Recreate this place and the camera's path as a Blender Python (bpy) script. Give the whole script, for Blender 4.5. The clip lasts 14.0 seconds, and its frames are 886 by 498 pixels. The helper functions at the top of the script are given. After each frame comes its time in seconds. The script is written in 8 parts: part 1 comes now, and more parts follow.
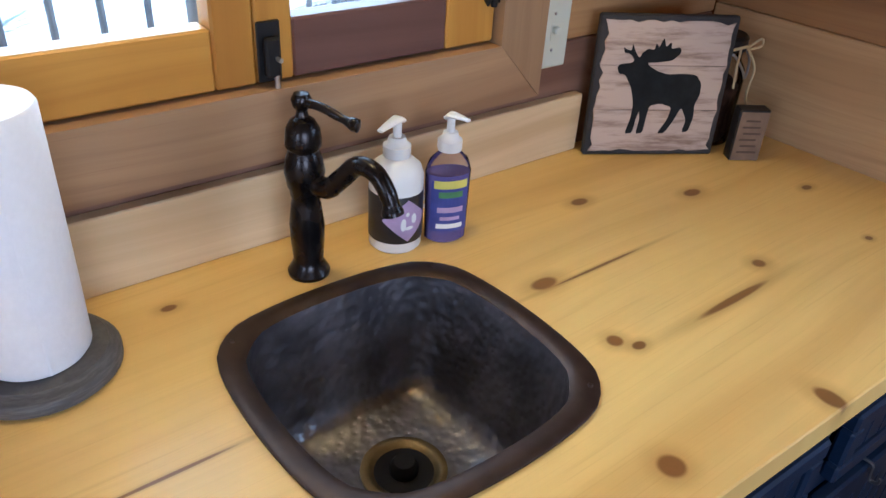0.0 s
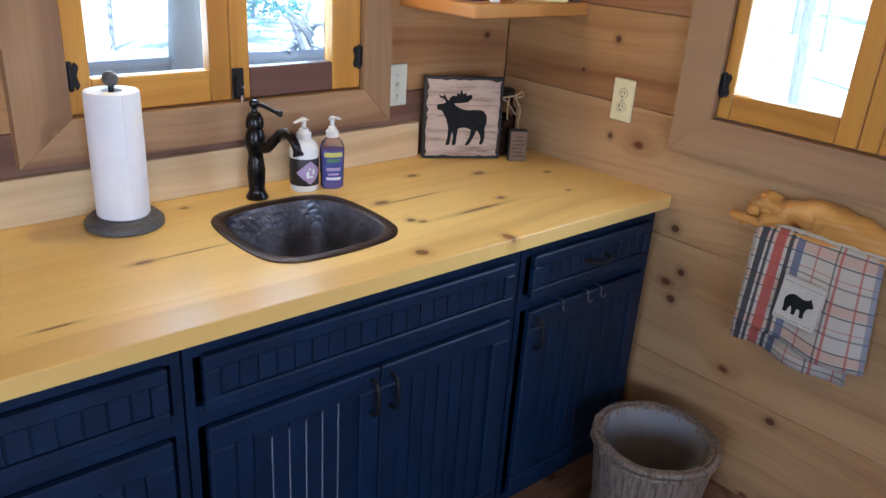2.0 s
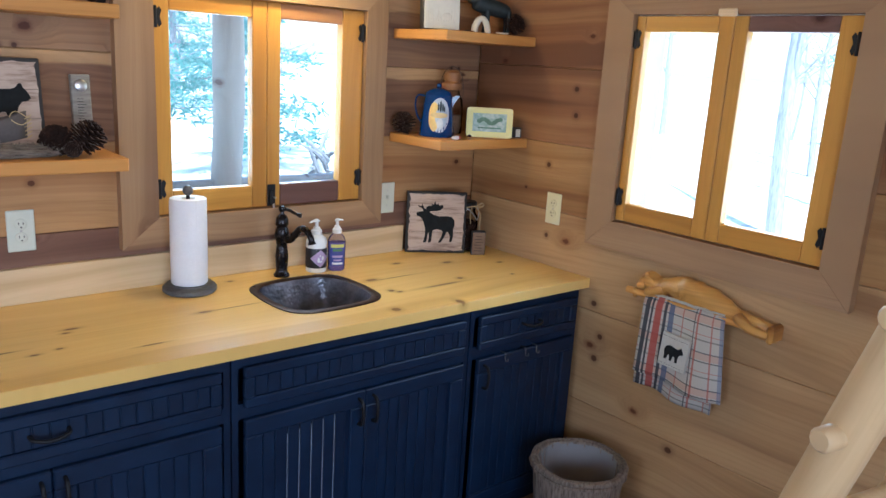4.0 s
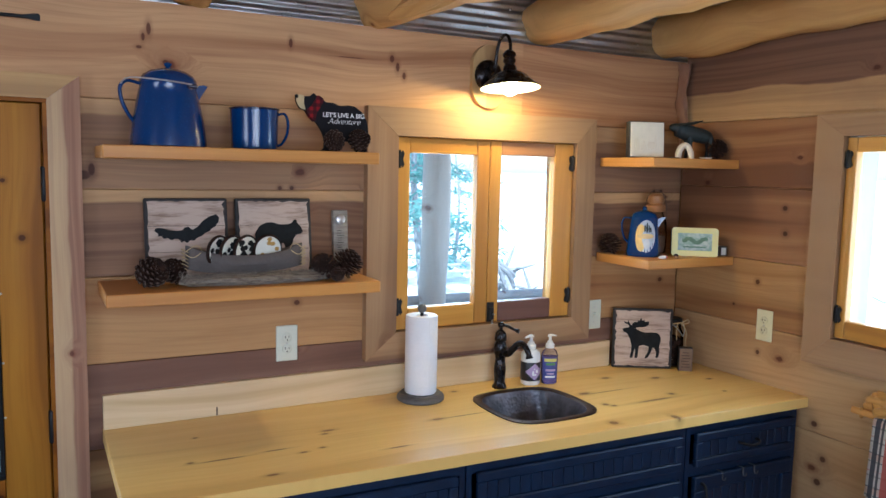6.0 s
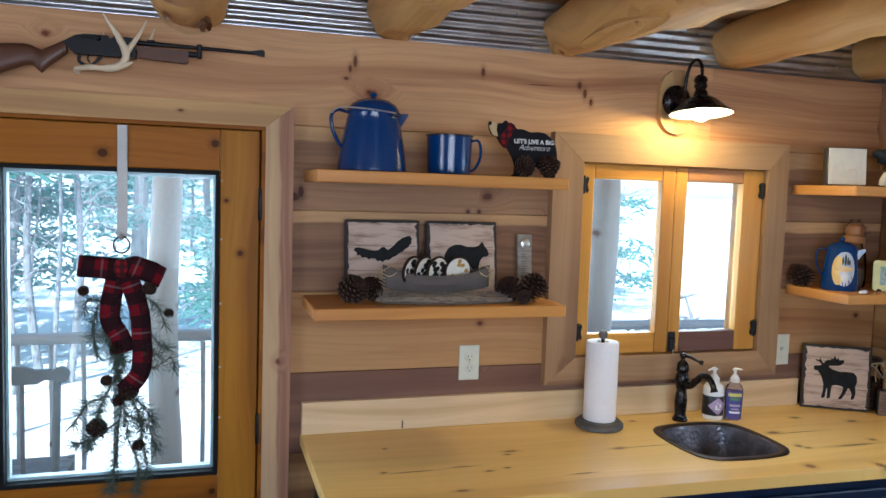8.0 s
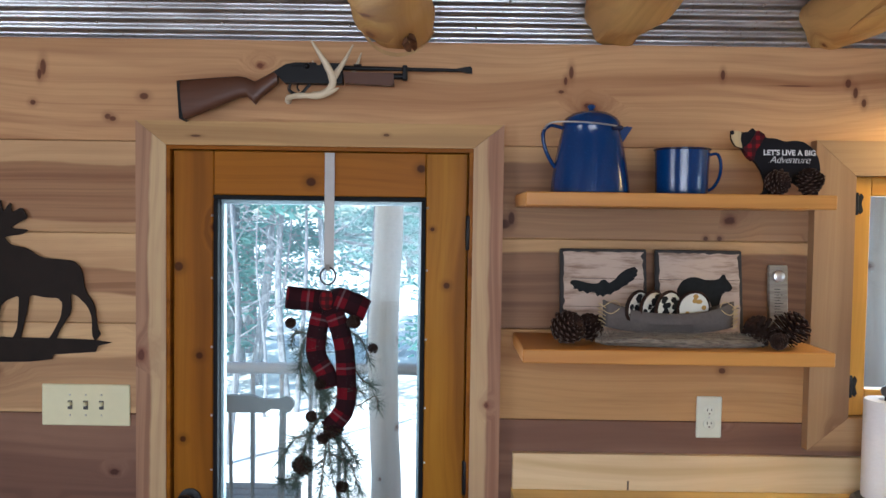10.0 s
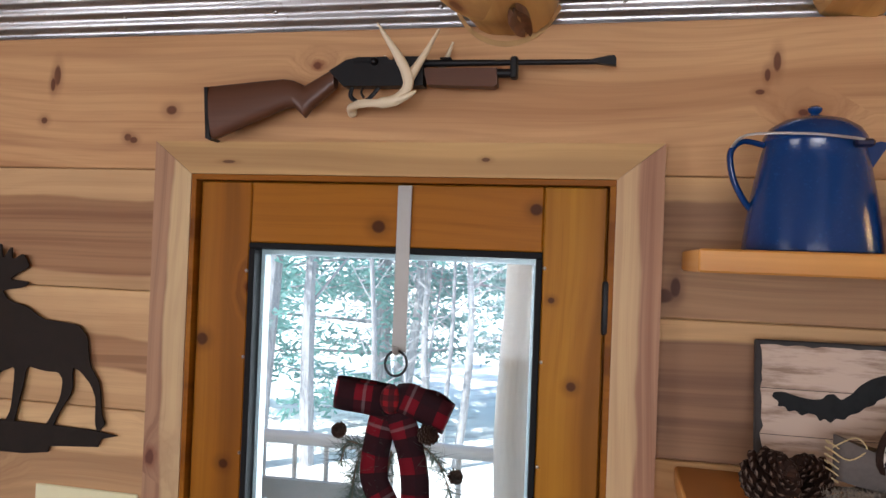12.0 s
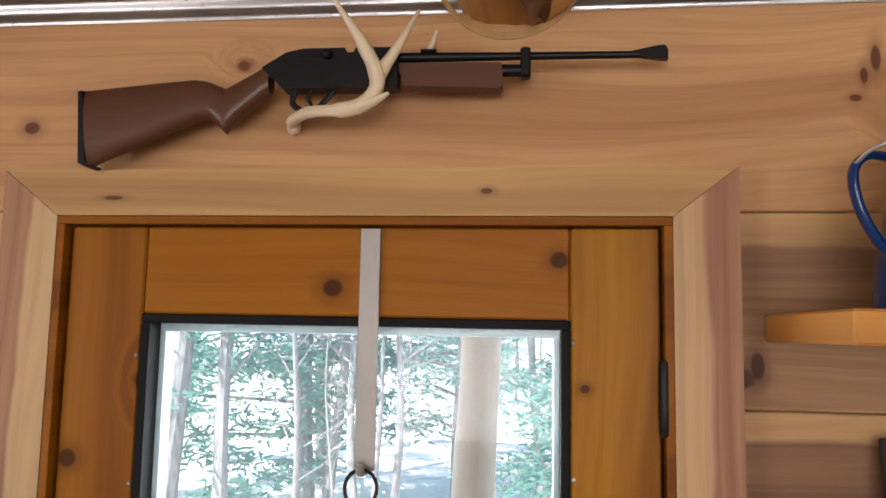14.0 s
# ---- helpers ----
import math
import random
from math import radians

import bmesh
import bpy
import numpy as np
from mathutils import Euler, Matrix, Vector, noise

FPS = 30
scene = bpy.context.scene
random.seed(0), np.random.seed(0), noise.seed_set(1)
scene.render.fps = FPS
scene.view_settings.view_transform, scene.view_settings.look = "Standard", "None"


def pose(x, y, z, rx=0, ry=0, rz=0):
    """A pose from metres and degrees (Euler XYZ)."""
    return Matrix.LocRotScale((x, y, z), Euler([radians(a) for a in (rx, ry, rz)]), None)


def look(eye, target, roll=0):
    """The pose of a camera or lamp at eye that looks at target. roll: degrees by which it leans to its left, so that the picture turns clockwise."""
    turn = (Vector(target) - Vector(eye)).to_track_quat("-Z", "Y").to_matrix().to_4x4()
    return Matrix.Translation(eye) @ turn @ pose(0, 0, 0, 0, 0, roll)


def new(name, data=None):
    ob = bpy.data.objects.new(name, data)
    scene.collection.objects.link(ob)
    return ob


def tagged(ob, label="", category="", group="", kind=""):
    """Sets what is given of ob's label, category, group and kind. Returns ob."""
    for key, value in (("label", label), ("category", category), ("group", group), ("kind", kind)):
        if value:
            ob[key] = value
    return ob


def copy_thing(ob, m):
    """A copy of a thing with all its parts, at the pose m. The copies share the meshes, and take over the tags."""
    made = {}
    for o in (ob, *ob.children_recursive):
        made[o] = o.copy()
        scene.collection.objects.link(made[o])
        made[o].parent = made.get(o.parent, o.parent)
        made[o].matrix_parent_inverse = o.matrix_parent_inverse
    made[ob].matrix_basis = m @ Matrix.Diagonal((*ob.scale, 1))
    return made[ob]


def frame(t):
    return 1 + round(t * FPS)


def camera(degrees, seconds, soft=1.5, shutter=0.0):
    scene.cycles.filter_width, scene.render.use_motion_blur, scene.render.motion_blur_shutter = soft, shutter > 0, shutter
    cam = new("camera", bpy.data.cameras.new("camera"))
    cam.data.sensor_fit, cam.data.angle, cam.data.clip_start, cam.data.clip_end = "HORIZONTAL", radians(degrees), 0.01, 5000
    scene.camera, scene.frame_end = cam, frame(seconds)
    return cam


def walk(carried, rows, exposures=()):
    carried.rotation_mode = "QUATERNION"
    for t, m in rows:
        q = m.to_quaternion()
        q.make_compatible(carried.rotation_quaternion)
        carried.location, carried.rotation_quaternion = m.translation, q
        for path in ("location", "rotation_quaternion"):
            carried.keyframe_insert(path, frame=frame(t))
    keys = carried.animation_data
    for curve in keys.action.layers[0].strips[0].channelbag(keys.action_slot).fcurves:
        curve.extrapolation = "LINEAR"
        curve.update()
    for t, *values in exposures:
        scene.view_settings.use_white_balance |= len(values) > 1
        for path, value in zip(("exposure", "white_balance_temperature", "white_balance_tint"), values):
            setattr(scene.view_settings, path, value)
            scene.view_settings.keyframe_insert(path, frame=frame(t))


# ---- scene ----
cam = camera(60.1, 14.0)
METRES, EYE, TILT, LEAN, TURN = 3.76, 1.49, 0.0, 0.0, -38.8
PATH = [
    (0, (0.954, -0.878, 1.487), (2.042, 0.431, 0.435), 3.6),
    (0.5, (0.874, -1.097, 1.543), (2.075, 0.217, 0.632), 2.8),
    (1, (0.702, -1.339, 1.543), (1.981, -0.032, 0.732), 1.3),
    (1.5, (0.561, -1.535, 1.569), (1.86, -0.231, 0.787), 2.7),
    (2, (0.468, -1.779, 1.576), (1.722, -0.427, 0.801), 3.8),
    (2.2, (0.432, -1.858, 1.58), (1.681, -0.499, 0.811), 3.2),
    (4.3, (0.039, -2.452, 1.711), (1.306, -0.954, 1.318), 3.4),
    (4.5, (0.015, -2.46, 1.728), (1.261, -0.932, 1.392), 3.1),
    (5, (-0.046, -2.491, 1.732), (1.129, -0.891, 1.488), 1.8),
    (5.5, (-0.116, -2.484, 1.716), (0.981, -0.824, 1.517), 1.1),
    (6, (-0.158, -2.488, 1.723), (0.778, -0.733, 1.518), 1.2),
    (6.5, (-0.203, -2.495, 1.721), (0.608, -0.679, 1.511), 1.4),
    (7, (-0.242, -2.493, 1.717), (0.49, -0.643, 1.512), 2.0),
    (7.5, (-0.27, -2.487, 1.72), (0.423, -0.621, 1.534), 2.5),
    (8, (-0.294, -2.47, 1.728), (0.295, -0.566, 1.571), 1.9),
    (8.5, (-0.293, -2.475, 1.718), (0.145, -0.528, 1.589), 1.5),
    (9, (-0.293, -2.442, 1.701), (0.031, -0.472, 1.587), 1.6),
    (9.2, (-0.28, -2.424, 1.712), (-0.014, -0.446, 1.584), 1.5),
    (11.3, (-0.136, -1.743, 1.676), (-0.429, 0.235, 1.702), 1.2),
    (11.5, (-0.146, -1.684, 1.723), (-0.448, 0.293, 1.72), 1.5),
    (12, (-0.124, -1.495, 1.744), (-0.56, 0.457, 1.765), 2.2),
    (12.5, (-0.14, -1.367, 1.741), (-0.651, 0.566, 1.795), 2.2),
    (13, (-0.244, -1.24, 1.745), (-0.698, 0.704, 1.873), 1.6),
    (13.5, (-0.303, -1.151, 1.744), (-0.681, 0.806, 1.919), 1.2),
    (14, (-0.31, -1.073, 1.742), (-0.54, 0.902, 1.956), 1.1),
]
walk(cam, [(t, look(eye, target, roll)) for t, eye, target, roll in PATH],
     [(0.0, 1.42, 5000, 14), (2.2, 1.54, 5100, 13), (5.0, 1.42, 5150, 10), (9.2, 1.26, 5500, 9), (11.3, 1.52, 6000, 15), (14.0, 1.53, 6950, 18)])

# ---- light ----
world = bpy.data.worlds.new("sky")
scene.world = world
world.use_nodes = True
SUN_UP, SUN_ROUND = 54.0, -142.0         # elevation; round from north (+y) by the west
_wn = world.node_tree.nodes
_sky = _wn.new("ShaderNodeTexSky")
_sky.sky_type, _sky.sun_disc = "NISHITA", False
_sky.sun_elevation, _sky.sun_rotation = radians(SUN_UP), radians(SUN_ROUND)
_wn["Background"].inputs[1].default_value = 0.15
world.node_tree.links.new(_sky.outputs[0], _wn["Background"].inputs[0])


def lamp(name, kind, energy, colour, matrix, size=0.0, size_y=0.0):
    data = bpy.data.lights.new(name, kind)
    data.energy, data.color = energy, colour
    if kind == "SUN":
        data.angle = size
    elif kind == "POINT":
        data.shadow_soft_size = size
    else:
        data.shape, data.size, data.size_y = "RECTANGLE", size, size_y
    ob = new(name, data)
    ob.matrix_world = matrix
    return ob


_a, _e = radians(-SUN_ROUND), radians(SUN_UP)
SUN_FROM = Vector((-math.sin(_a) * math.cos(_e), math.cos(_a) * math.cos(_e), math.sin(_e)))
lamp("sun", "SUN", 5.0, (1.0, 0.95, 0.87), look(SUN_FROM * 30, (0, 0, 0)), size=radians(0.5))
BULB = (1.330, -0.176, 2.012)
lamp("sconce_bulb_light", "POINT", 3.5, (1.0, 0.69, 0.20), pose(*BULB), size=0.028)
# daylight through the openings behind the walker
lamp("south_window_daylight", "AREA", 26.0, (0.93, 0.97, 1.0), look((-0.2, -4.55, 1.55), (-0.2, 0, 1.3)), size=2.2, size_y=1.2)
lamp("west_window_daylight", "AREA", 10.0, (0.93, 0.97, 1.0), look((-2.66, -2.3, 1.5), (2, -2.3, 1.3)), size=1.2, size_y=1.1)
lamp("east_window_daylight", "AREA", 4.0, (0.90, 0.96, 1.0), look((2.44, -1.14, 1.5), (0, -1.14, 1.3)), size=0.66, size_y=0.6)
lamp("sink_window_daylight", "AREA", 3.0, (0.90, 0.96, 1.0), look((1.36, 0.12, 1.5), (1.36, -2, 1.3)), size=0.62, size_y=0.55)
lamp("door_glass_daylight", "AREA", 4.0, (0.90, 0.97, 1.0), look((-0.56, 0.12, 1.28), (-0.56, -2, 1.1)), size=0.55, size_y=0.9)


# ---- materials ----
class Nodes:
    """A material being put together: m.add(kind), m.link(a, b), m.math(op, a, b)."""

    def __init__(self, name):
        self.mat = bpy.data.materials.new(name)
        self.mat.use_nodes = True
        self.tree = self.mat.node_tree
        self.bsdf = self.tree.nodes["Principled BSDF"]
        self.out = self.tree.nodes["Material Output"]

    def add(self, kind, **values):
        node = self.tree.nodes.new(kind)
        if "operation" in values:
            node.operation = values["operation"]
        if "use_clamp" in values:
            node.use_clamp = values["use_clamp"]
        if "interpolation_type" in values:
            node.interpolation_type = values["interpolation_type"]
        if "data_type" in values:
            node.data_type, node.blend_type = values["data_type"], values["blend_type"]
        if "feature" in values:
            node.feature = values["feature"]
        return node

    def link(self, a, b):
        if isinstance(a, bpy.types.NodeSocket):
            self.tree.links.new(a, b)
        elif isinstance(a, (tuple, list)) and len(a) == 3 and b.type == "RGBA":
            b.default_value = (*a, 1)
        else:
            b.default_value = a
        return b

    def math(self, op, a, b=None, c=None, clamp=False):
        node = self.add("ShaderNodeMath", operation=op, use_clamp=clamp)
        for n, value in enumerate((a, b, c)):
            if value is not None:
                self.link(value, node.inputs[n])
        return node.outputs[0]

    def vec(self, op, a, b=None):
        node = self.add("ShaderNodeVectorMath", operation=op)
        self.link(a, node.inputs[0])
        if b is not None:
            self.link(b, node.inputs[1])
        return node.outputs["Value"] if op in ("LENGTH", "DISTANCE", "DOT_PRODUCT") else node.outputs[0]

    def noise(self, co, scale, detail=4.0, rough=0.55):
        node = self.add("ShaderNodeTexNoise")
        self.link(co, node.inputs["Vector"])
        node.inputs["Scale"].default_value, node.inputs["Detail"].default_value, node.inputs["Roughness"].default_value = scale, detail, rough
        return node.outputs[0]

    def ramp(self, fac, low, high):
        node = self.add("ShaderNodeMapRange", interpolation_type="SMOOTHSTEP")
        self.link(fac, node.inputs[0])
        node.inputs[1].default_value, node.inputs[2].default_value = low, high
        return node.outputs[0]

    def mix(self, fac, a, b, blend="MIX"):
        node = self.add("ShaderNodeMix", data_type="RGBA", blend_type=blend)
        self.link(fac, node.inputs[0])
        self.link(a, node.inputs[6])
        self.link(b, node.inputs[7])
        return node.outputs[2]

    def bump(self, height, strength, distance=0.002):
        node = self.add("ShaderNodeBump")
        self.link(height, node.inputs["Height"])
        node.inputs["Strength"].default_value, node.inputs["Distance"].default_value = strength, distance
        self.link(node.outputs[0], self.bsdf.inputs["Normal"])

    def place(self):
        """Object coordinates, shifted by the object's own random number."""
        co = self.add("ShaderNodeTexCoord").outputs["Object"]
        rnd = self.add("ShaderNodeObjectInfo").outputs["Random"]
        shift = self.add("ShaderNodeCombineXYZ")
        self.link(self.math("MULTIPLY", rnd, 37.0), shift.inputs[0])
        self.link(self.math("MULTIPLY", rnd, 91.0), shift.inputs[1])
        self.link(self.math("MULTIPLY", rnd, 53.0), shift.inputs[2])
        return self.vec("ADD", co, shift.outputs[0]), rnd, co

    def set(self, **values):
        names = {"colour": "Base Color", "rough": "Roughness", "metal": "Metallic", "coat": "Coat Weight", "spec": "Specular IOR Level", "trans": "Transmission Weight",
                 "ior": "IOR", "alpha": "Alpha", "sheen": "Sheen Weight", "coat_rough": "Coat Roughness"}
        for key, value in values.items():
            self.link(value, self.bsdf.inputs[names[key]])
        return self


def wood(name, pale, mid, dark, axis="x", rough=0.5, knots=0.6, coat=0.0, spots=(), random_shade=0.35, rings=0.45, across=None, bands=1.0, spec=0.22, zones=()):
    """Sawn wood with grain along axis, sapwood and heartwood bands, knots, marks at given places (x, y, z, half width
    along, half width across), and zones of heartwood or painted-in shade (axis, from, to, strength).
    """
    m = Nodes(name)
    co, rnd, own = m.place()
    k = "xyz".index(axis)
    w = "xyz".index(across or {"x": "z", "y": "z", "z": "x"}[axis])
    parts = m.add("ShaderNodeSeparateXYZ")
    m.link(co, parts.inputs[0])
    run, wide = parts.outputs[k], parts.outputs[w]

    def flat(along, over, lift=None):
        c = m.add("ShaderNodeCombineXYZ")
        m.link(m.math("MULTIPLY", run, along), c.inputs[0])
        v = m.math("MULTIPLY", wide, over)
        m.link(v if lift is None else m.math("ADD", v, lift), c.inputs[1])
        m.link(m.math("MULTIPLY", rnd, 31.0), c.inputs[2])
        return c.outputs[0]

    vor = m.add("ShaderNodeTexVoronoi")
    vor.voronoi_dimensions = "2D"
    m.link(flat(4.2, 6.2), vor.inputs["Vector"])
    vor.inputs["Scale"].default_value = 1.0
    vor.inputs["Randomness"].default_value = 0.9
    pick = m.add("ShaderNodeSeparateColor")
    m.link(vor.outputs["Color"], pick.inputs[0])
    has = m.math("LESS_THAN", pick.outputs[0], knots)
    size = m.math("ADD", m.math("MULTIPLY", pick.outputs[1], 0.9), 0.35)
    dist = m.math("DIVIDE", m.math("ADD", vor.outputs["Distance"], m.math("MULTIPLY", m.math("SUBTRACT", m.noise(flat(34, 34), 1.0, 3.0), 0.5), 0.11)), size)
    near = m.math("MULTIPLY", m.math("SUBTRACT", 1.0, m.ramp(dist, 0.02, 0.50)), has)
    halo = m.math("MULTIPLY", m.math("SUBTRACT", 1.0, m.ramp(dist, 0.06, 0.16)), has)
    core = m.math("MULTIPLY", m.math("SUBTRACT", 1.0, m.ramp(dist, 0.045, 0.085)), has)
    wob = m.math("ADD", m.math("MULTIPLY", m.noise(flat(0.7, 1.6), 1.0, 2.0), 1.6), m.math("MULTIPLY", near, 0.55))
    band = m.noise(flat(0.22, 9.0, wob), 1.0, 2.5, 0.55)
    grain = m.noise(flat(0.9, 70.0, m.math("MULTIPLY", wob, 7.0)), 1.0, 3.0, 0.6)
    fine = m.noise(flat(5.0, 330.0, m.math("MULTIPLY", wob, 9.0)), 1.0, 2.0, 0.7)
    blotch = m.noise(flat(2.2, 5.0), 1.0, 4.0, 0.6)
    ring = m.ramp(m.math("SINE", m.math("MULTIPLY", m.math("ADD", m.math("MULTIPLY", wide, 10.0), m.math("MULTIPLY", wob, 2.2)), 26.0)), 0.1, 1.0)
    c = m.mix(m.math("MULTIPLY", m.ramp(band, 0.43, 0.58), bands), pale, mid)
    c = m.mix(m.math("MULTIPLY", m.ramp(band, 0.57, 0.66), 0.85 * bands), c, dark)
    for ax, lo, hi, strength in zones:
        sep = m.add("ShaderNodeSeparateXYZ")
        m.link(own, sep.inputs[0])
        v = m.math("ADD", sep.outputs["xyz".index(ax)], m.math("MULTIPLY", m.math("SUBTRACT", m.noise(flat(2.6, 1.2), 1.0, 3.0, 0.5), 0.5), 0.055))
        f = m.math("MULTIPLY", m.ramp(v, lo - 0.005, lo + 0.005), m.math("SUBTRACT", 1.0, m.ramp(v, hi - 0.005, hi + 0.005)))
        heart_shade = m.mix(m.ramp(m.noise(flat(0.6, 46.0, m.math("MULTIPLY", wob, 4.0)), 1.0, 3.0, 0.6), 0.40, 0.66), mid, dark)
        c = m.mix(m.math("MULTIPLY", f, strength), c, heart_shade)
    c = m.mix(m.math("MULTIPLY", m.ramp(grain, 0.46, 0.72), 0.42 * rings), c, dark)
    c = m.mix(m.math("MULTIPLY", ring, 0.16 * rings), c, dark)
    c = m.mix(m.math("MULTIPLY", m.ramp(fine, 0.52, 0.8), 0.22), c, dark)
    c = m.mix(m.math("MULTIPLY", m.ramp(blotch, 0.45, 0.75), 0.28), c, mid)
    cloud = m.noise(flat(1.3, 13.0, wob), 1.0, 3.0, 0.55)
    c = m.mix(m.math("MULTIPLY", m.ramp(cloud, 0.50, 0.72), 0.34 * bands), c, dark)
    c = m.mix(m.math("MULTIPLY", near, 0.22), c, dark)
    c = m.mix(m.math("MULTIPLY", halo, 0.6), c, (dark[0] * 0.85, dark[1] * 0.62, dark[2] * 0.55))
    c = m.mix(m.math("MULTIPLY", core, 0.8), c, (dark[0] * 0.45, dark[1] * 0.28, dark[2] * 0.25))
    for x, y, z, lx, ly in spots:
        scale = [1 / ly] * 3
        scale[k] = 1 / lx
        d = m.vec("MULTIPLY", m.vec("SUBTRACT", own, (x, y, z)), tuple(scale))
        d = m.math("ADD", m.vec("LENGTH", d), m.math("MULTIPLY", m.math("SUBTRACT", blotch, 0.5), 0.9))
        c = m.mix(m.math("MULTIPLY", m.math("SUBTRACT", 1.0, m.ramp(d, 0.6, 2.4)), 0.45), c, tuple(v * 0.8 for v in dark))
        c = m.mix(m.math("MULTIPLY", m.math("SUBTRACT", 1.0, m.ramp(d, 0.6, 1.0)), 0.85), c, (dark[0] * 0.36, dark[1] * 0.26, dark[2] * 0.26))
    shade = m.math("ADD", m.math("MULTIPLY", m.math("FRACT", m.math("MULTIPLY", rnd, 17.3)), random_shade), 1.0 - random_shade * 0.6)
    sh = m.add("ShaderNodeCombineXYZ")
    for n in range(3):
        m.link(shade, sh.inputs[n])
    c = m.mix(1.0, c, sh.outputs[0], "MULTIPLY")
    m.set(colour=c, rough=m.math("ADD", m.math("MULTIPLY", grain, 0.2), rough - 0.1), coat=coat, coat_rough=0.25, spec=spec)
    m.bump(m.math("ADD", m.math("MULTIPLY", fine, 0.5), m.math("SUBTRACT", grain, core)), 0.28, 0.0012)
    return m.mat


def plain(name, colour, rough=0.5, metal=0.0, vary=0.12, scale=30.0, coat=0.0, bump=0.15, **more):
    m = Nodes(name)
    co, rnd, _ = m.place()
    n1, n2 = m.noise(co, scale), m.noise(co, scale * 0.12, 2.0)
    f = m.math("ADD", m.math("MULTIPLY", n1, 0.5), m.math("MULTIPLY", n2, 0.5))
    c = m.mix(m.ramp(f, 0.3, 0.7), tuple(v * (1 - vary) for v in colour), tuple(min(1, v * (1 + vary)) for v in colour))
    m.set(colour=c, rough=m.math("ADD", m.math("MULTIPLY", n1, 0.16), rough - 0.08), metal=metal, coat=coat, **more)
    if bump:
        m.bump(n1, bump, 0.001)
    return m.mat


def spotted(name, base, spot, scale, low, high, rough=0.6, stretch=(1, 1, 1), bump=0.3, metal=0.0, spec=0.5):
    m = Nodes(name)
    co, rnd, _ = m.place()
    n = m.noise(m.vec("MULTIPLY", co, stretch), scale, 5.0, 0.65)
    m.set(colour=m.mix(m.ramp(n, low, high), base, spot), rough=rough, metal=metal, spec=spec)
    m.bump(n, bump, 0.002)
    return m.mat


def glass(name, tint=(1, 1, 1), haze=0.0):
    """Clear glass; haze is the share of a pale veil standing in for glare."""
    m = Nodes(name)
    t, g, mixer, fr = m.add("ShaderNodeBsdfTransparent"), m.add("ShaderNodeBsdfGlossy"), m.add("ShaderNodeMixShader"), m.add("ShaderNodeFresnel")
    fr.inputs[0].default_value = 1.22
    t.inputs[0].default_value = (*tint, 1)
    g.inputs["Roughness"].default_value = 0.02
    m.link(fr.outputs[0], mixer.inputs[0])
    m.link(t.outputs[0], mixer.inputs[1])
    m.link(g.outputs[0], mixer.inputs[2])
    if not haze:
        m.link(mixer.outputs[0], m.out.inputs[0])
        return m.mat
    # glare haze put into the glass as a thin translucent layer
    veil, film = m.add("ShaderNodeBsdfTranslucent"), m.add("ShaderNodeMixShader")
    veil.inputs[0].default_value = (0.80, 0.92, 0.95, 1)
    co = m.add("ShaderNodeTexCoord").outputs["Object"]
    m.link(m.math("ADD", haze * 0.6, m.math("MULTIPLY", m.noise(co, 6.0), haze * 0.8)), film.inputs[0])
    m.link(mixer.outputs[0], film.inputs[1])
    m.link(veil.outputs[0], film.inputs[2])
    m.link(film.outputs[0], m.out.inputs[0])
    return m.mat


def glow(name, colour, strength):
    m = Nodes(name)
    m.set(colour=colour)
    m.link(colour, m.bsdf.inputs["Emission Color"])
    m.bsdf.inputs["Emission Strength"].default_value = strength
    return m.mat


def plaid(name, base, bands, rough=0.85, weave=900.0, source="UV"):
    """Woven check: bands of (axis, period, start, width, colour, strength), in metres along the cloth's own axes."""
    m = Nodes(name)
    co = m.add("ShaderNodeTexCoord").outputs[source]
    sepa = m.add("ShaderNodeSeparateXYZ")
    m.link(co, sepa.inputs[0])
    c = m.mix(0.0, base, base)
    for axis, period, start, width, colour, strength in bands:
        f = m.math("FRACT", m.math("DIVIDE", m.math("SUBTRACT", sepa.outputs[axis], start), period))
        c = m.mix(m.math("MULTIPLY", m.math("LESS_THAN", f, width / period), strength), c, colour)
    n = m.noise(co, weave, 2.0)
    c = m.mix(m.math("MULTIPLY", n, 0.3), c, tuple(v * 0.5 for v in base))
    m.set(colour=c, rough=rough, spec=0.15)
    m.bump(n, 0.4, 0.0006)
    return m.mat


def hammered(name, colour):
    m = Nodes(name)
    co, rnd, _ = m.place()
    vor = m.add("ShaderNodeTexVoronoi", feature="SMOOTH_F1")
    m.link(co, vor.inputs["Vector"])
    vor.inputs["Scale"].default_value = 95.0
    n = m.noise(co, 14.0)
    m.set(colour=m.mix(m.ramp(n, 0.35, 0.7), colour, tuple(v * 1.8 for v in colour)), metal=0.85, rough=m.math("ADD", m.math("MULTIPLY", n, 0.18), 0.24))
    m.bump(vor.outputs["Distance"], 0.6, 0.003)
    return m.mat


def tin_roof(name):
    m = Nodes(name)
    co, rnd, _ = m.place()
    n, fine = m.noise(m.vec("MULTIPLY", co, (3, 14, 14)), 1.6), m.noise(co, 90.0)
    c = m.mix(m.ramp(n, 0.35, 0.7), (0.48, 0.49, 0.50), (0.68, 0.69, 0.70))
    c = m.mix(m.math("MULTIPLY", m.ramp(fine, 0.58, 0.75), 0.55), c, (0.22, 0.17, 0.13))
    m.set(colour=c, metal=1.0, rough=m.math("ADD", m.math("MULTIPLY", n, 0.14), 0.30))
    m.bump(fine, 0.2, 0.001)
    return m.mat


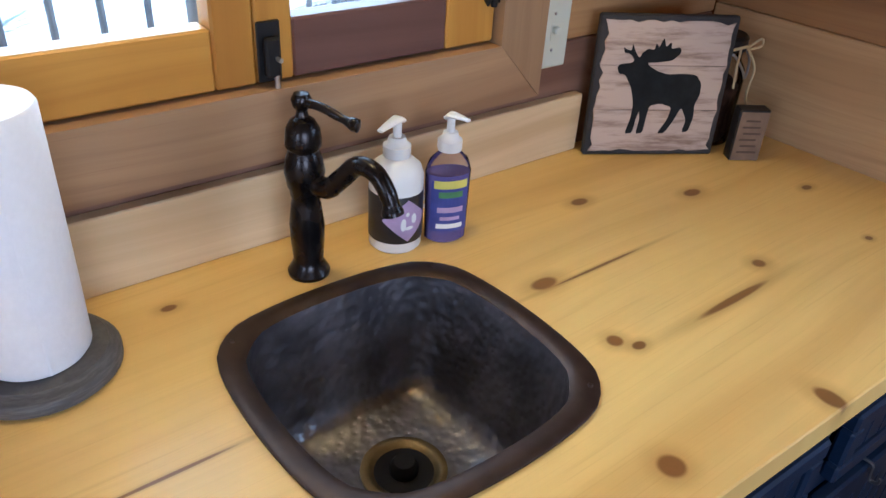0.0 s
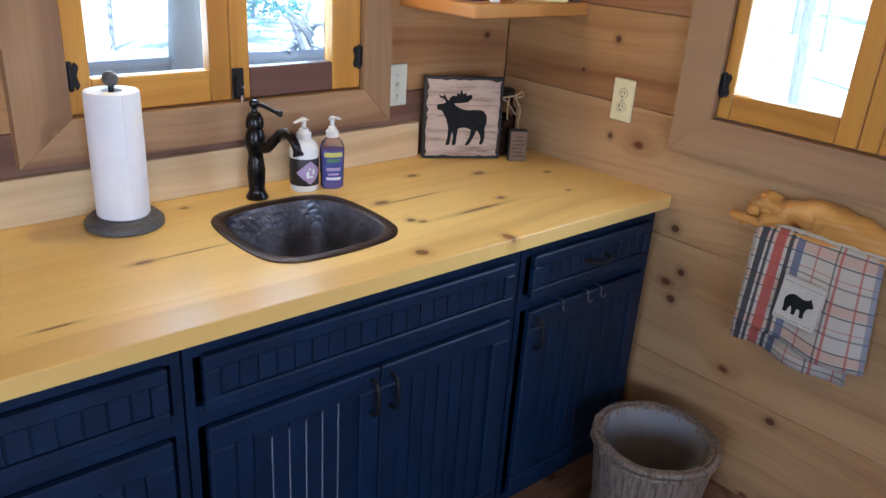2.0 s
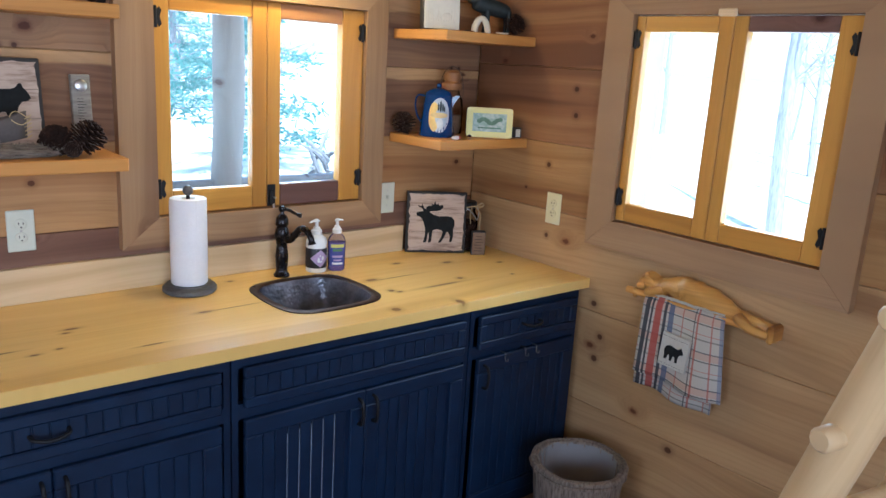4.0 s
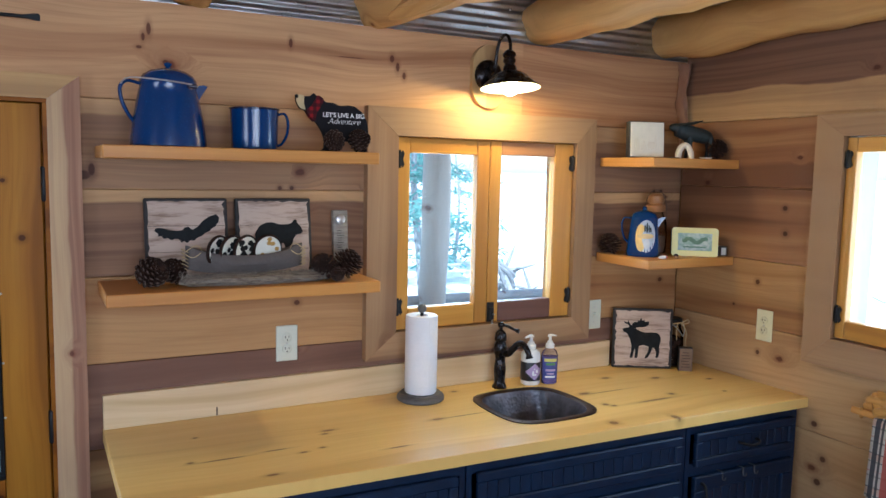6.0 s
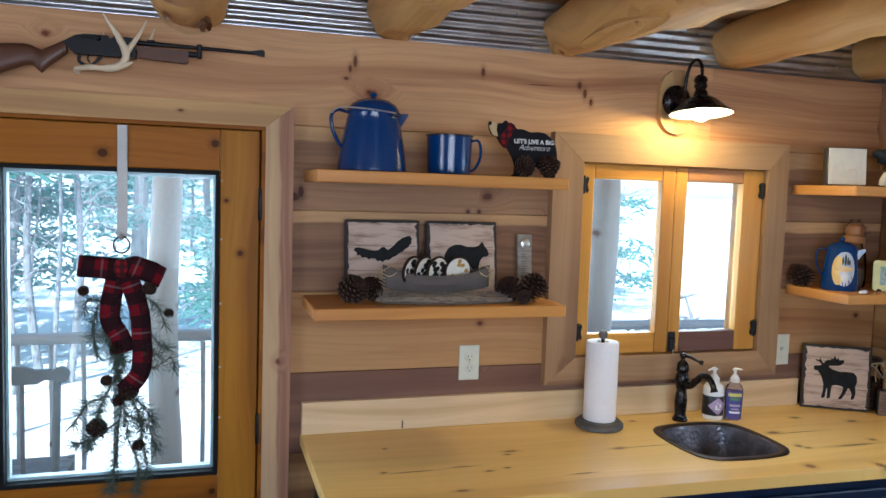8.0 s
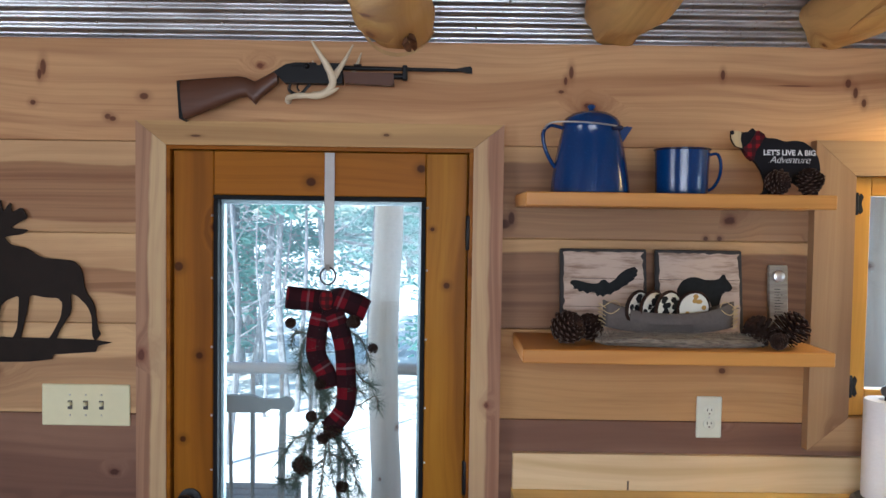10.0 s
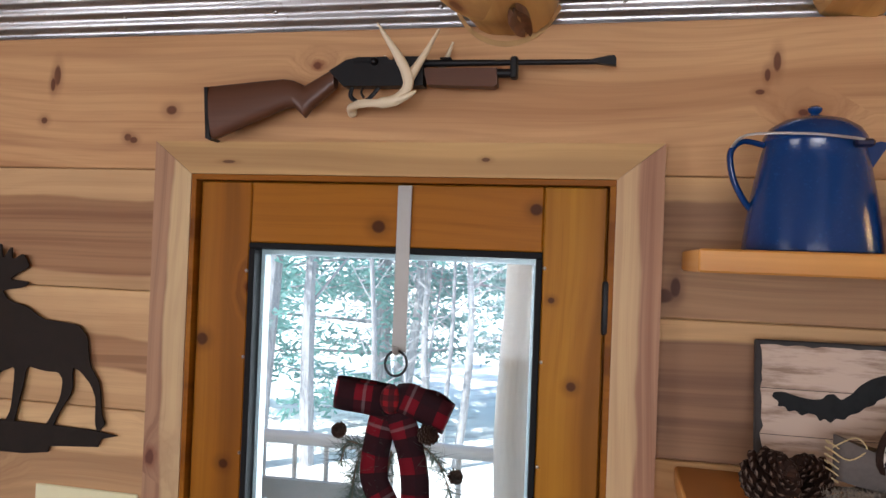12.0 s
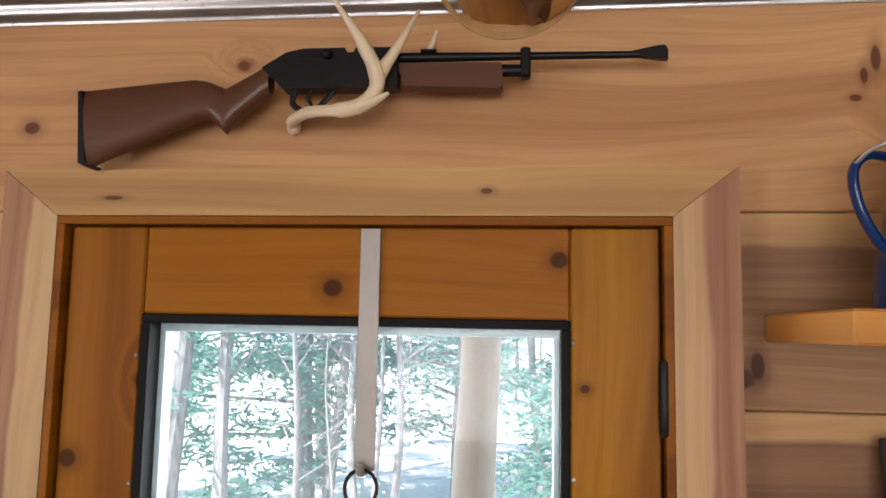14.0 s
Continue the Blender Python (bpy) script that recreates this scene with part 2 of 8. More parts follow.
def navy(name):
    m = Nodes(name)
    co, rnd, _ = m.place()
    n, fine = m.noise(co, 9.0), m.noise(m.vec("MULTIPLY", co, (160, 160, 10)), 1.0)
    c = m.mix(m.ramp(n, 0.3, 0.7), (0.0024, 0.0100, 0.0300), (0.0048, 0.0168, 0.0460))
    m.set(colour=c, rough=m.math("ADD", m.math("MULTIPLY", fine, 0.15), 0.40), spec=0.32)
    m.bump(fine, 0.2, 0.0008)
    return m.mat


WALL_TONES = {
    "pale": ((0.62, 0.390, 0.185), (0.46, 0.250, 0.103), (0.22, 0.098, 0.038)),
    "tan": ((0.46, 0.268, 0.108), (0.34, 0.176, 0.067), (0.18, 0.080, 0.030)),
    "red": ((0.34, 0.176, 0.078), (0.24, 0.112, 0.050), (0.14, 0.060, 0.029)),
    "plum": ((0.225, 0.122, 0.078), (0.160, 0.082, 0.054), (0.100, 0.049, 0.035)),
}
WALL_X = {key: wood("cedar_plank_" + key, *tone, axis="x", rough=0.62, knots=0.28) for key, tone in WALL_TONES.items()}
WALL_Y = {key: wood("cedar_plank_cross_" + key, *tone, axis="y", rough=0.62, knots=0.42) for key, tone in WALL_TONES.items()}
BANDED = ((0.63, 0.410, 0.205), (0.33, 0.172, 0.085), (0.20, 0.092, 0.046))
PLUMMED = ((0.54, 0.332, 0.155), (0.235, 0.125, 0.072), (0.145, 0.070, 0.045))
PLANK_BANDED = {
    ("W", 1): wood("cedar_plank_streaked", *BANDED, "x", 0.62, 0.20, bands=0.25, random_shade=0.1, zones=(("z", -0.098, 0.068, 0.92),)),
    ("W", 2): wood("cedar_plank_striped", *BANDED, "x", 0.62, 0.24, bands=0.25, random_shade=0.1, zones=(("z", -0.047, 0.024, 0.85),)),
    ("W", 3): wood("cedar_plank_blushed", *BANDED, "x", 0.62, 0.24, bands=0.30, random_shade=0.1, zones=(("z", -0.120, 0.030, 0.55),)),
    # x zone past the sconce: darker wood plus lamp shade painted in
    ("N", 0): wood("cedar_plank_scarred", (0.55, 0.322, 0.154), (0.41, 0.214, 0.097), (0.24, 0.098, 0.046), "x", 0.62, 0.04, random_shade=0.0, rings=0.7, zones=(("x", 1.70, 3.0, 0.6),), spots=((-1.164, -0.010, 0.061, 0.010, 0.026), (-1.175, -0.010, 0.041, 0.007, 0.018), (-1.194, -0.010, -0.040, 0.011, 0.010), (-0.873, -0.010, -0.018, 0.016, 0.012), (-0.978, -0.010, -0.078, 0.011, 0.010), (-0.963, -0.010, -0.084, 0.012, 0.009), (0.358, -0.010, 0.066, 0.008, 0.022), (0.342, -0.010, 0.041, 0.006, 0.014), (0.330, -0.010, 0.010, 0.010, 0.006), (0.794, -0.010, 0.065, 0.007, 0.016), (1.155, -0.010, 0.045, 0.009, 0.014), (1.177, -0.010, 0.018, 0.008, 0.018), (1.202, -0.010, -0.010, 0.008, 0.014), (0.405, -0.010, -0.028, 0.010, 0.007), (1.002, -0.010, 0.036, 0.060, 0.002))),
    ("N", 1): wood("cedar_plank_faint", *PLUMMED, "x", 0.62, 0.24, bands=0.45, random_shade=0.1, zones=(("z", -0.140, 0.075, 0.70),), spots=((-0.447, -0.010, -0.092, 0.022, 0.016), (-0.425, -0.010, -0.075, 0.010, 0.020), (0.139, -0.010, -0.126, 0.008, 0.008), (0.179, -0.010, -0.126, 0.008, 0.008))),
    ("N", 3): wood("cedar_plank_rosy", (0.44, 0.250, 0.105), (0.33, 0.165, 0.066), (0.18, 0.078, 0.032), "x", 0.62, 0.04, random_shade=0.05, spots=((0.1975, -0.010, 0.018, 0.013, 0.011),)),
    ("N", 2): wood("cedar_plank_plum", *PLUMMED, "x", 0.62, 0.20, bands=0.25, random_shade=0.1, zones=(("z", -0.140, 0.092, 0.90),)),
}
PALE_CROSS = ((0.50, 0.318, 0.150), (0.40, 0.228, 0.100), (0.20, 0.092, 0.042))
PLANK_E = {
    0: wood("cedar_plank_dark_heart", (0.52, 0.330, 0.150), (0.190, 0.098, 0.060), (0.125, 0.062, 0.042), "y", 0.62, 0.06, bands=0.3, random_shade=0.05, zones=(("z", -0.105, 0.30, 0.93),), spots=((-0.010, 1.226, 0.0, 0.026, 0.024),)),
    2: wood("cedar_plank_ruddy_cross", *WALL_TONES["red"], "y", 0.62, 0.08, random_shade=0.1, spots=((-0.010, -0.161, -0.028, 0.013, 0.012), (-0.010, -0.153, 0.068, 0.011, 0.010))),
    3: wood("cedar_plank_tan_cross", *WALL_TONES["tan"], "y", 0.62, 0.08, random_shade=0.1, spots=((-0.010, -0.050, 0.045, 0.012, 0.012), (-0.010, 0.060, -0.060, 0.007, 0.006))),
    4: wood("cedar_plank_pale_cross", *PALE_CROSS, "y", 0.62, 0.10, bands=0.55, random_shade=0.06, spots=((-0.010, 1.589, -0.140, 0.015, 0.013), (-0.010, 1.856, 0.070, 0.010, 0.011))),
    5: wood("cedar_plank_knotted_cross", *PALE_CROSS, "y", 0.62, 0.10, bands=0.45, random_shade=0.06, spots=((-0.010, 1.545, 0.097, 0.015, 0.014), (-0.010, 1.561, 0.006, 0.014, 0.013))),
    6: wood("cedar_plank_low_cross", *PALE_CROSS, "y", 0.62, 0.10, bands=0.45, random_shade=0.06, spots=((-0.010, 1.200, 0.122, 0.017, 0.014),)),
}
TRIM = ((0.50, 0.325, 0.138), (0.39, 0.235, 0.094), (0.22, 0.116, 0.050))
DULL_TRIM = ((0.36, 0.225, 0.118), (0.28, 0.165, 0.086), (0.17, 0.090, 0.050))
DULL_H = wood("dull_cedar_trim_level", *DULL_TRIM, "x", 0.55, 0.03, random_shade=0.25, bands=0.7)
DULL_D = wood("dull_cedar_trim_deep", *DULL_TRIM, "y", 0.55, 0.03, random_shade=0.25, bands=0.7)
DULL_V = wood("dull_cedar_trim_upright", *DULL_TRIM, "z", 0.55, 0.10, random_shade=0.25, bands=0.7)
TRIM_HEAD = wood("door_head_trim", (0.54, 0.350, 0.150), (0.44, 0.262, 0.104), (0.24, 0.122, 0.052), "x", 0.55, 0.0, random_shade=0.0, bands=0.5, spots=((-0.915, -0.036, 1.926, 0.018, 0.004), (-0.372, -0.036, 1.935, 0.010, 0.005)))
TRIM_V = wood("cedar_trim_upright", *TRIM, "z", 0.55, 0.03, random_shade=0.2, bands=0.6)
TRIM_DOOR = wood("two_tone_door_trim", (0.54, 0.385, 0.205), (0.35, 0.185, 0.110), (0.22, 0.100, 0.062), "z", 0.55, 0.12, random_shade=0.1, bands=0.2, zones=(("x", -1.2, -1.043, 0.85), ("x", -0.072, 0.1, 0.92)))
HONEY = ((0.58, 0.295, 0.050), (0.48, 0.225, 0.034), (0.34, 0.140, 0.022))
SASH_H = wood("honey_sash_level", *HONEY, "x", 0.42, 0.06, coat=0.08, random_shade=0.15, bands=0.6)
SASH_V = wood("honey_sash_upright", *HONEY, "z", 0.42, 0.06, coat=0.08, random_shade=0.15, bands=0.6)
SASH_PLUM = wood("plum_heart_rail", (0.20, 0.105, 0.080), (0.155, 0.078, 0.060), (0.10, 0.050, 0.040), "x", 0.45, 0.2, coat=0.05)
SASH_RUST = wood("russet_top_rail", (0.38, 0.185, 0.075), (0.30, 0.135, 0.052), (0.19, 0.078, 0.032), "x", 0.45, 0.1, coat=0.05)
AMBER = ((0.300, 0.108, 0.008), (0.232, 0.075, 0.006), (0.105, 0.030, 0.004))
DOOR_H = wood("amber_door_level", *AMBER, "x", 0.45, 0.04, coat=0.0, random_shade=0.12, bands=0.7, spec=0.10, spots=((-0.026, -0.02, -0.023, 0.017, 0.015), (0.290, -0.02, 0.019, 0.015, 0.014)))
DOOR_V = wood("amber_door_upright", (0.290, 0.118, 0.009), (0.230, 0.084, 0.007), (0.112, 0.034, 0.005), "z", 0.45, 0.35, spec=0.10, coat=0.0, random_shade=0.12, bands=0.7)
DOOR_LATCH = wood("amber_latch_stile", (0.305, 0.116, 0.009), (0.240, 0.082, 0.007), (0.112, 0.033, 0.005), "z", 0.45, 0.08, spec=0.10, random_shade=0.05, bands=0.6, spots=((-0.042, -0.02, 0.603, 0.016, 0.016), (0.018, -0.02, 0.345, 0.014, 0.015), (-0.030, -0.02, 0.10, 0.012, 0.012)))
DOOR_HINGE = wood("golden_hinge_stile", (0.380, 0.168, 0.014), (0.290, 0.112, 0.010), (0.130, 0.040, 0.006), "z", 0.45, 0.08, spec=0.10, random_shade=0.05, bands=0.6, spots=((0.003, -0.02, 0.558, 0.012, 0.012), (-0.040, -0.02, 0.720, 0.008, 0.009)))
SHELF = wood("fir_shelf", (0.64, 0.320, 0.080), (0.53, 0.240, 0.055), (0.36, 0.140, 0.032), "x", 0.45, 0.05, coat=0.05, random_shade=0.1, bands=0.7)
SPLASH = wood("pine_splashback", (0.76, 0.590, 0.360), (0.67, 0.490, 0.270), (0.48, 0.31, 0.15), "x", 0.48, 0.06, coat=0.05, random_shade=0.05, bands=0.7)
COUNTER = wood("pine_countertop", (0.85, 0.588, 0.190), (0.74, 0.458, 0.124), (0.47, 0.235, 0.050), "x", 0.34, 0.0, coat=0.16, random_shade=0.0, rings=0.22, across="y", bands=0.32, spots=(
    (1.178, -0.092, 0.915, 0.013, 0.008), (1.819, -0.172, 0.915, 0.019, 0.011), (2.008, -0.252, 0.915, 0.020, 0.011), (1.592, -0.447, 0.915, 0.012, 0.012),
    (1.486, -0.615, 0.915, 0.017, 0.017), (1.610, -0.470, 0.915, 0.012, 0.008), (1.905, -0.445, 0.915, 0.016, 0.013), (1.606, -0.310, 0.915, 0.026, 0.014),
    (1.800, -0.478, 0.915, 0.095, 0.008), (1.700, -0.322, 0.915, 0.105, 0.003), (1.718, -0.655, 0.915, 0.014, 0.022), (0.980, -0.345, 0.915, 0.026, 0.009),
    (1.080, -0.345, 0.915, 0.090, 0.0028), (0.620, -0.300, 0.915, 0.022, 0.007), (0.600, -0.325, 0.915, 0.012, 0.006), (0.280, -0.405, 0.915, 0.070, 0.004), (0.557, -0.431, 0.915, 0.010, 0.006), (0.193, -0.395, 0.915, 0.010, 0.006), (0.430, -0.396, 0.915, 0.040, 0.004), (0.496, -0.445, 0.915, 0.014, 0.006), (2.200, -0.350, 0.915, 0.014, 0.008), (2.120, -0.500, 0.915, 0.008, 0.006),
    (0.373, -0.567, 0.915, 0.022, 0.008), (0.240, -0.200, 0.915, 0.008, 0.006), (0.760, -0.520, 0.915, 0.034, 0.004)))
LOG = wood("peeled_log", (0.68, 0.415, 0.140), (0.57, 0.315, 0.092), (0.33, 0.150, 0.044), "y", 0.55, 0.25, random_shade=0.2, rings=0.5, across="x", bands=0.7)
LOG_Z = wood("peeled_log_upright", (0.66, 0.470, 0.255), (0.58, 0.390, 0.190), (0.42, 0.25, 0.11), "z", 0.45, 0.2, coat=0.08, random_shade=0.1, rings=0.4, bands=0.5)
GREY_LOG = wood("weathered_log", (0.70, 0.62, 0.55), (0.62, 0.53, 0.46), (0.42, 0.35, 0.30), "z", 0.8, 0.4, bands=0.5)
PALE_JAMB = wood("pale_weathered_reveal", (0.66, 0.62, 0.58), (0.58, 0.54, 0.50), (0.40, 0.36, 0.33), "z", 0.8, 0.1, bands=0.4)
GREY_RAIL = wood("weathered_rail", (0.60, 0.58, 0.58), (0.53, 0.51, 0.51), (0.40, 0.37, 0.37), "x", 0.85, 0.2)
CEIL = wood("pine_ceiling_board", (0.46, 0.265, 0.110), (0.37, 0.200, 0.078), (0.22, 0.11, 0.045), "y", 0.6, 0.3, across="x")
FLOOR = wood("dark_floor_board", (0.20, 0.100, 0.052), (0.15, 0.070, 0.034), (0.08, 0.036, 0.020), "x", 0.45, 0.3, coat=0.1, across="y")
CARVED = wood("carved_cypress", (0.60, 0.320, 0.080), (0.44, 0.200, 0.044), (0.20, 0.072, 0.016), "y", 0.32, 0.35, coat=0.35, rings=0.9)
GUNWOOD = wood("walnut_stock", (0.095, 0.040, 0.022), (0.075, 0.030, 0.016), (0.045, 0.018, 0.011), "x", 0.42, 0.0, coat=0.15, random_shade=0.05, bands=0.5)
NAVY = navy("navy_distressed_paint")
IRON = plain("black_iron", (0.007, 0.007, 0.008), 0.48, 0.0, 0.2, 60, spec=0.3)
BRONZE = plain("oil_rubbed_bronze", (0.028, 0.024, 0.024), 0.27, 0.85, 0.3, 40, bump=0.05)
GUNMETAL = plain("blued_steel", (0.005, 0.005, 0.006), 0.42, 0.0, 0.15, 80, bump=0.05, spec=0.22)
SINK = hammered("hammered_bronze_copper", (0.150, 0.146, 0.160))
RIMMETAL = plain("worn_bronze_rim", (0.055, 0.036, 0.028), 0.42, 0.75, 0.3, 35, bump=0.2)
BRASS = plain("dull_brass", (0.20, 0.15, 0.07), 0.35, 0.9, 0.25, 40)
STEEL = plain("brushed_steel", (0.52, 0.51, 0.50), 0.35, 0.9, 0.1, 60)
SPACER = plain("grey_spacer_bar", (0.34, 0.37, 0.39), 0.5, 0.2, 0.1, 40)
HOOK_STEEL = plain("dull_hook_steel", (0.16, 0.16, 0.17), 0.4, 0.9, 0.2, 60)
STRAP = plain("satin_nickel_strap", (0.27, 0.255, 0.24), 0.45, 0.55, 0.06, 40)
PAPER = plain("paper_towel", (0.80, 0.80, 0.82), 0.9, 0.0, 0.03, 140, bump=0.5)
STONE = spotted("grey_wood_base", (0.060, 0.056, 0.054), (0.115, 0.108, 0.102), 12, 0.35, 0.7, 0.5, (3, 3, 30))
WHITE_P = plain("white_plastic", (0.78, 0.77, 0.74), 0.35, 0.0, 0.03, 30, bump=0.0)
IVORY = plain("ivory_plate", (0.70, 0.66, 0.42), 0.4, 0.0, 0.03, 30, bump=0.0)
ALMOND = plain("almond_plate", (0.62, 0.64, 0.53), 0.4, 0.0, 0.03, 30, bump=0.0)
SLOT = plain("outlet_slot", (0.06, 0.055, 0.05), 0.6, bump=0.0)
LABEL_BLACK = plain("black_label", (0.015, 0.014, 0.016), 0.4, 0, 0.1, 30, bump=0.0)
LABEL_LILAC = plain("lilac_label", (0.50, 0.36, 0.55), 0.45, 0, 0.25, 25, bump=0.0)
LABEL_BLUE = plain("blue_label", (0.050, 0.060, 0.24), 0.4, 0, 0.3, 40, bump=0.0)
LABEL_GREEN = plain("green_label", (0.10, 0.26, 0.10), 0.4, 0, 0.3, 40, bump=0.0)
LABEL_YELLOW = plain("yellow_label", (0.62, 0.58, 0.12), 0.4, 0, 0.1, 40, bump=0.0)
LILAC = plain("lavender_soap", (0.19, 0.16, 0.36), 0.12, 0, 0.08, 20, coat=0.5, bump=0.0)
ENAMEL = spotted("cobalt_enamel", (0.004, 0.034, 0.135), (0.012, 0.064, 0.21), 160, 0.55, 0.75, 0.12, bump=0.22)
ENAMEL_RIM = plain("dark_enamel_rim", (0.008, 0.012, 0.04), 0.2, bump=0.0)
WIRE = plain("pale_wire", (0.55, 0.53, 0.50), 0.35, 0.7, bump=0.0)
SIGN_WOOD = spotted("blush_sign_board", (0.50, 0.385, 0.310), (0.26, 0.180, 0.135), 9, 0.46, 0.70, 0.8, (1, 1, 7), spec=0.2)
SIGN_EDGE = plain("charred_edge", (0.030, 0.026, 0.025), 0.8, 0, 0.4, 60, bump=0.5)
SIGN_BLACK = plain("stencil_black", (0.014, 0.015, 0.016), 0.85, 0, 0.35, 50, bump=0.1, spec=0.15)
CHALK = plain("chalkboard_black", (0.010, 0.009, 0.011), 0.8, 0, 0.15, 40, bump=0.1, spec=0.18)
RUST = plain("dark_brown_steel", (0.017, 0.0118, 0.0095), 0.8, 0.0, 0.25, 30, spec=0.2)
ANTLER = spotted("antler_bone", (0.62, 0.52, 0.36), (0.33, 0.24, 0.15), 18, 0.52, 0.75, 0.5)
CONE = spotted("pine_cone_scales", (0.022, 0.012, 0.009), (0.060, 0.030, 0.020), 40, 0.45, 0.7, 0.8, spec=0.12)
CONE_TIP = plain("frosted_scale_tips", (0.105, 0.070, 0.052), 0.9, 0, 0.2, 60)
FELT = plain("grey_felt", (0.105, 0.088, 0.080), 0.95, 0, 0.15, 120, bump=0.4)
FUR = spotted("grey_brown_fur", (0.30, 0.255, 0.205), (0.085, 0.066, 0.052), 28, 0.4, 0.7, 0.95, (1, 4, 4), bump=0.8)
TWINE = plain("raffia_twine", (0.50, 0.38, 0.20), 0.85)
CREAM = plain("cream_ceramic", (0.66, 0.62, 0.52), 0.45, 0, 0.06, 30, bump=0.05)
CREAM_SIGN = plain("cream_tile", (0.66, 0.64, 0.55), 0.6, 0, 0.06, 40, bump=0.3)
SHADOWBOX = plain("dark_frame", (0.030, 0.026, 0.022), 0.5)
TIN_YELLOW = plain("yellow_tin", (0.66, 0.60, 0.16), 0.35, 0.0, 0.05, 30, bump=0.0)
TIN_GREEN = spotted("green_print", (0.22, 0.34, 0.26), (0.46, 0.52, 0.44), 30, 0.4, 0.65, 0.4, bump=0.0)
TIN_DARK = plain("dark_tin_side", (0.05, 0.04, 0.03), 0.4, 0.3)
DARK_FIG = plain("patinated_bronze_figure", (0.040, 0.040, 0.036), 0.5, 0.3, 0.4, 40)
MOSS = plain("weathered_teal", (0.024, 0.034, 0.035), 0.6, 0.2, 0.4, 40)
AMBER_WOOD = plain("amber_lantern_wood", (0.30, 0.14, 0.055), 0.5, 0, 0.3, 20)
JAR_GLASS = glass("jar_glass", (0.90, 0.88, 0.84))
PANE = glass("window_pane", (0.91, 0.98, 0.985), 0.012)
BURLAP = plain("brown_kraft_label", (0.20, 0.13, 0.085), 0.85, 0, 0.2, 70)
RUBBER = plain("black_gasket", (0.005, 0.005, 0.006), 0.7, bump=0.0, spec=0.2)
TIN_ROOF = tin_roof("galvanised_corrugated_steel")
BULB_GLOW = glow("warm_bulb", (1.0, 0.80, 0.48), 14.0)
SHADE_IN = plain("white_enamel_shade_lining", (0.80, 0.78, 0.72), 0.3, bump=0.0)
WICKER = spotted("bleached_wicker", (0.25, 0.200, 0.155), (0.10, 0.076, 0.058), 20, 0.4, 0.7, 0.8, (6, 6, 1))
BAG = Nodes("clear_bin_liner").set(colour=(0.50, 0.51, 0.54), rough=0.14, trans=0.0, alpha=0.45).mat
RUG = spotted("dark_red_rug", (0.060, 0.014, 0.018), (0.025, 0.018, 0.020), 16, 0.45, 0.6, 0.95)
INK, BRICK, PEACH = (0.012, 0.016, 0.032), (0.40, 0.050, 0.030), (0.58, 0.27, 0.16)
TOWEL = plaid("cream_red_navy_plaid", (0.54, 0.505, 0.44), (
    (1, 0.118, 0.018, 0.022, PEACH, 0.45), (1, 0.118, 0.014, 0.004, INK, 0.75), (1, 0.118, 0.043, 0.004, INK, 0.75), (1, 0.118, 0.076, 0.003, BRICK, 0.55), (1, 0.118, 0.092, 0.005, INK, 0.55),
    (0, 1.0, 0.012, 0.018, INK, 0.95), (0, 1.0, 0.036, 0.008, INK, 0.92), (0, 1.0, 0.052, 0.024, BRICK, 0.92), (0, 1.0, 0.084, 0.010, INK, 0.94), (0, 1.0, 0.102, 0.018, (0.05, 0.09, 0.20), 0.82),
    (0, 1.0, 0.152, 0.004, BRICK, 0.65), (0, 1.0, 0.196, 0.004, INK, 0.70), (0, 1.0, 0.206, 0.006, BRICK, 0.75), (0, 1.0, 0.256, 0.005, BRICK, 0.65), (0, 1.0, 0.284, 0.012, (0.10, 0.14, 0.26), 0.6)))
PATCH = plain("pale_cotton_patch", (0.52, 0.50, 0.44), 0.9, 0, 0.06, 90)
BOW = plaid("red_black_buffalo_plaid", (0.135, 0.004, 0.010), (
    (1, 0.072, 0.0, 0.038, (0.006, 0.005, 0.007), 0.94), (0, 0.056, 0.0, 0.026, (0.006, 0.005, 0.007), 0.80), (1, 0.144, 0.050, 0.006, (0.30, 0.27, 0.28), 0.22)), weave=700)
GROOVE_GLINT = plain("pale_groove_glint", (0.22, 0.25, 0.30), 0.6, 0, 0.3, 60)
THERM_GREY = spotted("grey_thermometer_board", (0.25, 0.225, 0.19), (0.17, 0.145, 0.12), 12, 0.4, 0.7, 0.6, (1, 1, 8))
WALL_Z = wood("cedar_upright_log", (0.30, 0.165, 0.095), (0.22, 0.112, 0.065), (0.11, 0.052, 0.034), "z", 0.7, 0.3)
SCARF = plaid("red_black_scarf_check", (0.22, 0.010, 0.014), ((0, 0.022, 0.0, 0.011, (0.012, 0.010, 0.012), 0.75), (2, 0.022, 0.004, 0.011, (0.012, 0.010, 0.012), 0.7)), source="Object")
NEEDLE = plain("pine_needles", (0.026, 0.052, 0.034), 0.6, 0, 0.3, 30, bump=0.0)
TWIG = plain("brown_twig", (0.10, 0.065, 0.042), 0.85)


# ---- building helpers ----
from mathutils.geometry import tessellate_polygon


def part(name, bm, material, parent=None, label="", smooth=False):
    """Links a bmesh as one mesh object under a thing or a part."""
    bmesh.ops.recalc_face_normals(bm, faces=bm.faces)
    me = bpy.data.meshes.new(name)
    bm.to_mesh(me)
    bm.free()
    me.materials.append(material)
    if smooth:
        for p in me.polygons:
            p.use_smooth = True
        me.set_sharp_from_angle(angle=radians(40))
    ob = new(name, me)
    ob.parent = parent
    if label:
        ob["label"] = label
    return ob


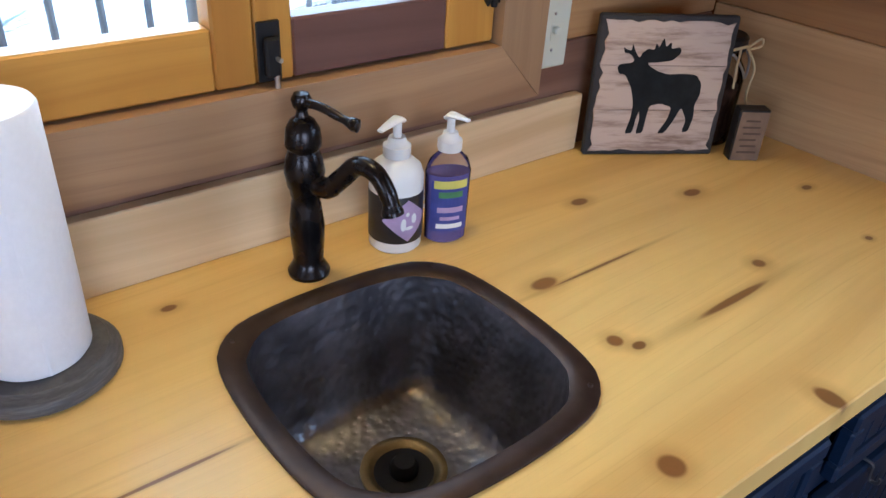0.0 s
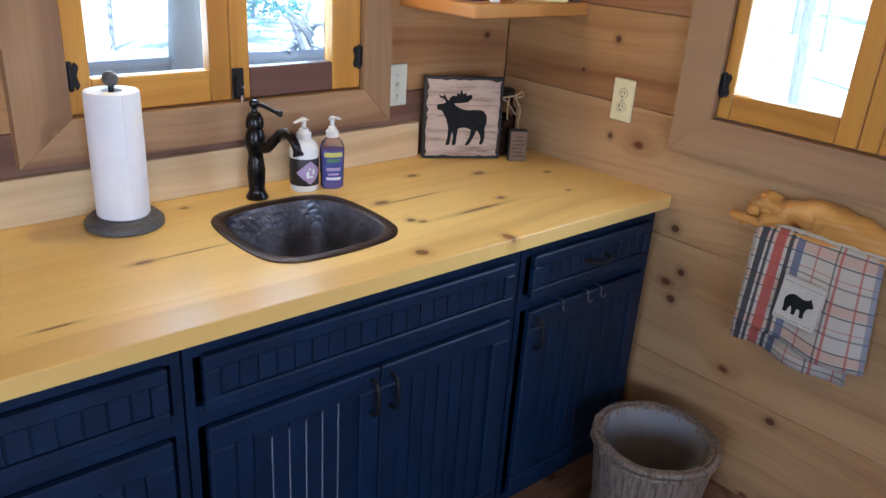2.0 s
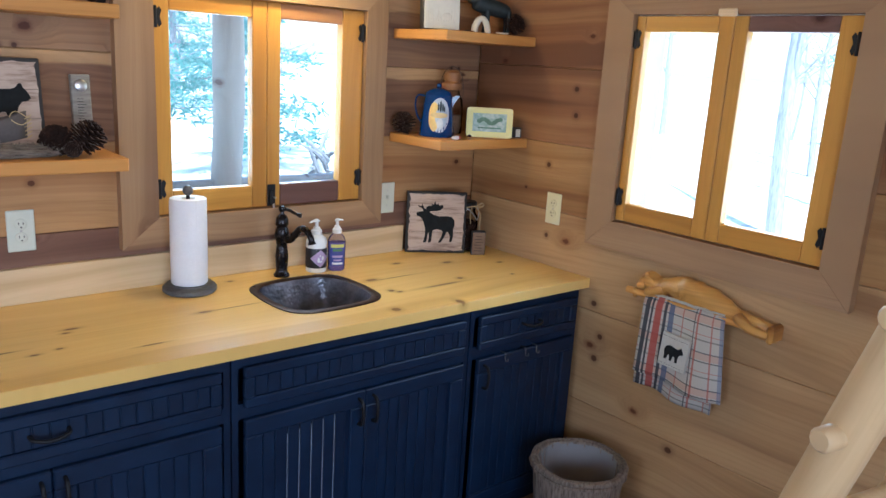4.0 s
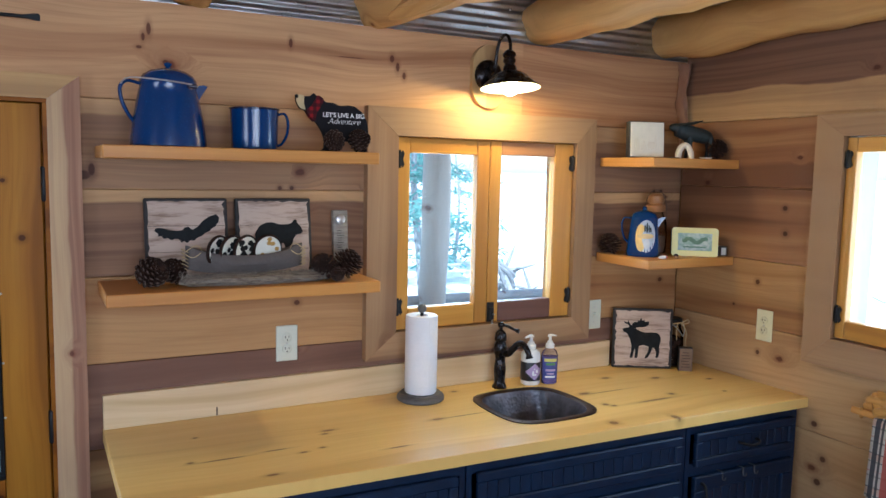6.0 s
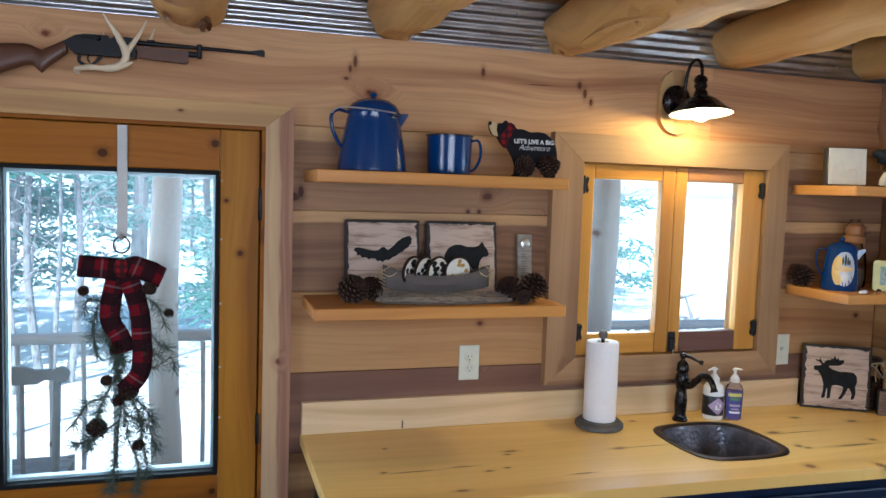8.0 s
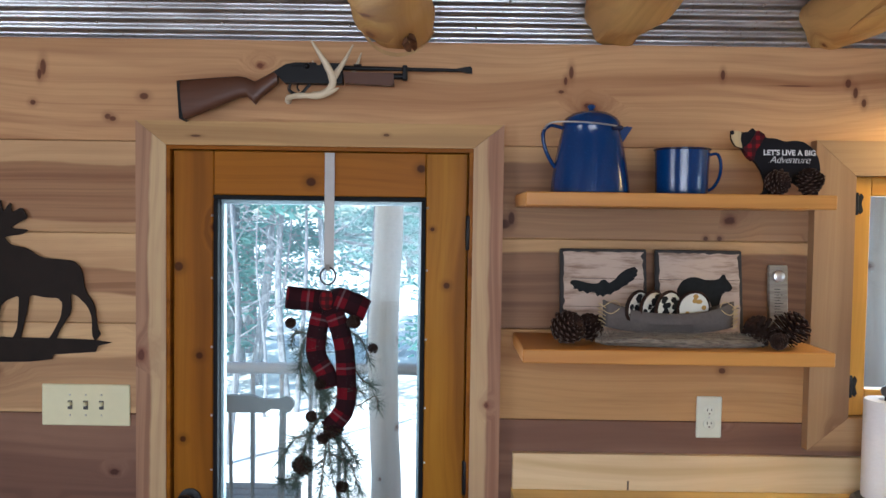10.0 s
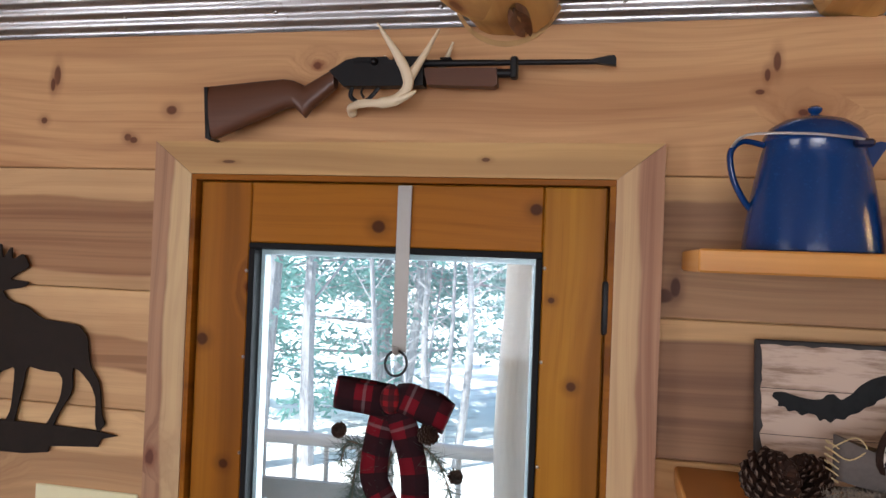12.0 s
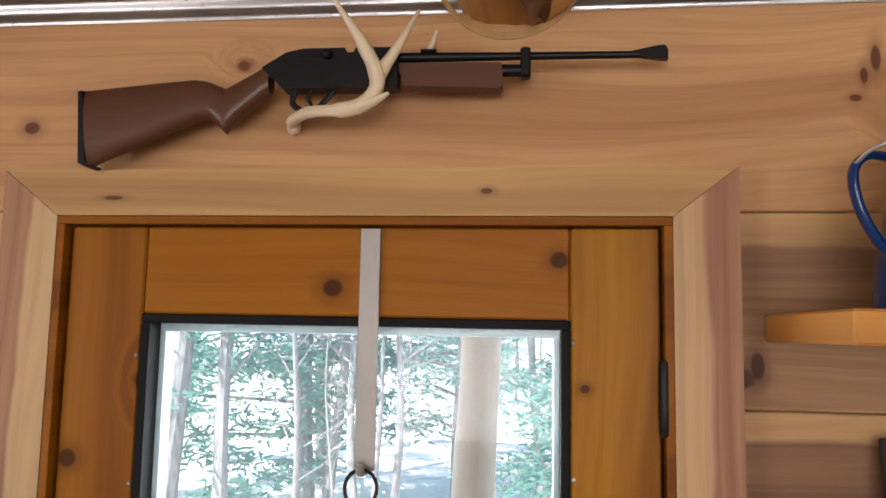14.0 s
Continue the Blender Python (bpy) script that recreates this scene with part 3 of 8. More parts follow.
def thing(name, label, category, m=None, group="", kind=""):
    ob = new(name)
    ob.empty_display_size = 0.05
    ob.matrix_world = m if m is not None else Matrix()
    return tagged(ob, label, category, group, kind)


def box(bm, x0, x1, y0, y1, z0, z1, c=0.0, m=None):
    """A box with edges chamfered by c."""
    x0, x1, y0, y1, z0, z1 = min(x0, x1), max(x0, x1), min(y0, y1), max(y0, y1), min(z0, z1), max(z0, z1)
    lo, hi = (x0, y0, z0), (x1, y1, z1)
    c = min(c, 0.45 * min(b - a for a, b in zip(lo, hi)))
    verts = {}
    for sx in (0, 1):
        for sy in (0, 1):
            for sz in (0, 1):
                s = (sx, sy, sz)
                for k in range(3) if c > 0 else (0,):
                    p = [(lo, hi)[s[n]][n] + (0 if n == k or c <= 0 else (c if s[n] == 0 else -c)) for n in range(3)]
                    verts[s, k] = bm.verts.new(m @ Vector(p) if m is not None else p)
    if c <= 0:
        v = lambda *s: verts[s, 0]
        for f in ((v(0, 0, 0), v(0, 1, 0), v(1, 1, 0), v(1, 0, 0)), (v(0, 0, 1), v(1, 0, 1), v(1, 1, 1), v(0, 1, 1)), (v(0, 0, 0), v(1, 0, 0), v(1, 0, 1), v(0, 0, 1)),
                  (v(0, 1, 0), v(0, 1, 1), v(1, 1, 1), v(1, 1, 0)), (v(0, 0, 0), v(0, 0, 1), v(0, 1, 1), v(0, 1, 0)), (v(1, 0, 0), v(1, 1, 0), v(1, 1, 1), v(1, 0, 1))):
            bm.faces.new(f)
        return
    for k in range(3):
        a, b = [n for n in range(3) if n != k]
        for sk in (0, 1):
            ring = []
            for sa, sb in ((0, 0), (1, 0), (1, 1), (0, 1)):
                s = [0, 0, 0]
                s[k], s[a], s[b] = sk, sa, sb
                ring.append(verts[tuple(s), k])
            bm.faces.new(ring)
        for sa in (0, 1):
            for sb in (0, 1):
                s0, s1 = [0, 0, 0], [0, 0, 0]
                s0[k], s0[a], s0[b] = 0, sa, sb
                s1[k], s1[a], s1[b] = 1, sa, sb
                bm.faces.new((verts[tuple(s0), a], verts[tuple(s1), a], verts[tuple(s1), b], verts[tuple(s0), b]))
    for sx in (0, 1):
        for sy in (0, 1):
            for sz in (0, 1):
                bm.faces.new([verts[(sx, sy, sz), k] for k in range(3)])


def lathe(bm, profile, at=(0, 0, 0), segs=32, sx=1.0, sy=1.0, m=None, caps=True):
    """Turns a profile of (radius, height) about the upright axis."""
    rings = []
    for r, z in profile:
        ring = []
        for n in range(segs):
            a = 2 * math.pi * n / segs
            p = Vector((at[0] + r * sx * math.cos(a), at[1] + r * sy * math.sin(a), at[2] + z))
            ring.append(bm.verts.new(m @ p if m is not None else p))
        rings.append(ring)
    for lo, hi in zip(rings, rings[1:]):
        for n in range(segs):
            bm.faces.new((lo[n], lo[(n + 1) % segs], hi[(n + 1) % segs], hi[n]))
    if caps:
        for ring in (rings[0], rings[-1]):
            bm.faces.new(ring)


def tube(bm, pts, radii, segs=12, flat=1.0, rough=0.0, seed=0):
    """A round bar along a line of points; flat squeezes it, rough makes it uneven."""
    pts = [Vector(p) for p in pts]
    if not isinstance(radii, (list, tuple)):
        radii = [radii] * len(pts)
    rings, side = [], None
    for n, p in enumerate(pts):
        d = (pts[min(n + 1, len(pts) - 1)] - pts[max(n - 1, 0)]).normalized()
        if side is None:
            side = d.cross(Vector((0, 0, 1)) if abs(d.z) < 0.9 else Vector((1, 0, 0))).normalized()
        side = (side - d * side.dot(d)).normalized()
        up = side.cross(d)
        ring = []
        for k in range(segs):
            a = 2 * math.pi * k / segs
            r = radii[n]
            if rough:
                r *= 1 + rough * noise.noise(Vector((math.cos(a) * 1.3 + seed * 7, math.sin(a) * 1.3, n * 0.45 + seed)))
            ring.append(bm.verts.new(p + side * (r * math.cos(a)) + up * (r * flat * math.sin(a))))
        rings.append(ring)
    for lo, hi in zip(rings, rings[1:]):
        for k in range(segs):
            bm.faces.new((lo[k], lo[(k + 1) % segs], hi[(k + 1) % segs], hi[k]))
    bm.faces.new(rings[0])
    bm.faces.new(rings[-1])


def curve_pts(points, n=6, closed=False):
    """A smooth line through points."""
    pts = [Vector(p) for p in points]
    out = []
    count = len(pts) if closed else len(pts) - 1
    for i in range(count):
        g = lambda k: pts[k % len(pts)] if closed else pts[max(0, min(len(pts) - 1, k))]
        p0, p1, p2, p3 = g(i - 1), g(i), g(i + 1), g(i + 2)
        for s in range(n):
            t = s / n
            out.append(0.5 * (2 * p1 + (p2 - p0) * t + (2 * p0 - 5 * p1 + 4 * p2 - p3) * t * t + (3 * p1 - p0 - 3 * p2 + p3) * t ** 3))
    if not closed:
        out.append(pts[-1])
    return out


def slab(bm, outline, y0, y1, m=None, smooth_n=0):
    """An outline in x and z, given a thickness from y0 to y1."""
    pts = [Vector((p[0], 0, p[1])) for p in outline]
    for _ in range(1 if smooth_n else 0):
        cut = []
        for p, q in zip(pts, pts[1:] + pts[:1]):
            cut += [p.lerp(q, 0.16), p.lerp(q, 0.84)]
        pts = cut
    sides = []
    for y in (y0, y1):
        ring = []
        for p in pts:
            q = Vector((p.x, y, p.z))
            ring.append(bm.verts.new(m @ q if m is not None else q))
        sides.append(ring)
    for tri in tessellate_polygon([[Vector((p.x, p.z, 0)) for p in pts]]):
        for ring in sides:
            bm.faces.new([ring[k] for k in tri])
    for n in range(len(pts)):
        bm.faces.new((sides[0][n], sides[0][(n + 1) % len(pts)], sides[1][(n + 1) % len(pts)], sides[1][n]))


def ball(bm, at, r, sx=1, sy=1, sz=1, segs=12):
    lathe(bm, [(max(1e-4, r * math.sin(math.pi * n / segs)), -r * sz * math.cos(math.pi * n / segs)) for n in range(segs + 1)], at, segs, sx, sy)


def made(fn, *args, **kw):
    bm = bmesh.new()
    fn(bm, *args, **kw)
    return bm


def boxpart(name, parent, material, x0, x1, y0, y1, z0, z1, c=0.002, label=""):
    """A box part whose own origin is its middle, so that grain falls differently on each."""
    ob = part(name, made(box, x0 - (x0 + x1) / 2, x1 - (x0 + x1) / 2, y0 - (y0 + y1) / 2, y1 - (y0 + y1) / 2, z0 - (z0 + z1) / 2, z1 - (z0 + z1) / 2, c), material, parent, label)
    ob.location = ((x0 + x1) / 2, (y0 + y1) / 2, (z0 + z1) / 2)
    return ob


# ---- plan ----
EAST, WEST, SOUTH = 2.345, -2.75, -4.62
DOOR = (-1.000, -0.123, 0.0, 1.900)              # x0, x1, z0, z1
WIN_N = (0.967, 1.744, 1.142, 1.838)
WIN_E = (-1.524, -0.781, 1.158, 1.868)           # y0, y1, z0, z1
HOLE_N = (WIN_N[0] - 0.013, WIN_N[1] + 0.013, WIN_N[2] - 0.013, WIN_N[3] + 0.013)
HOLE_E = (WIN_E[0] - 0.013, WIN_E[1] + 0.013, WIN_E[2] - 0.013, WIN_E[3] + 0.013)
CEILING = 2.385
WALL_TOP = 2.207
COUNTER_TOP = 0.915


def rect_minus(rect, holes):
    """The rectangle (a0, a1, z0, z1) cut round its holes, as rectangles."""
    rects = [rect]
    for h in holes:
        nxt = []
        for a0, a1, z0, z1 in rects:
            if h[1] <= a0 or h[0] >= a1 or h[3] <= z0 or h[2] >= z1:
                nxt.append((a0, a1, z0, z1))
                continue
            if h[0] > a0:
                nxt.append((a0, h[0], z0, z1))
            if h[1] < a1:
                nxt.append((h[1], a1, z0, z1))
            m0, m1 = max(a0, h[0]), min(a1, h[1])
            if h[3] < z1:
                nxt.append((m0, m1, h[3], z1))
            if h[2] > z0:
                nxt.append((m0, m1, z0, h[2]))
        rects = nxt
    return [r for r in rects if r[1] - r[0] > 0.004 and r[3] - r[2] > 0.004]


# ---- structure ----
bm = bmesh.new()
for a0, a1, z0, z1 in rect_minus((WEST - 0.2, EAST + 0.2, -0.1, WALL_TOP), (DOOR, HOLE_N)):
    box(bm, a0, a1, 0.021, 0.16, z0, z1)
wall_north = tagged(part("wall_north", bm, WALL_X["tan"]), "log cabin wall lined with knotty cedar planks", "wall", kind="structure")
bm = bmesh.new()
for a0, a1, z0, z1 in rect_minus((SOUTH - 0.2, 0.02, -0.1, CEILING), (HOLE_E,)):
    box(bm, EAST + 0.021, EAST + 0.16, a0, a1, z0, z1)
wall_east = tagged(part("wall_east", bm, WALL_Y["tan"]), "knotty cedar plank wall with a casement window", "wall", kind="structure")
bm = bmesh.new()
for a0, a1, z0, z1 in rect_minus((WEST - 0.2, EAST + 0.2, -0.1, CEILING), ((-1.3, 0.9, 0.95, 2.15),)):
    box(bm, a0, a1, SOUTH - 0.15, SOUTH, z0, z1)
wall_south = tagged(part("wall_south", bm, WALL_X["tan"]), "plain cedar plank wall behind the walker", "wall", kind="structure")
bm = bmesh.new()
for a0, a1, z0, z1 in rect_minus((SOUTH - 0.2, 0.02, -0.1, CEILING), ((-2.9, -1.7, 0.95, 2.05),)):
    box(bm, WEST - 0.15, WEST, a0, a1, z0, z1)
wall_west = tagged(part("wall_west", bm, WALL_Y["tan"]), "plain cedar plank wall at the cabin's end", "wall", kind="structure")
floor = tagged(part("floor", made(box, WEST - 0.2, EAST + 0.2, SOUTH - 0.2, 0.16, -0.1, -0.012), FLOOR), "dark brown wooden floor boards", "floor", kind="structure")
bm = bmesh.new()
x = WEST
while x < EAST:
    box(bm, x + 0.002, min(EAST + 0.02, x + 0.138), SOUTH, 0.16, CEILING, CEILING + 0.02, 0.004)
    x += 0.14
box(bm, WEST - 0.2, EAST + 0.2, SOUTH - 0.2, 0.2, CEILING + 0.021, CEILING + 0.08)
ceiling = tagged(part("ceiling", bm, CEIL), "pine board ceiling laid over peeled log beams", "ceiling", kind="structure")

# corrugated steel between wall top and ceiling
bm = bmesh.new()
step, rows = 0.002, []
z = WALL_TOP - 0.004
while z < CEILING + 0.003:
    w = 0.0030 * math.sin(2 * math.pi * (z - WALL_TOP) / 0.0305)
    rows.append([bm.verts.new((xx, 0.045 + w, z)) for xx in (WEST - 0.1, 0.6, EAST + 0.05)] + [bm.verts.new((xx, 0.049 + w, z)) for xx in (WEST - 0.1, 0.6, EAST + 0.05)])
    z += step
for lo, hi in zip(rows, rows[1:]):
    for k in (0, 1, 3, 4):
        bm.faces.new((lo[k], lo[k + 1], hi[k + 1], hi[k]))
frieze = tagged(part("corrugated_frieze", bm, TIN_ROOF, smooth=True), "galvanised corrugated steel strip above the plank wall", "metal panel", kind="structure")
bm = bmesh.new()
for n in range(11):
    for zz in (2.262, 2.335):
        ball(bm, (-1.6 + n * 0.37 + (0.1 if zz > 2.3 else 0), 0.040, zz), 0.005, segs=8)
part("screw_heads", bm, STEEL, frieze)["kind"] = "stuff"

# ---- window and door casings ----
def casing(name, label, rect, w, face, thick, along, bottom_w=None, mats=None, sill=False, mitre_extra=0.0):
    """A mitred picture-frame casing round an opening (a0, a1, z0, z1); along 'x' faces south, 'y' faces west."""
    a0, a1, z0, z1 = rect
    wl, wr, wt = w if isinstance(w, tuple) else (w, w, w)
    bw = wt if bottom_w is None else bottom_w
    top = tagged(thing(name, label, "window trim" if sill else "door trim", kind="structure"), kind="structure")
    def put(pname, pts, mat):
        bm = bmesh.new()
        if along == "x":
            slab(bm, pts, face, face + thick)
        else:
            slab(bm, pts, 0, thick, m=Matrix(((0, 1, 0, face), (1, 0, 0, 0), (0, 0, 1, 0), (0, 0, 0, 1))))
        edges = [e for e in bm.edges if len(e.link_faces) == 2 and e.calc_face_angle(0) > 0.7]
        bmesh.ops.bevel(bm, geom=edges, offset=0.0022, segments=1, affect="EDGES")
        part(pname, bm, mat, top)
    H, V = mats
    g = 0.0006
    put("head_casing", ((a0 - wl + g, z1 + wt), (a1 + wr - g, z1 + wt), (a1 + g, z1 + g), (a0 - g, z1 + g)), H)
    put("side_casing", ((a0 - wl, z1 + wt - g), (a0, z1 - g), (a0, z0 - (0 if not sill else -g)), (a0 - wl, z0 - (bw - g if sill else 0))), V)
    put("side_casing", ((a1 + wr, z1 + wt - g), (a1, z1 - g), (a1, z0 - (0 if not sill else -g)), (a1 + wr, z0 - (bw - g if sill else 0))), V)
    if sill:
        put("apron_casing", ((a0 - wl + g, z0 - bw), (a1 + wr - g, z0 - bw), (a1 + g, z0 - g), (a0 - g, z0 - g)), H)
    return top


casing("trim_sink_window", "mitred cedar casing round the casement above the sink", WIN_N, (0.116, 0.093, 0.099), -0.036, 0.036, "x", 0.096, (DULL_H, DULL_V), True)
casing("trim_side_window", "mitred cedar casing round the side casement", WIN_E, (0.100, 0.108, 0.078), EAST - 0.036, 0.036, "y", 0.104, (DULL_D, DULL_V), True)
casing("trim_door", "mitred cedar casing round the glazed door", DOOR, (0.086, 0.086, 0.068), -0.036, 0.036, "x", None, (TRIM_HEAD, TRIM_DOOR))


def jambs(name, rect, along, depth0, depth1, mat, label, sill=True):
    a0, a1, z0, z1 = rect
    top = tagged(thing(name, label, "window jamb"), kind="structure")
    t = 0.012
    for pname, r in (("head_jamb", (a0, a1, z1 - t, z1)), ("side_jamb", (a0, a0 + t, z0 + t, z1 - t)), ("side_jamb", (a1 - t, a1, z0 + t, z1 - t)), ("sill", (a0, a1, z0, z0 + t))):
        if pname == "sill" and not sill:
            continue
        if along == "x":
            boxpart(pname, top, mat, r[0], r[1], depth0, depth1, r[2], r[3], 0.001)
        else:
            boxpart(pname, top, mat, depth0, depth1, r[0], r[1], r[2], r[3], 0.001)
    q, base = 0.030, 0.0 if along == "x" else EAST
    for r in ((a0 + t, a1 - t, z1 - q, z1 - t), (a0 + t, a1 - t, z0 + t, z0 + q), (a0 + t, a0 + q, z0 + q, z1 - q), (a1 - q, a1 - t, z0 + q, z1 - q)):
        if not sill and r[3] < z0 + 0.1:
            continue
        if along == "x":
            boxpart("stop", top, mat, r[0], r[1], 0.0262, 0.045, r[2], r[3], 0.001)
        else:
            boxpart("stop", top, mat, base + 0.0262, base + 0.045, r[0], r[1], r[2], r[3], 0.001)
    return top


jambs("jamb_sink_window", HOLE_N, "x", 0.001, 0.17, SASH_H, "honey-stained reveal of the sink window")
jambs("jamb_side_window", HOLE_E, "y", EAST + 0.001, EAST + 0.17, PALE_JAMB, "pale weathered reveal of the side window")
jambs("jamb_door", (DOOR[0], DOOR[1], -0.012, DOOR[3]), "x", -0.034, 0.17, DOOR_H, "dark amber reveal of the door", False)


def hinge(parent, m):
    """A small black butterfly strap hinge."""
    h = part("hinge", made(lathe, [(0.0045, -0.032), (0.0052, -0.028), (0.0052, 0.028), (0.0045, 0.032)], segs=10, m=m), IRON, parent, "black iron butterfly hinge", True)
    for s in (-1, 1):
        bm = bmesh.new()
        slab(bm, ((s * 0.003, -0.018), (s * 0.012, -0.030), (s * 0.019, -0.020), (s * 0.013, 0.0), (s * 0.019, 0.020), (s * 0.012, 0.030), (s * 0.003, 0.018)), -0.002, 0.002, m=m)
        part("leaf", bm, IRON, h)
    return h


def casement(name, label, w0, w1, z0, z1, glass_rect, m, mats, low_dark, top_dark, hinge_at):
    """A casement sash in its own plane: x across, z up, faces -y."""
    H, V, D = mats[:3]
    top = thing(name, label, "window", m, kind="structure")
    g0, g1, h0, h1 = glass_rect
    y0, y1 = -0.018, 0.020
    boxpart("stile", top, V, w0, g0, y0, y1, z0, z1, 0.003)
    boxpart("stile", top, V, g1, w1, y0, y1, z0, z1, 0.003)
    boxpart("top_rail", top, mats[-1] if top_dark else H, g0 + 0.0005, g1 - 0.0005, y0 + 0.001, y1, h1, z1, 0.003, "darker heartwood rail" if top_dark else "")
    boxpart("bottom_rail", top, D if low_dark else H, g0 + 0.0005, g1 - 0.0005, y0 + 0.001, y1, z0, h0, 0.003, "plum-coloured heartwood rail" if low_dark else "")
    pane = boxpart("pane", top, PANE, g0 - 0.004, g1 + 0.004, 0.006, 0.010, h0 - 0.004, h1 + 0.004, 0)
    pane.visible_shadow = False
    for zz in (z0 + 0.085, z1 - 0.075):
        hinge(top, Matrix.Translation((hinge_at, y0 - 0.004, zz)))
    return top


zs0, zs1 = WIN_N[2] + 0.004, WIN_N[3] - 0.004
xm = 1.352
MAT_N = (SASH_H, SASH_V, SASH_PLUM)
w1 = casement("window_1", "closed casement sash in honey-stained wood above the sink", WIN_N[0] + 0.003, xm - 0.001, zs0, zs1, (1.020, 1.298, 1.222, 1.781), Matrix(), MAT_N, False, False, WIN_N[0] + 0.010)
w2 = casement("window_2", "casement sash with a plum-coloured lower rail above the sink", xm + 0.001, WIN_N[1] - 0.003, zs0, zs1, (1.403, 1.650, 1.222, 1.783), Matrix(), (SASH_H, SASH_V, SASH_PLUM, SASH_RUST), True, True, WIN_N[1] - 0.010)
ROT_E = Matrix.Translation((EAST, 0, 0)) @ Matrix.Rotation(radians(-90), 4, "Z")   # own x runs to -y, faces west
ze0, ze1 = WIN_E[2] + 0.004, WIN_E[3] - 0.004
MAT_E = (SASH_H, SASH_V, SASH_PLUM)
w3 = casement("window_3", "casement sash in honey-stained wood on the side wall", -WIN_E[1] + 0.003, 1.141, ze0, ze1, (0.820, 1.090, 1.226, 1.814), ROT_E, MAT_E, False, False, -WIN_E[1] + 0.010)
w4 = casement("window_4", "casement sash with a plum-coloured top rail on the side wall", 1.143, -WIN_E[0] - 0.003, ze0, ze1, (1.188, 1.456, 1.226, 1.818), ROT_E, MAT_E, False, True, -WIN_E[0] - 0.010)


def latch(name, m):
    top = thing(name, "black iron casement latch with a steel bolt", "window latch", m)
    part("plate", made(box, -0.016, 0.016, -0.004, 0, -0.038, 0.038, 0.003), IRON, top)
    part("housing", made(box, -0.010, 0.010, -0.016, -0.004, -0.030, 0.020, 0.003), IRON, top)
    bm = made(tube, [(0.004, -0.012, 0.0), (0.004, -0.012, -0.055)], 0.0035, 10)
    tube(bm, [(0.004, -0.012, -0.006), (0.004, -0.026, -0.006)], 0.003, 8)
    part("bolt", bm, STEEL, top, "bright steel bolt", True)
    return top


latch("window_latch", pose(1.368, -0.019, 1.186))
catch = thing("window_catch", "pale wooden turn catch over the side casement", "window catch", pose(EAST - 0.040, -1.132, 1.872))
part("turn_button", made(box, -0.014, 0.0, -0.030, 0.030, -0.012, 0.012, 0.004), SPLASH, catch)

# ---- door ----
door = thing("door_1", "closed amber-varnished wooden door with a full glass pane", "door", kind="structure")
D0, D1, DT = DOOR[0] + 0.012, DOOR[1] - 0.012, DOOR[3] - 0.014
G = (-0.868, -0.257, 0.806, 1.760)
dy0, dy1 = -0.020, 0.024
boxpart("stile", door, DOOR_LATCH, D0 + 0.004, G[0], dy0, dy1, 0.012, DT, 0.003)
boxpart("stile", door, DOOR_HINGE, G[1], D1 - 0.004, dy0, dy1, 0.012, DT, 0.003)
boxpart("top_rail", door, DOOR_H, G[0] + 0.0008, G[1] - 0.0008, dy0 + 0.001, dy1, G[3], DT, 0.003)
boxpart("lock_rail", door, DOOR_H, G[0] + 0.0008, G[1] - 0.0008, dy0 + 0.001, dy1, 0.66, G[2], 0.003)
boxpart("bottom_rail", door, DOOR_H, G[0] + 0.0008, G[1] - 0.0008, dy0 + 0.001, dy1, 0.012, 0.25, 0.003)
boxpart("lower_panel", door, DOOR_V, G[0] + 0.0008, G[1] - 0.0008, dy0 + 0.014, dy1 - 0.01, 0.25, 0.66, 0.0)
bm = bmesh.new()
k = 0.013
for r in ((G[0], G[1], G[3] - k, G[3]), (G[0], G[1], G[2], G[2] + k), (G[0], G[0] + k, G[2] + k, G[3] - k), (G[1] - k, G[1], G[2] + k, G[3] - k)):
    box(bm, r[0], r[1], dy0 - 0.003, dy1, r[2], r[3], 0.002)
part("glazing_gasket", bm, RUBBER, door, "black glazing gasket")
bm = bmesh.new()
for r in ((G[0] + k, G[1] - k, G[3] - k - 0.012, G[3] - k), (G[0] + k, G[1] - k, G[2] + k, G[2] + k + 0.010), (G[0] + k, G[0] + k + 0.009, G[2] + k + 0.010, G[3] - k - 0.012), (G[1] - k - 0.009, G[1] - k, G[2] + k + 0.010, G[3] - k - 0.012)):
    box(bm, r[0], r[1], 0.012, 0.040, r[2], r[3], 0.001)
part("glazing_bead", bm, SPACER, door, "pale grey spacer bar between the panes")
pane = boxpart("pane", door, PANE, G[0] + 0.004, G[1] - 0.004, 0.006, 0.010, G[2] + 0.004, G[3] - 0.004, 0)
pane.visible_shadow = False
for zz in (1.66, 0.95, 0.25):
    part("hinge", made(lathe, [(0.005, -0.05), (0.007, -0.046), (0.007, 0.046), (0.005, 0.05)], (D1 - 0.001, -0.029, zz), 12), IRON, door, "black iron butt hinge", True)
knob = part("knob", made(lathe, [(0.033, 0), (0.033, 0.006), (0.014, 0.012), (0.012, 0.030), (0.022, 0.036), (0.030, 0.048), (0.031, 0.060), (0.022, 0.070), (0.002, 0.072)], segs=28,
            m=Matrix.Translation((-0.934, -0.020, 0.872)) @ Matrix.Rotation(radians(90), 4, "X")), IRON, door, "black door knob", True)
bm = bmesh.new()
for zz in (1.70, 1.52, 1.32, 1.12, 0.96):
    ball(bm, (G[0] - 0.004, -0.021, zz), 0.0035, segs=6)
    ball(bm, (G[1] + 0.004, -0.021, zz + 0.03), 0.0035, segs=6)
part("glazing_screws", bm, STEEL, door)

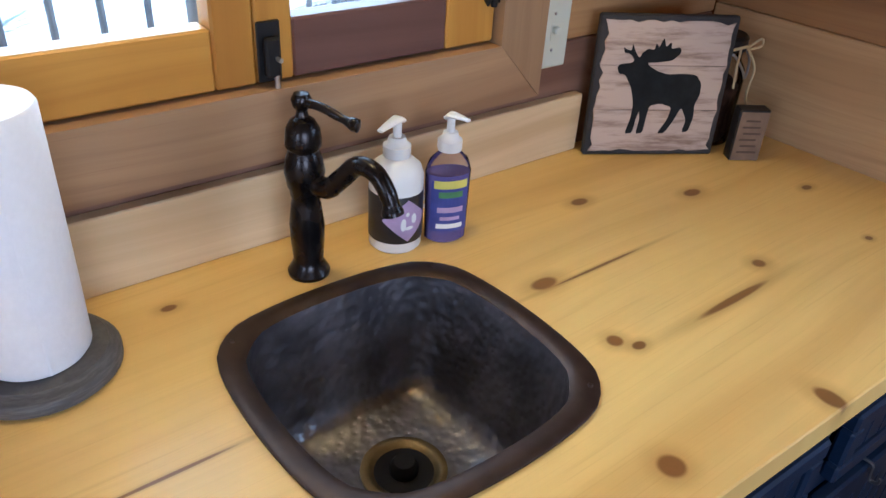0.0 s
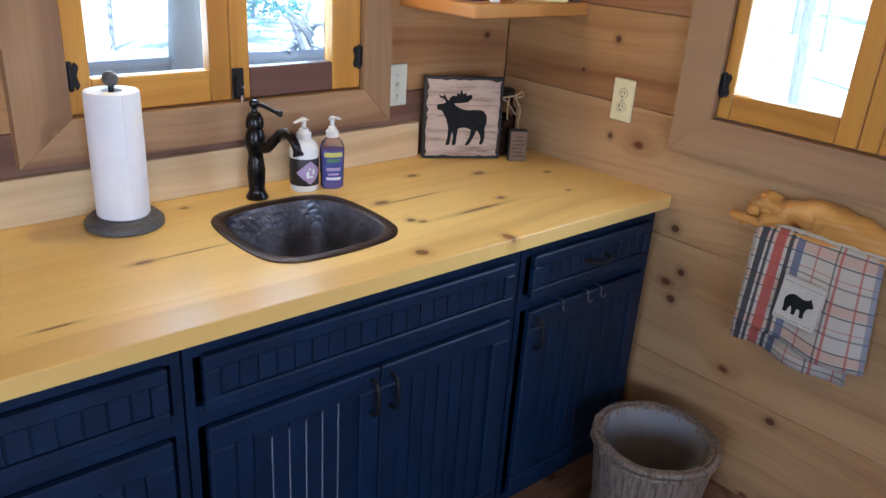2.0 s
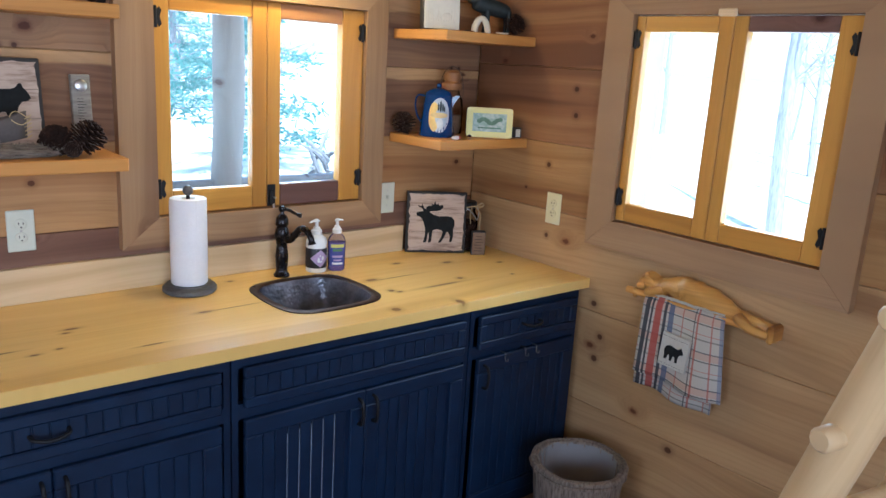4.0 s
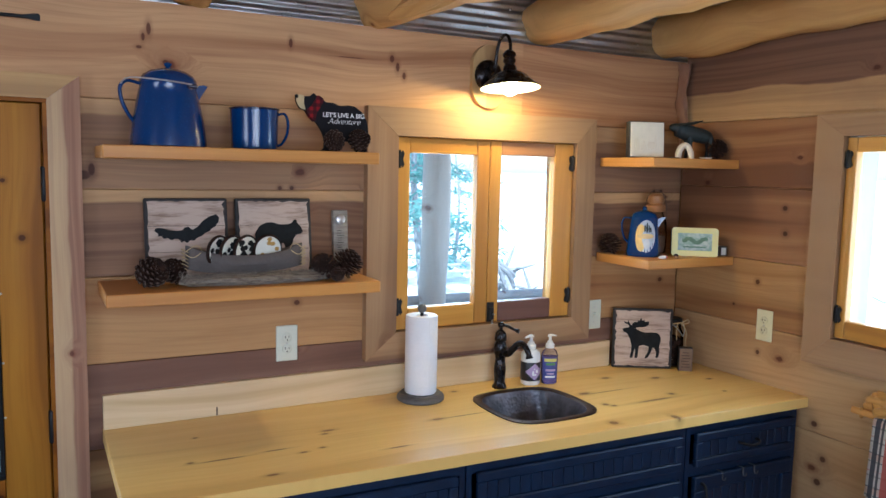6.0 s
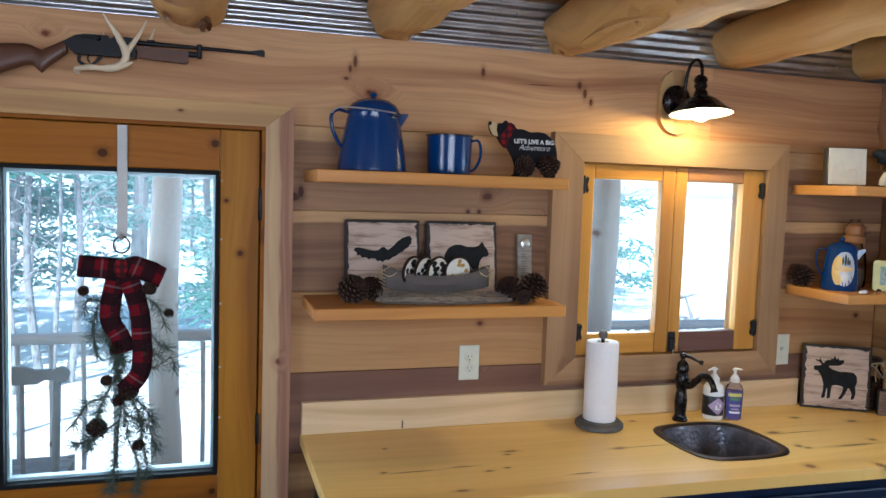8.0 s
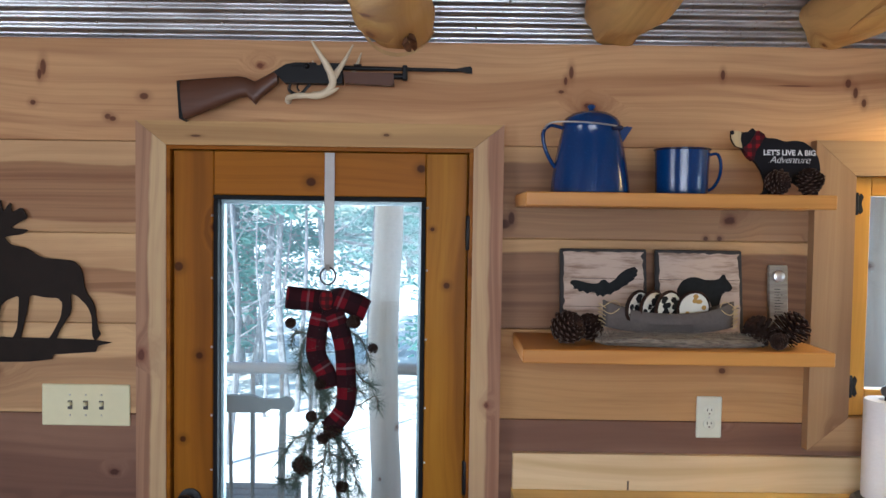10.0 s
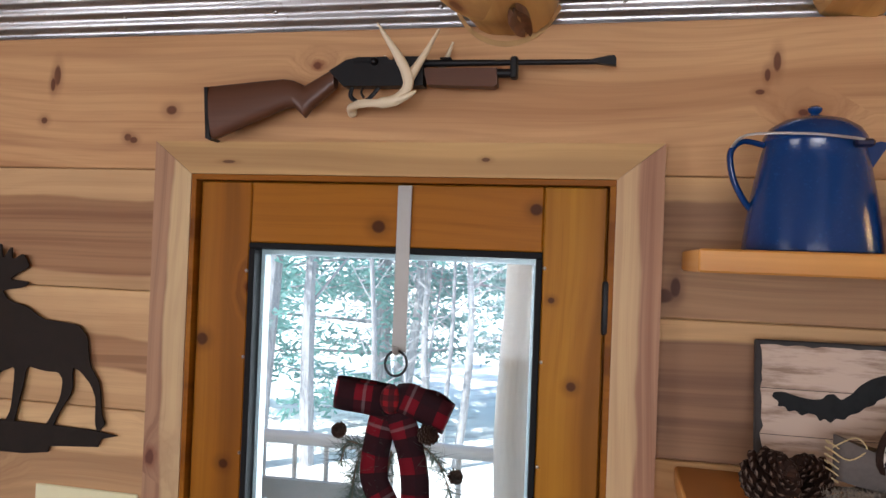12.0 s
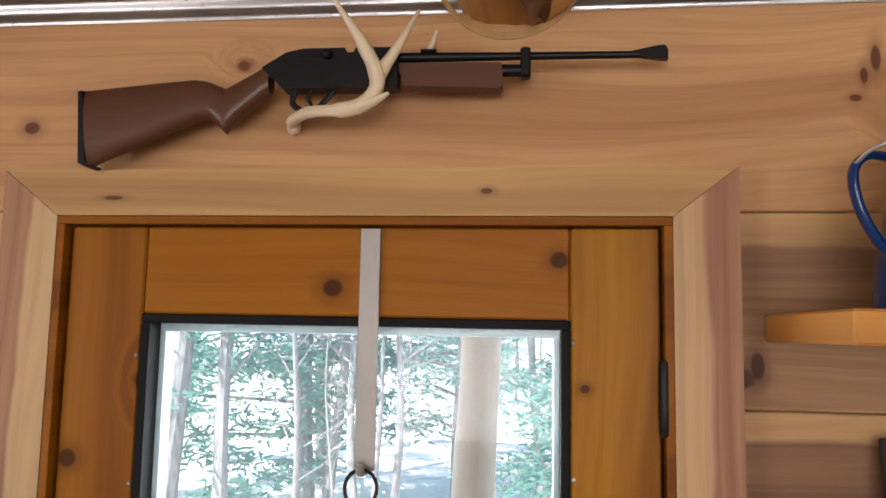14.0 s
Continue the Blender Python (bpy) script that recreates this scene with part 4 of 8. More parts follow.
# ---- peeled log beams ----
SCAR = plain("torn_bark_scar", (0.15, 0.066, 0.028), 0.85, 0, 0.45, 45, bump=0.6)


def gouge(bm, axis, br, angle, y0, y1, half):
    """A long knife-cut hollow laid in a log: two raised lips round a sunken bed."""
    rows = []
    for k in range(19):
        t = k / 18
        y = y0 + (y1 - y0) * t
        w = half * math.sin(math.pi * t) ** 0.7 + 0.004
        c = axis(y)
        row = []
        for f, lift in ((-1.35, -0.010), (-1.0, 0.007), (-0.75, 0.001), (0.0, -0.004), (0.75, 0.001), (1.0, 0.007), (1.35, -0.010)):
            a = angle + f * w / br
            r = br + lift + 0.004 + 0.002 * math.sin(9 * t + f)
            row.append(bm.verts.new((c[0] + r * math.cos(a), y, c[1] + r * math.sin(a))))
        rows.append(row)
    for p, q in zip(rows, rows[1:]):
        for n in range(6):
            bm.faces.new((p[n], p[n + 1], q[n + 1], q[n]))


for n, (bx, br, bz) in enumerate(((-0.345, 0.104, 2.172), (0.285, 0.092, 2.204), (0.912, 0.094, 2.196), (1.598, 0.092, 2.208), (2.262, 0.098, 2.208))):
    beam = thing("log_beam", "peeled pine log beam carrying the ceiling boards", "beam", Matrix.Translation((bx, 0, bz + br)), "log ceiling beams")
    axis = lambda y, n=n: (0.02 * math.sin(y * 1.3 + n * 2) - 0.02 * math.sin(n * 2), 0.012 * math.sin(y * 1.9 + n) - 0.012 * math.sin(n))
    pts, rad = [], []
    for k in range(60):
        y = 0.044 - k * 0.080
        pts.append((axis(y)[0], y, axis(y)[1]))
        butt = (0.90, 0.97, 1.02, 1.05, 1.03)[k] if k < 5 else 1.0
        swell = sum(0.09 * math.exp(-((y - yk) / 0.10) ** 2) for yk in (-0.55 - 0.21 * n, -1.45 - 0.13 * n, -2.6))
        rad.append(br * butt * (1 + 0.04 * math.sin(y * 2.1 + n * 1.7) - 0.04 * math.sin(n * 1.7) + swell))
    part("log", made(tube, pts, rad, 26, 1.0, 0.42 if n == 1 else 0.20, n), LOG, beam, "", True)
    if n == 0:
        arc = [radians(-160 + 10 * q) for q in range(15)]
        rim = [(br * 1.02 * math.cos(a), br * 1.02 * math.sin(a) + 0.004) for a in arc] + [((br + 0.008) * math.cos(a), (br + 0.007 * abs(math.sin(a))) * math.sin(a) - 0.002) for a in reversed(arc)]
        part("scribed_collar", made(slab, rim, -0.003, 0.0), TRIM_V, beam, "pale freshly cut wood round the notch")
    if n == 2:
        part("knife_hollow", made(gouge, axis, br * 1.02, radians(-124), -0.18, -0.66, 0.024), LOG, beam, "raised lip round a peeled hollow", True)
    if n == 0:
        part("bark_scar", made(gouge, axis, br * 1.005, radians(-66), -0.04, -0.20, 0.013), SCAR, beam, "dark torn bark scar", True)

# ---- shelves ----
def shelf(name, label, x0, x1, y0, z_top, t=0.036, group=""):
    top = thing(name, label, "shelf", group=group)
    boxpart("board", top, SHELF, x0, x1, y0, -0.001, z_top - t, z_top, 0.003)
    return top


shelf("wall_shelf", "floating fir shelf holding blue enamelware", 0.000, 0.786, -0.290, 1.772, group="floating shelves")
shelf("wall_shelf", "floating fir shelf with animal signs and a felt canoe", 0.000, 0.795, -0.290, 1.372, group="floating shelves")
shelf("corner_shelf", "fir corner shelf with a framed tile and figures", 1.888, EAST - 0.001, -0.312, 1.787, group="corner shelves")
shelf("corner_shelf", "fir corner shelf with a coffee pot and a tin", 1.888, EAST - 0.001, -0.312, 1.398, group="corner shelves")

# ---- kitchen run ----
SLOPE = math.atan2(-0.070, 2.345)
def front_y(x):
    return -0.622 - 0.070 * x / 2.345


top = thing("countertop", "knotty yellow pine countertop with a satin finish", "countertop")
SX, SY = 1.357, -0.344                                # middle of the sink


def squircle(half, bow, n=14, corner=0.055):
    """A square with bowed sides and rounded corners, as (x, y) round its middle."""
    pts = []
    for k in range(4):
        for i in range(n):
            t = -1 + 2 * (i + 0.5) / n
            d = half + bow * (1 - t * t)
            across = t * (half - corner * 0.30 * abs(t) ** 6)
            d -= corner * 0.30 * abs(t) ** 6
            a = k * math.pi / 2
            pts.append((d * math.cos(a) - across * math.sin(a), d * math.sin(a) + across * math.cos(a)))
    return pts


bm = bmesh.new()
outer = []
for zz in (COUNTER_TOP - 0.036, COUNTER_TOP - 0.002, COUNTER_TOP):
    inset = 0.002 if zz == COUNTER_TOP else 0.0
    corners = [(0.002 + inset, -0.002), (0.004 + inset, front_y(0) + inset), (EAST - 0.002, front_y(EAST) + inset), (EAST - 0.002, -0.002)]
    outer.append([bm.verts.new((px, py, zz)) for px, py in corners])
hole = {}
for zz in (COUNTER_TOP - 0.036, COUNTER_TOP):
    hole[zz] = [bm.verts.new((SX + px, SY + py, zz)) for px, py in squircle(0.150, 0.018)]
for lo, hi in zip(outer, outer[1:]):
    for n in range(4):
        bm.faces.new((lo[n], lo[(n + 1) % 4], hi[(n + 1) % 4], hi[n]))
for zz, ring in ((COUNTER_TOP - 0.036, outer[0]), (COUNTER_TOP, outer[2])):
    es = []
    for loop in (ring, hole[zz]):
        for n in range(len(loop)):
            a, b = loop[n], loop[(n + 1) % len(loop)]
            es.append(bm.edges.get((a, b)) or bm.edges.new((a, b)))
    bmesh.ops.triangle_fill(bm, use_beauty=True, edges=es)
h0, h1 = hole[COUNTER_TOP - 0.036], hole[COUNTER_TOP]
for n in range(len(h0)):
    bm.faces.new((h0[n], h0[(n + 1) % len(h0)], h1[(n + 1) % len(h1)], h1[n]))
part("slab", bm, COUNTER, top)
splash = thing("splashback", "pale pine splashback board along the countertop", "splashback")
boxpart("board", splash, SPLASH, 0.004, 1.965, -0.022, -0.001, COUNTER_TOP + 0.0005, 1.022, 0.002)
part("knot", made(box, 0.338, 0.343, -0.0228, -0.0215, 0.918, 0.945), TWIG, splash)

# cabinets, square to the counter's front edge
RUN = Matrix.Translation((0, front_y(0) + 0.026, 0)) @ Matrix.Rotation(SLOPE, 4, "Z")


def pull(parent, x, z, upright=True):
    """An arched black cabinet pull."""
    pts = [(0, 0, -0.042), (0, -0.022, -0.038), (0, -0.030, -0.015), (0, -0.030, 0.015), (0, -0.022, 0.038), (0, 0, 0.042)]
    if not upright:
        pts = [(p[2], p[1], -0.010 * (1 - abs(p[2]) / 0.042)) for p in pts]
    bm = made(tube, [(x + p[0], p[1] - 0.020, z + p[2]) for p in curve_pts(pts, 4)], 0.0052, 10)
    return part("pull", bm, IRON, parent, "black iron arched pull", True)


def panel_front(name, parent, x0, x1, z0, z1, bead=True, rail=0.052, worn=()):
    """A framed door or drawer front with a beadboard field, on the plane y = 0. worn: grooves given a painted glint
    (index, from, to).
    """
    f = part(name, made(box, x0 + rail, x1 - rail, -0.010, -0.002, z0 + rail, z1 - rail), NAVY, parent)
    for pn, r in (("rail", (x0, x1, z1 - rail, z1)), ("rail", (x0, x1, z0, z0 + rail)), ("stile", (x0, x0 + rail, z0 + rail, z1 - rail)), ("stile", (x1 - rail, x1, z0 + rail, z1 - rail))):
        part(pn, made(box, r[0], r[1], -0.022, -0.001, r[2], r[3], 0.004), NAVY, f)
    if bead:
        xx = x0 + rail + 0.002
        while xx < x1 - rail - 0.02:
            part("bead", made(box, xx, min(xx + 0.036, x1 - rail - 0.001), -0.0155, -0.010, z0 + rail + 0.001, z1 - rail - 0.001, 0.002), NAVY, f)
            xx += 0.039
    # thin pale strips paint in the light that the grooves reflect
    for k, low, high in worn:
        gx = x0 + rail + 0.002 + 0.039 * k - 0.0015
        part("worn_groove", made(box, gx - 0.0008, gx + 0.0008, -0.0150, -0.0100, low, high, 0.0003), GROOVE_GLINT, f, "pale strip painted in as a glint along the groove")
    return f


def cabinet(label, x0, x1, drawer, doors):
    c = thing("base_cabinet", label, "cabinet", RUN, "navy base cabinets")
    t = 0.018
    for pn, r in (("side_panel", (x0, x0 + t, 0.0, 0.545, 0.09, 0.876)), ("side_panel", (x1 - t, x1, 0.0, 0.545, 0.09, 0.876)), ("back_panel", (x0 + t, x1 - t, 0.52, 0.545, 0.09, 0.876)),
                  ("bottom_panel", (x0 + t, x1 - t, 0.0, 0.52, 0.09, 0.108)), ("face_rail", (x0 + t, x1 - t, 0.0, 0.018, 0.84, 0.876)), ("face_rail", (x0 + t, x1 - t, 0.0, 0.018, 0.69, 0.735)), ("toe_kick", (x0, x1, 0.06, 0.08, 0.0, 0.09))):
        part(pn, made(box, *r), NAVY, c)
    d = panel_front("drawer_front", c, x0 + 0.030, x1 - 0.030, 0.726, 0.846, True, 0.030)
    if drawer:
        pull(d, (x0 + x1) / 2, 0.792, False)
    w = (x1 - x0 - 0.060) / doors
    for n in range(doors):
        a = x0 + 0.030 + n * w
        dr = panel_front("door", c, a + 0.001, a + w - 0.001, 0.118, 0.692, worn=((2, 0.19, 0.615), (3, 0.18, 0.62), (4, 0.30, 0.625), (5, 0.20, 0.63), (6, 0.22, 0.635)) if n == 0 and doors == 2 and not drawer else ())
        side = a + w - 0.026 if n == 0 and doors == 2 else a + 0.026
        pull(dr, side, 0.628)
    return c


cabinet("navy distressed base cabinet beside the door, one drawer over two doors", 0.030, 0.925, True, 2)
cabinet("navy distressed sink cabinet with a beadboard false front", 0.930, 1.775, False, 2)
cab_r = cabinet("navy distressed base cabinet in the corner, one drawer over a door", 1.780, 2.320, True, 1)
for n, hx in enumerate((1.93, 2.03, 2.085)):
    hook = thing("over_door_hook", "small bright steel hook hung over the cabinet door", "hook", RUN @ pose(hx, 0, 0.692), "over-door hooks")
    part("bent_wire", made(tube, curve_pts([(0, 0.0, 0.004), (0, -0.024, 0.005), (0, -0.027, -0.010), (0, -0.030, -0.022), (0, -0.040, -0.020), (0, -0.042, -0.010)], 4), 0.0026, 8), HOOK_STEEL, hook, "", True)

# sink
sink = thing("sink", "square hammered bronze sink with bowed sides and a brass drain", "sink", pose(SX, SY, COUNTER_TOP))
bm = bmesh.new()
levels = ((0.168, 0.019, 0.0005), (0.168, 0.019, 0.0035), (0.165, 0.019, 0.005), (0.149, 0.017, 0.005), (0.143, 0.016, 0.001))
rings = [[bm.verts.new((px, py, zz)) for px, py in squircle(h, b)] for h, b, zz in levels]
for lo, hi in zip(rings, rings[1:]):
    for n in range(len(lo)):
        bm.faces.new((lo[n], lo[(n + 1) % len(lo)], hi[(n + 1) % len(lo)], hi[n]))
part("rim", bm, RIMMETAL, sink, "worn bronze rim with small rivets", True)
bm = bmesh.new()
levels = ((0.143, 0.016, 0.001), (0.139, 0.015, -0.02), (0.130, 0.009, -0.08), (0.120, 0.005, -0.140), (0.113, 0.004, -0.156), (0.095, 0.003, -0.166), (0.052, 0.0, -0.172))
rings = [[bm.verts.new((px, py, zz)) for px, py in squircle(h, b, corner=0.055 if zz > 0 else 0.022)] for h, b, zz in levels]
for lo, hi in zip(rings, rings[1:]):
    for n in range(len(lo)):
        bm.faces.new((lo[n], lo[(n + 1) % len(lo)], hi[(n + 1) % len(lo)], hi[n]))
bm.faces.new(rings[-1])
part("bowl", bm, SINK, sink, "hammered dark bowl", True)
part("drain", made(lathe, [(0.055, -0.1725), (0.055, -0.167), (0.050, -0.165), (0.044, -0.166), (0.039, -0.170), (0.037, -0.1715)], segs=32), BRASS, sink, "dull brass drain ring", True)
bm = made(lathe, [(0.038, -0.1720), (0.038, -0.1705), (0.018, -0.1705), (0.018, -0.160), (0.013, -0.153), (0.001, -0.152)], segs=24)
part("drain_basket", bm, RUBBER, sink, "black drain basket", True)
for sx in (-1, 1):
    for sy in (-1, 1):
        part("rivet", made(ball, (sx * 0.145, sy * 0.145, 0.005), 0.0035, sz=0.5, segs=8), RIMMETAL, sink)

# faucet
faucet = thing("faucet", "single-lever oil-rubbed bronze faucet with a curved spout", "faucet", pose(1.360, -0.114, COUNTER_TOP))
part("body", made(lathe, [(0.027, 0.0), (0.028, 0.005), (0.024, 0.012), (0.021, 0.018), (0.0195, 0.024), (0.0215, 0.05), (0.0225, 0.075), (0.019, 0.105), (0.0175, 0.112), (0.0195, 0.118), (0.0195, 0.124),
     (0.0225, 0.130), (0.0255, 0.150), (0.0225, 0.168), (0.0185, 0.178), (0.0225, 0.184), (0.0225, 0.190), (0.021, 0.205), (0.015, 0.216), (0.008, 0.221), (0.0065, 0.228), (0.011, 0.234), (0.0125, 0.242), (0.009, 0.249), (0.001, 0.251)], segs=32), BRONZE, faucet, "", True)
sp = curve_pts([(0.31 * d, -0.95 * d, h) for d, h in ((0.012, 0.140), (0.036, 0.136), (0.060, 0.158), (0.085, 0.182), (0.110, 0.181), (0.129, 0.160), (0.137, 0.136))], 6)
part("spout", made(tube, sp, [0.0135 - 0.0035 * n / len(sp) for n in range(len(sp) - 5)] + [0.010, 0.0105, 0.0125, 0.0135, 0.0135], 16), BRONZE, faucet, "", True)
lv = curve_pts([(0.0, -0.006, 0.240), (0.012, -0.028, 0.238), (0.024, -0.048, 0.230), (0.032, -0.064, 0.226), (0.036, -0.070, 0.225)], 4)
part("lever", made(tube, lv, [0.0055] * (len(lv) - 9) + [0.0050, 0.0050, 0.006, 0.0075, 0.0085, 0.0075, 0.0085, 0.0075, 0.004], 12), BRONZE, faucet, "", True)

# paper towel
roll = thing("paper_towel_holder", "grey wooden paper towel stand with a full white roll", "paper towel holder", pose(1.026, -0.122, COUNTER_TOP))
part("base", made(lathe, [(0.080, 0.0), (0.084, 0.004), (0.084, 0.014), (0.080, 0.019), (0.076, 0.021), (0.072, 0.026), (0.010, 0.027)], segs=40), STONE, roll, "dark grey turned base", True)
part("pole", made(tube, [(0, 0, 0.026), (0, 0, 0.315)], 0.006, 12), IRON, roll, "", True)
part("finial", made(ball, (0, 0, 0.326), 0.0165, segs=16), STONE, roll, "round dark knob", True)
bm = made(lathe, [(0.020, 0.0275), (0.054, 0.0275), (0.0565, 0.031), (0.057, 0.16), (0.0565, 0.298), (0.054, 0.302), (0.022, 0.302), (0.020, 0.298), (0.020, 0.0275)], segs=48, caps=False)
for v in bm.verts:
    r = math.hypot(v.co.x, v.co.y)
    if r > 0.05:
        f = 1 + 0.012 * math.sin(3 * math.atan2(v.co.y, v.co.x)) * (1 if r > 0.05 else 0)
        v.co.x *= f
        v.co.y *= f
part("paper_roll", bm, PAPER, roll, "white quilted paper roll", True)
part("loose_sheet", made(slab, ((0.0, 0.030), (0.002, 0.030), (0.002, 0.300), (0.0, 0.300)), -0.0585, -0.0572), PAPER, roll)


def pump_head(parent, z, m, mat, lean=0.0):
    """A soap pump: collar, stem and nozzle."""
    part("collar", made(lathe, [(0.0165, 0), (0.017, 0.004), (0.017, 0.016), (0.012, 0.020), (0.010, 0.028)], (0, 0, z), 20), mat, parent, "", True)
    part("stem", made(tube, [(0, 0, z + 0.02), (0, 0, z + 0.050)], 0.0055, 10), mat, parent, "", True)
    d = Vector(m)
    noz = [Vector((0, 0, z + 0.048)) - d * 0.010, Vector((0, 0, z + 0.053)), Vector((0, 0, z + 0.051)) + d * 0.022, Vector((0, 0, z + 0.049)) + d * 0.036]
    part("nozzle", made(tube, noz, [0.006, 0.0085, 0.006, 0.0040], 10, 0.6), mat, parent, "", True)


soap = thing("lotion_bottle", "white pump bottle with a black and lilac label", "soap bottle", pose(1.500, -0.112, COUNTER_TOP) @ Matrix.Diagonal((1.12, 1.12, 0.97, 1)))
part("bottle", made(lathe, [(0.030, 0), (0.033, 0.004), (0.0335, 0.05), (0.0335, 0.112), (0.030, 0.126), (0.020, 0.136), (0.015, 0.140)], segs=36), WHITE_P, soap, "", True)
part("label", made(lathe, [(0.0337, 0.018), (0.0340, 0.019), (0.0340, 0.091), (0.0337, 0.092)], segs=36, caps=False), LABEL_BLACK, soap, "black wrap label", True)
bm = bmesh.new()
c, e = Vector((0, 0, 0.055)), 0.029
grid = 8
vs = [[None] * (grid + 1) for _ in range(grid + 1)]
for i in range(grid + 1):
    for j in range(grid + 1):
        u, v = (i / grid - 0.5) * 2, (j / grid - 0.5) * 2
        px, pz = (u - v) * 0.5 * e * 1.15, (u + v) * 0.5 * e * 1.15
        th = px / 0.0345 - math.pi / 2 - 0.15
        vs[i][j] = bm.verts.new((0.0345 * math.cos(th), 0.0345 * math.sin(th), 0.055 + pz))
for i in range(grid):
    for j in range(grid):
        bm.faces.new((vs[i][j], vs[i + 1][j], vs[i + 1][j + 1], vs[i][j + 1]))
part("label_diamond", bm, LABEL_LILAC, soap, "lilac diamond with pale shapes", True)
bm = bmesh.new()
for dx, dz, w, h in ((-0.006, 0.050, 0.010, 0.020), (0.008, 0.058, 0.008, 0.016), (0.001, 0.044, 0.014, 0.006), (-0.001, 0.066, 0.006, 0.007)):
    th = dx / 0.0350 - math.pi / 2 - 0.15
    p = Vector((0.0351 * math.cos(th), 0.0351 * math.sin(th), dz))
    ball(bm, p, 0.5, sx=w * 0.9, sy=0.0012, sz=h, segs=8)
part("label_shapes", bm, WHITE_P, soap)
bm = bmesh.new()
for n in range(3):
    box(bm, 0.0335, 0.0348, -0.012 - 0.001 * n, -0.004, 0.076 - 0.012 * n, 0.083 - 0.012 * n)
part("label_bars", bm, WHITE_P, soap)
pump_head(soap, 0.140, (-0.93, -0.36, 0.0), WHITE_P)

soap2 = thing("hand_soap_bottle", "clear pump bottle of lavender hand soap with printed label", "soap bottle", pose(1.568, -0.140, COUNTER_TOP, 0, 0, -22) @ Matrix.Diagonal((1.0, 1.0, 0.93, 1)))
part("liquid", made(lathe, [(0.022, 0.0), (0.026, 0.004), (0.027, 0.05), (0.028, 0.115)], segs=32, sx=1.12, sy=0.72), LILAC, soap2, "lavender liquid", True)
part("bottle", made(lathe, [(0.0230, 0.001), (0.0270, 0.005), (0.0280, 0.05), (0.0290, 0.118), (0.024, 0.136), (0.014, 0.147), (0.012, 0.152)], segs=32, sx=1.12, sy=0.72), glass("clear_bottle", (0.86, 0.84, 0.93)), soap2, "clear plastic shell", True)
def wrap_label(z0, z1, half, mat, name, r=0.0292):
    bm = bmesh.new()
    cols = []
    for i in range(11):
        th = -math.pi / 2 + half * (i / 5 - 1)
        cols.append((bm.verts.new((r * 1.12 * math.cos(th), r * 0.72 * math.sin(th), z0)), bm.verts.new((r * 1.12 * math.cos(th), r * 0.72 * math.sin(th), z1))))
    for a, b in zip(cols, cols[1:]):
        bm.faces.new((a[0], b[0], b[1], a[1]))
    part(name, bm, mat, soap2)
wrap_label(0.022, 0.106, 0.95, LABEL_BLUE, "label")
wrap_label(0.095, 0.108, 0.80, LABEL_YELLOW, "label_banner", 0.0296)
wrap_label(0.080, 0.090, 0.55, LABEL_GREEN, "label_stripe", 0.0296)
wrap_label(0.055, 0.064, 0.60, LABEL_LILAC, "label_bar", 0.0296)
wrap_label(0.028, 0.036, 0.62, WHITE_P, "label_bar", 0.0296)
wrap_label(0.042, 0.048, 0.45, LABEL_LILAC, "label_bar", 0.0296)
pump_head(soap2, 0.150, (0.35, -0.93, 0.25), WHITE_P)


# ---- wall plates ----
def plate_switches(name, label, m, gangs, mat, outlet=False, rocker=True):
    top = thing(name, label, "outlet" if outlet else "light switch", m)
    w = 0.037 + 0.046 * (gangs - 1)
    part("plate", made(box, -w, w, -0.006, 0, -0.061, 0.061, 0.004), mat, top)
    for g in range(gangs):
        cx = (g - (gangs - 1) / 2) * 0.046
        if outlet:
            for s in (-1, 1):
                r = part("receptacle", made(lathe, [(0.0165, 0), (0.0165, 0.002), (0.0150, 0.003)], segs=24, sy=1.0, m=Matrix.Translation((cx, -0.006, s * 0.0195)) @ Matrix.Rotation(radians(90), 4, "X")), mat, top, "", True)
                for sx, h in ((-0.006, 0.008), (0.006, 0.0065)):
                    part("slot", made(box, cx + sx - 0.0012, cx + sx + 0.0012, -0.0095, -0.0085, s * 0.0195 - h / 2 + 0.003, s * 0.0195 + h / 2 + 0.003), SLOT, r)
                part("slot", made(lathe, [(0.0026, 0), (0.0026, 0.0008)], segs=10, m=Matrix.Translation((cx, -0.0088, s * 0.0195 - 0.008)) @ Matrix.Rotation(radians(90), 4, "X")), SLOT, r)
        else:
            part("toggle", made(box, cx - 0.005, cx + 0.005, -0.017, -0.005, -0.002, 0.010, 0.002), mat, top)
            part("toggle_slot", made(box, cx - 0.0068, cx + 0.0068, -0.0068, -0.0055, -0.013, 0.013), SLOT if gangs > 1 else mat, top)
        for s in (-1, 1):
            part("screw", made(ball, (cx, -0.006, s * (0.0 if outlet else 0.030)), 0.0028, segs=6), STEEL, top)
            if outlet:
                break
    return top


plate_switches("wall_outlet", "almond duplex outlet on the plank wall", pose(0.577, 0, 1.131), 1, ALMOND, True)
plate_switches("light_switch", "almond single toggle switch beside the window", pose(1.886, 0, 1.137), 1, ALMOND)
plate_switches("wall_outlet", "ivory duplex outlet above the counter's end", Matrix.Translation((EAST, -0.481, 1.145)) @ Matrix.Rotation(radians(-90), 4, "Z"), 1, IVORY, True)
plate_switches("light_switch", "ivory three-gang switch plate beside the door", pose(-1.245, 0, 1.141), 3, IVORY)

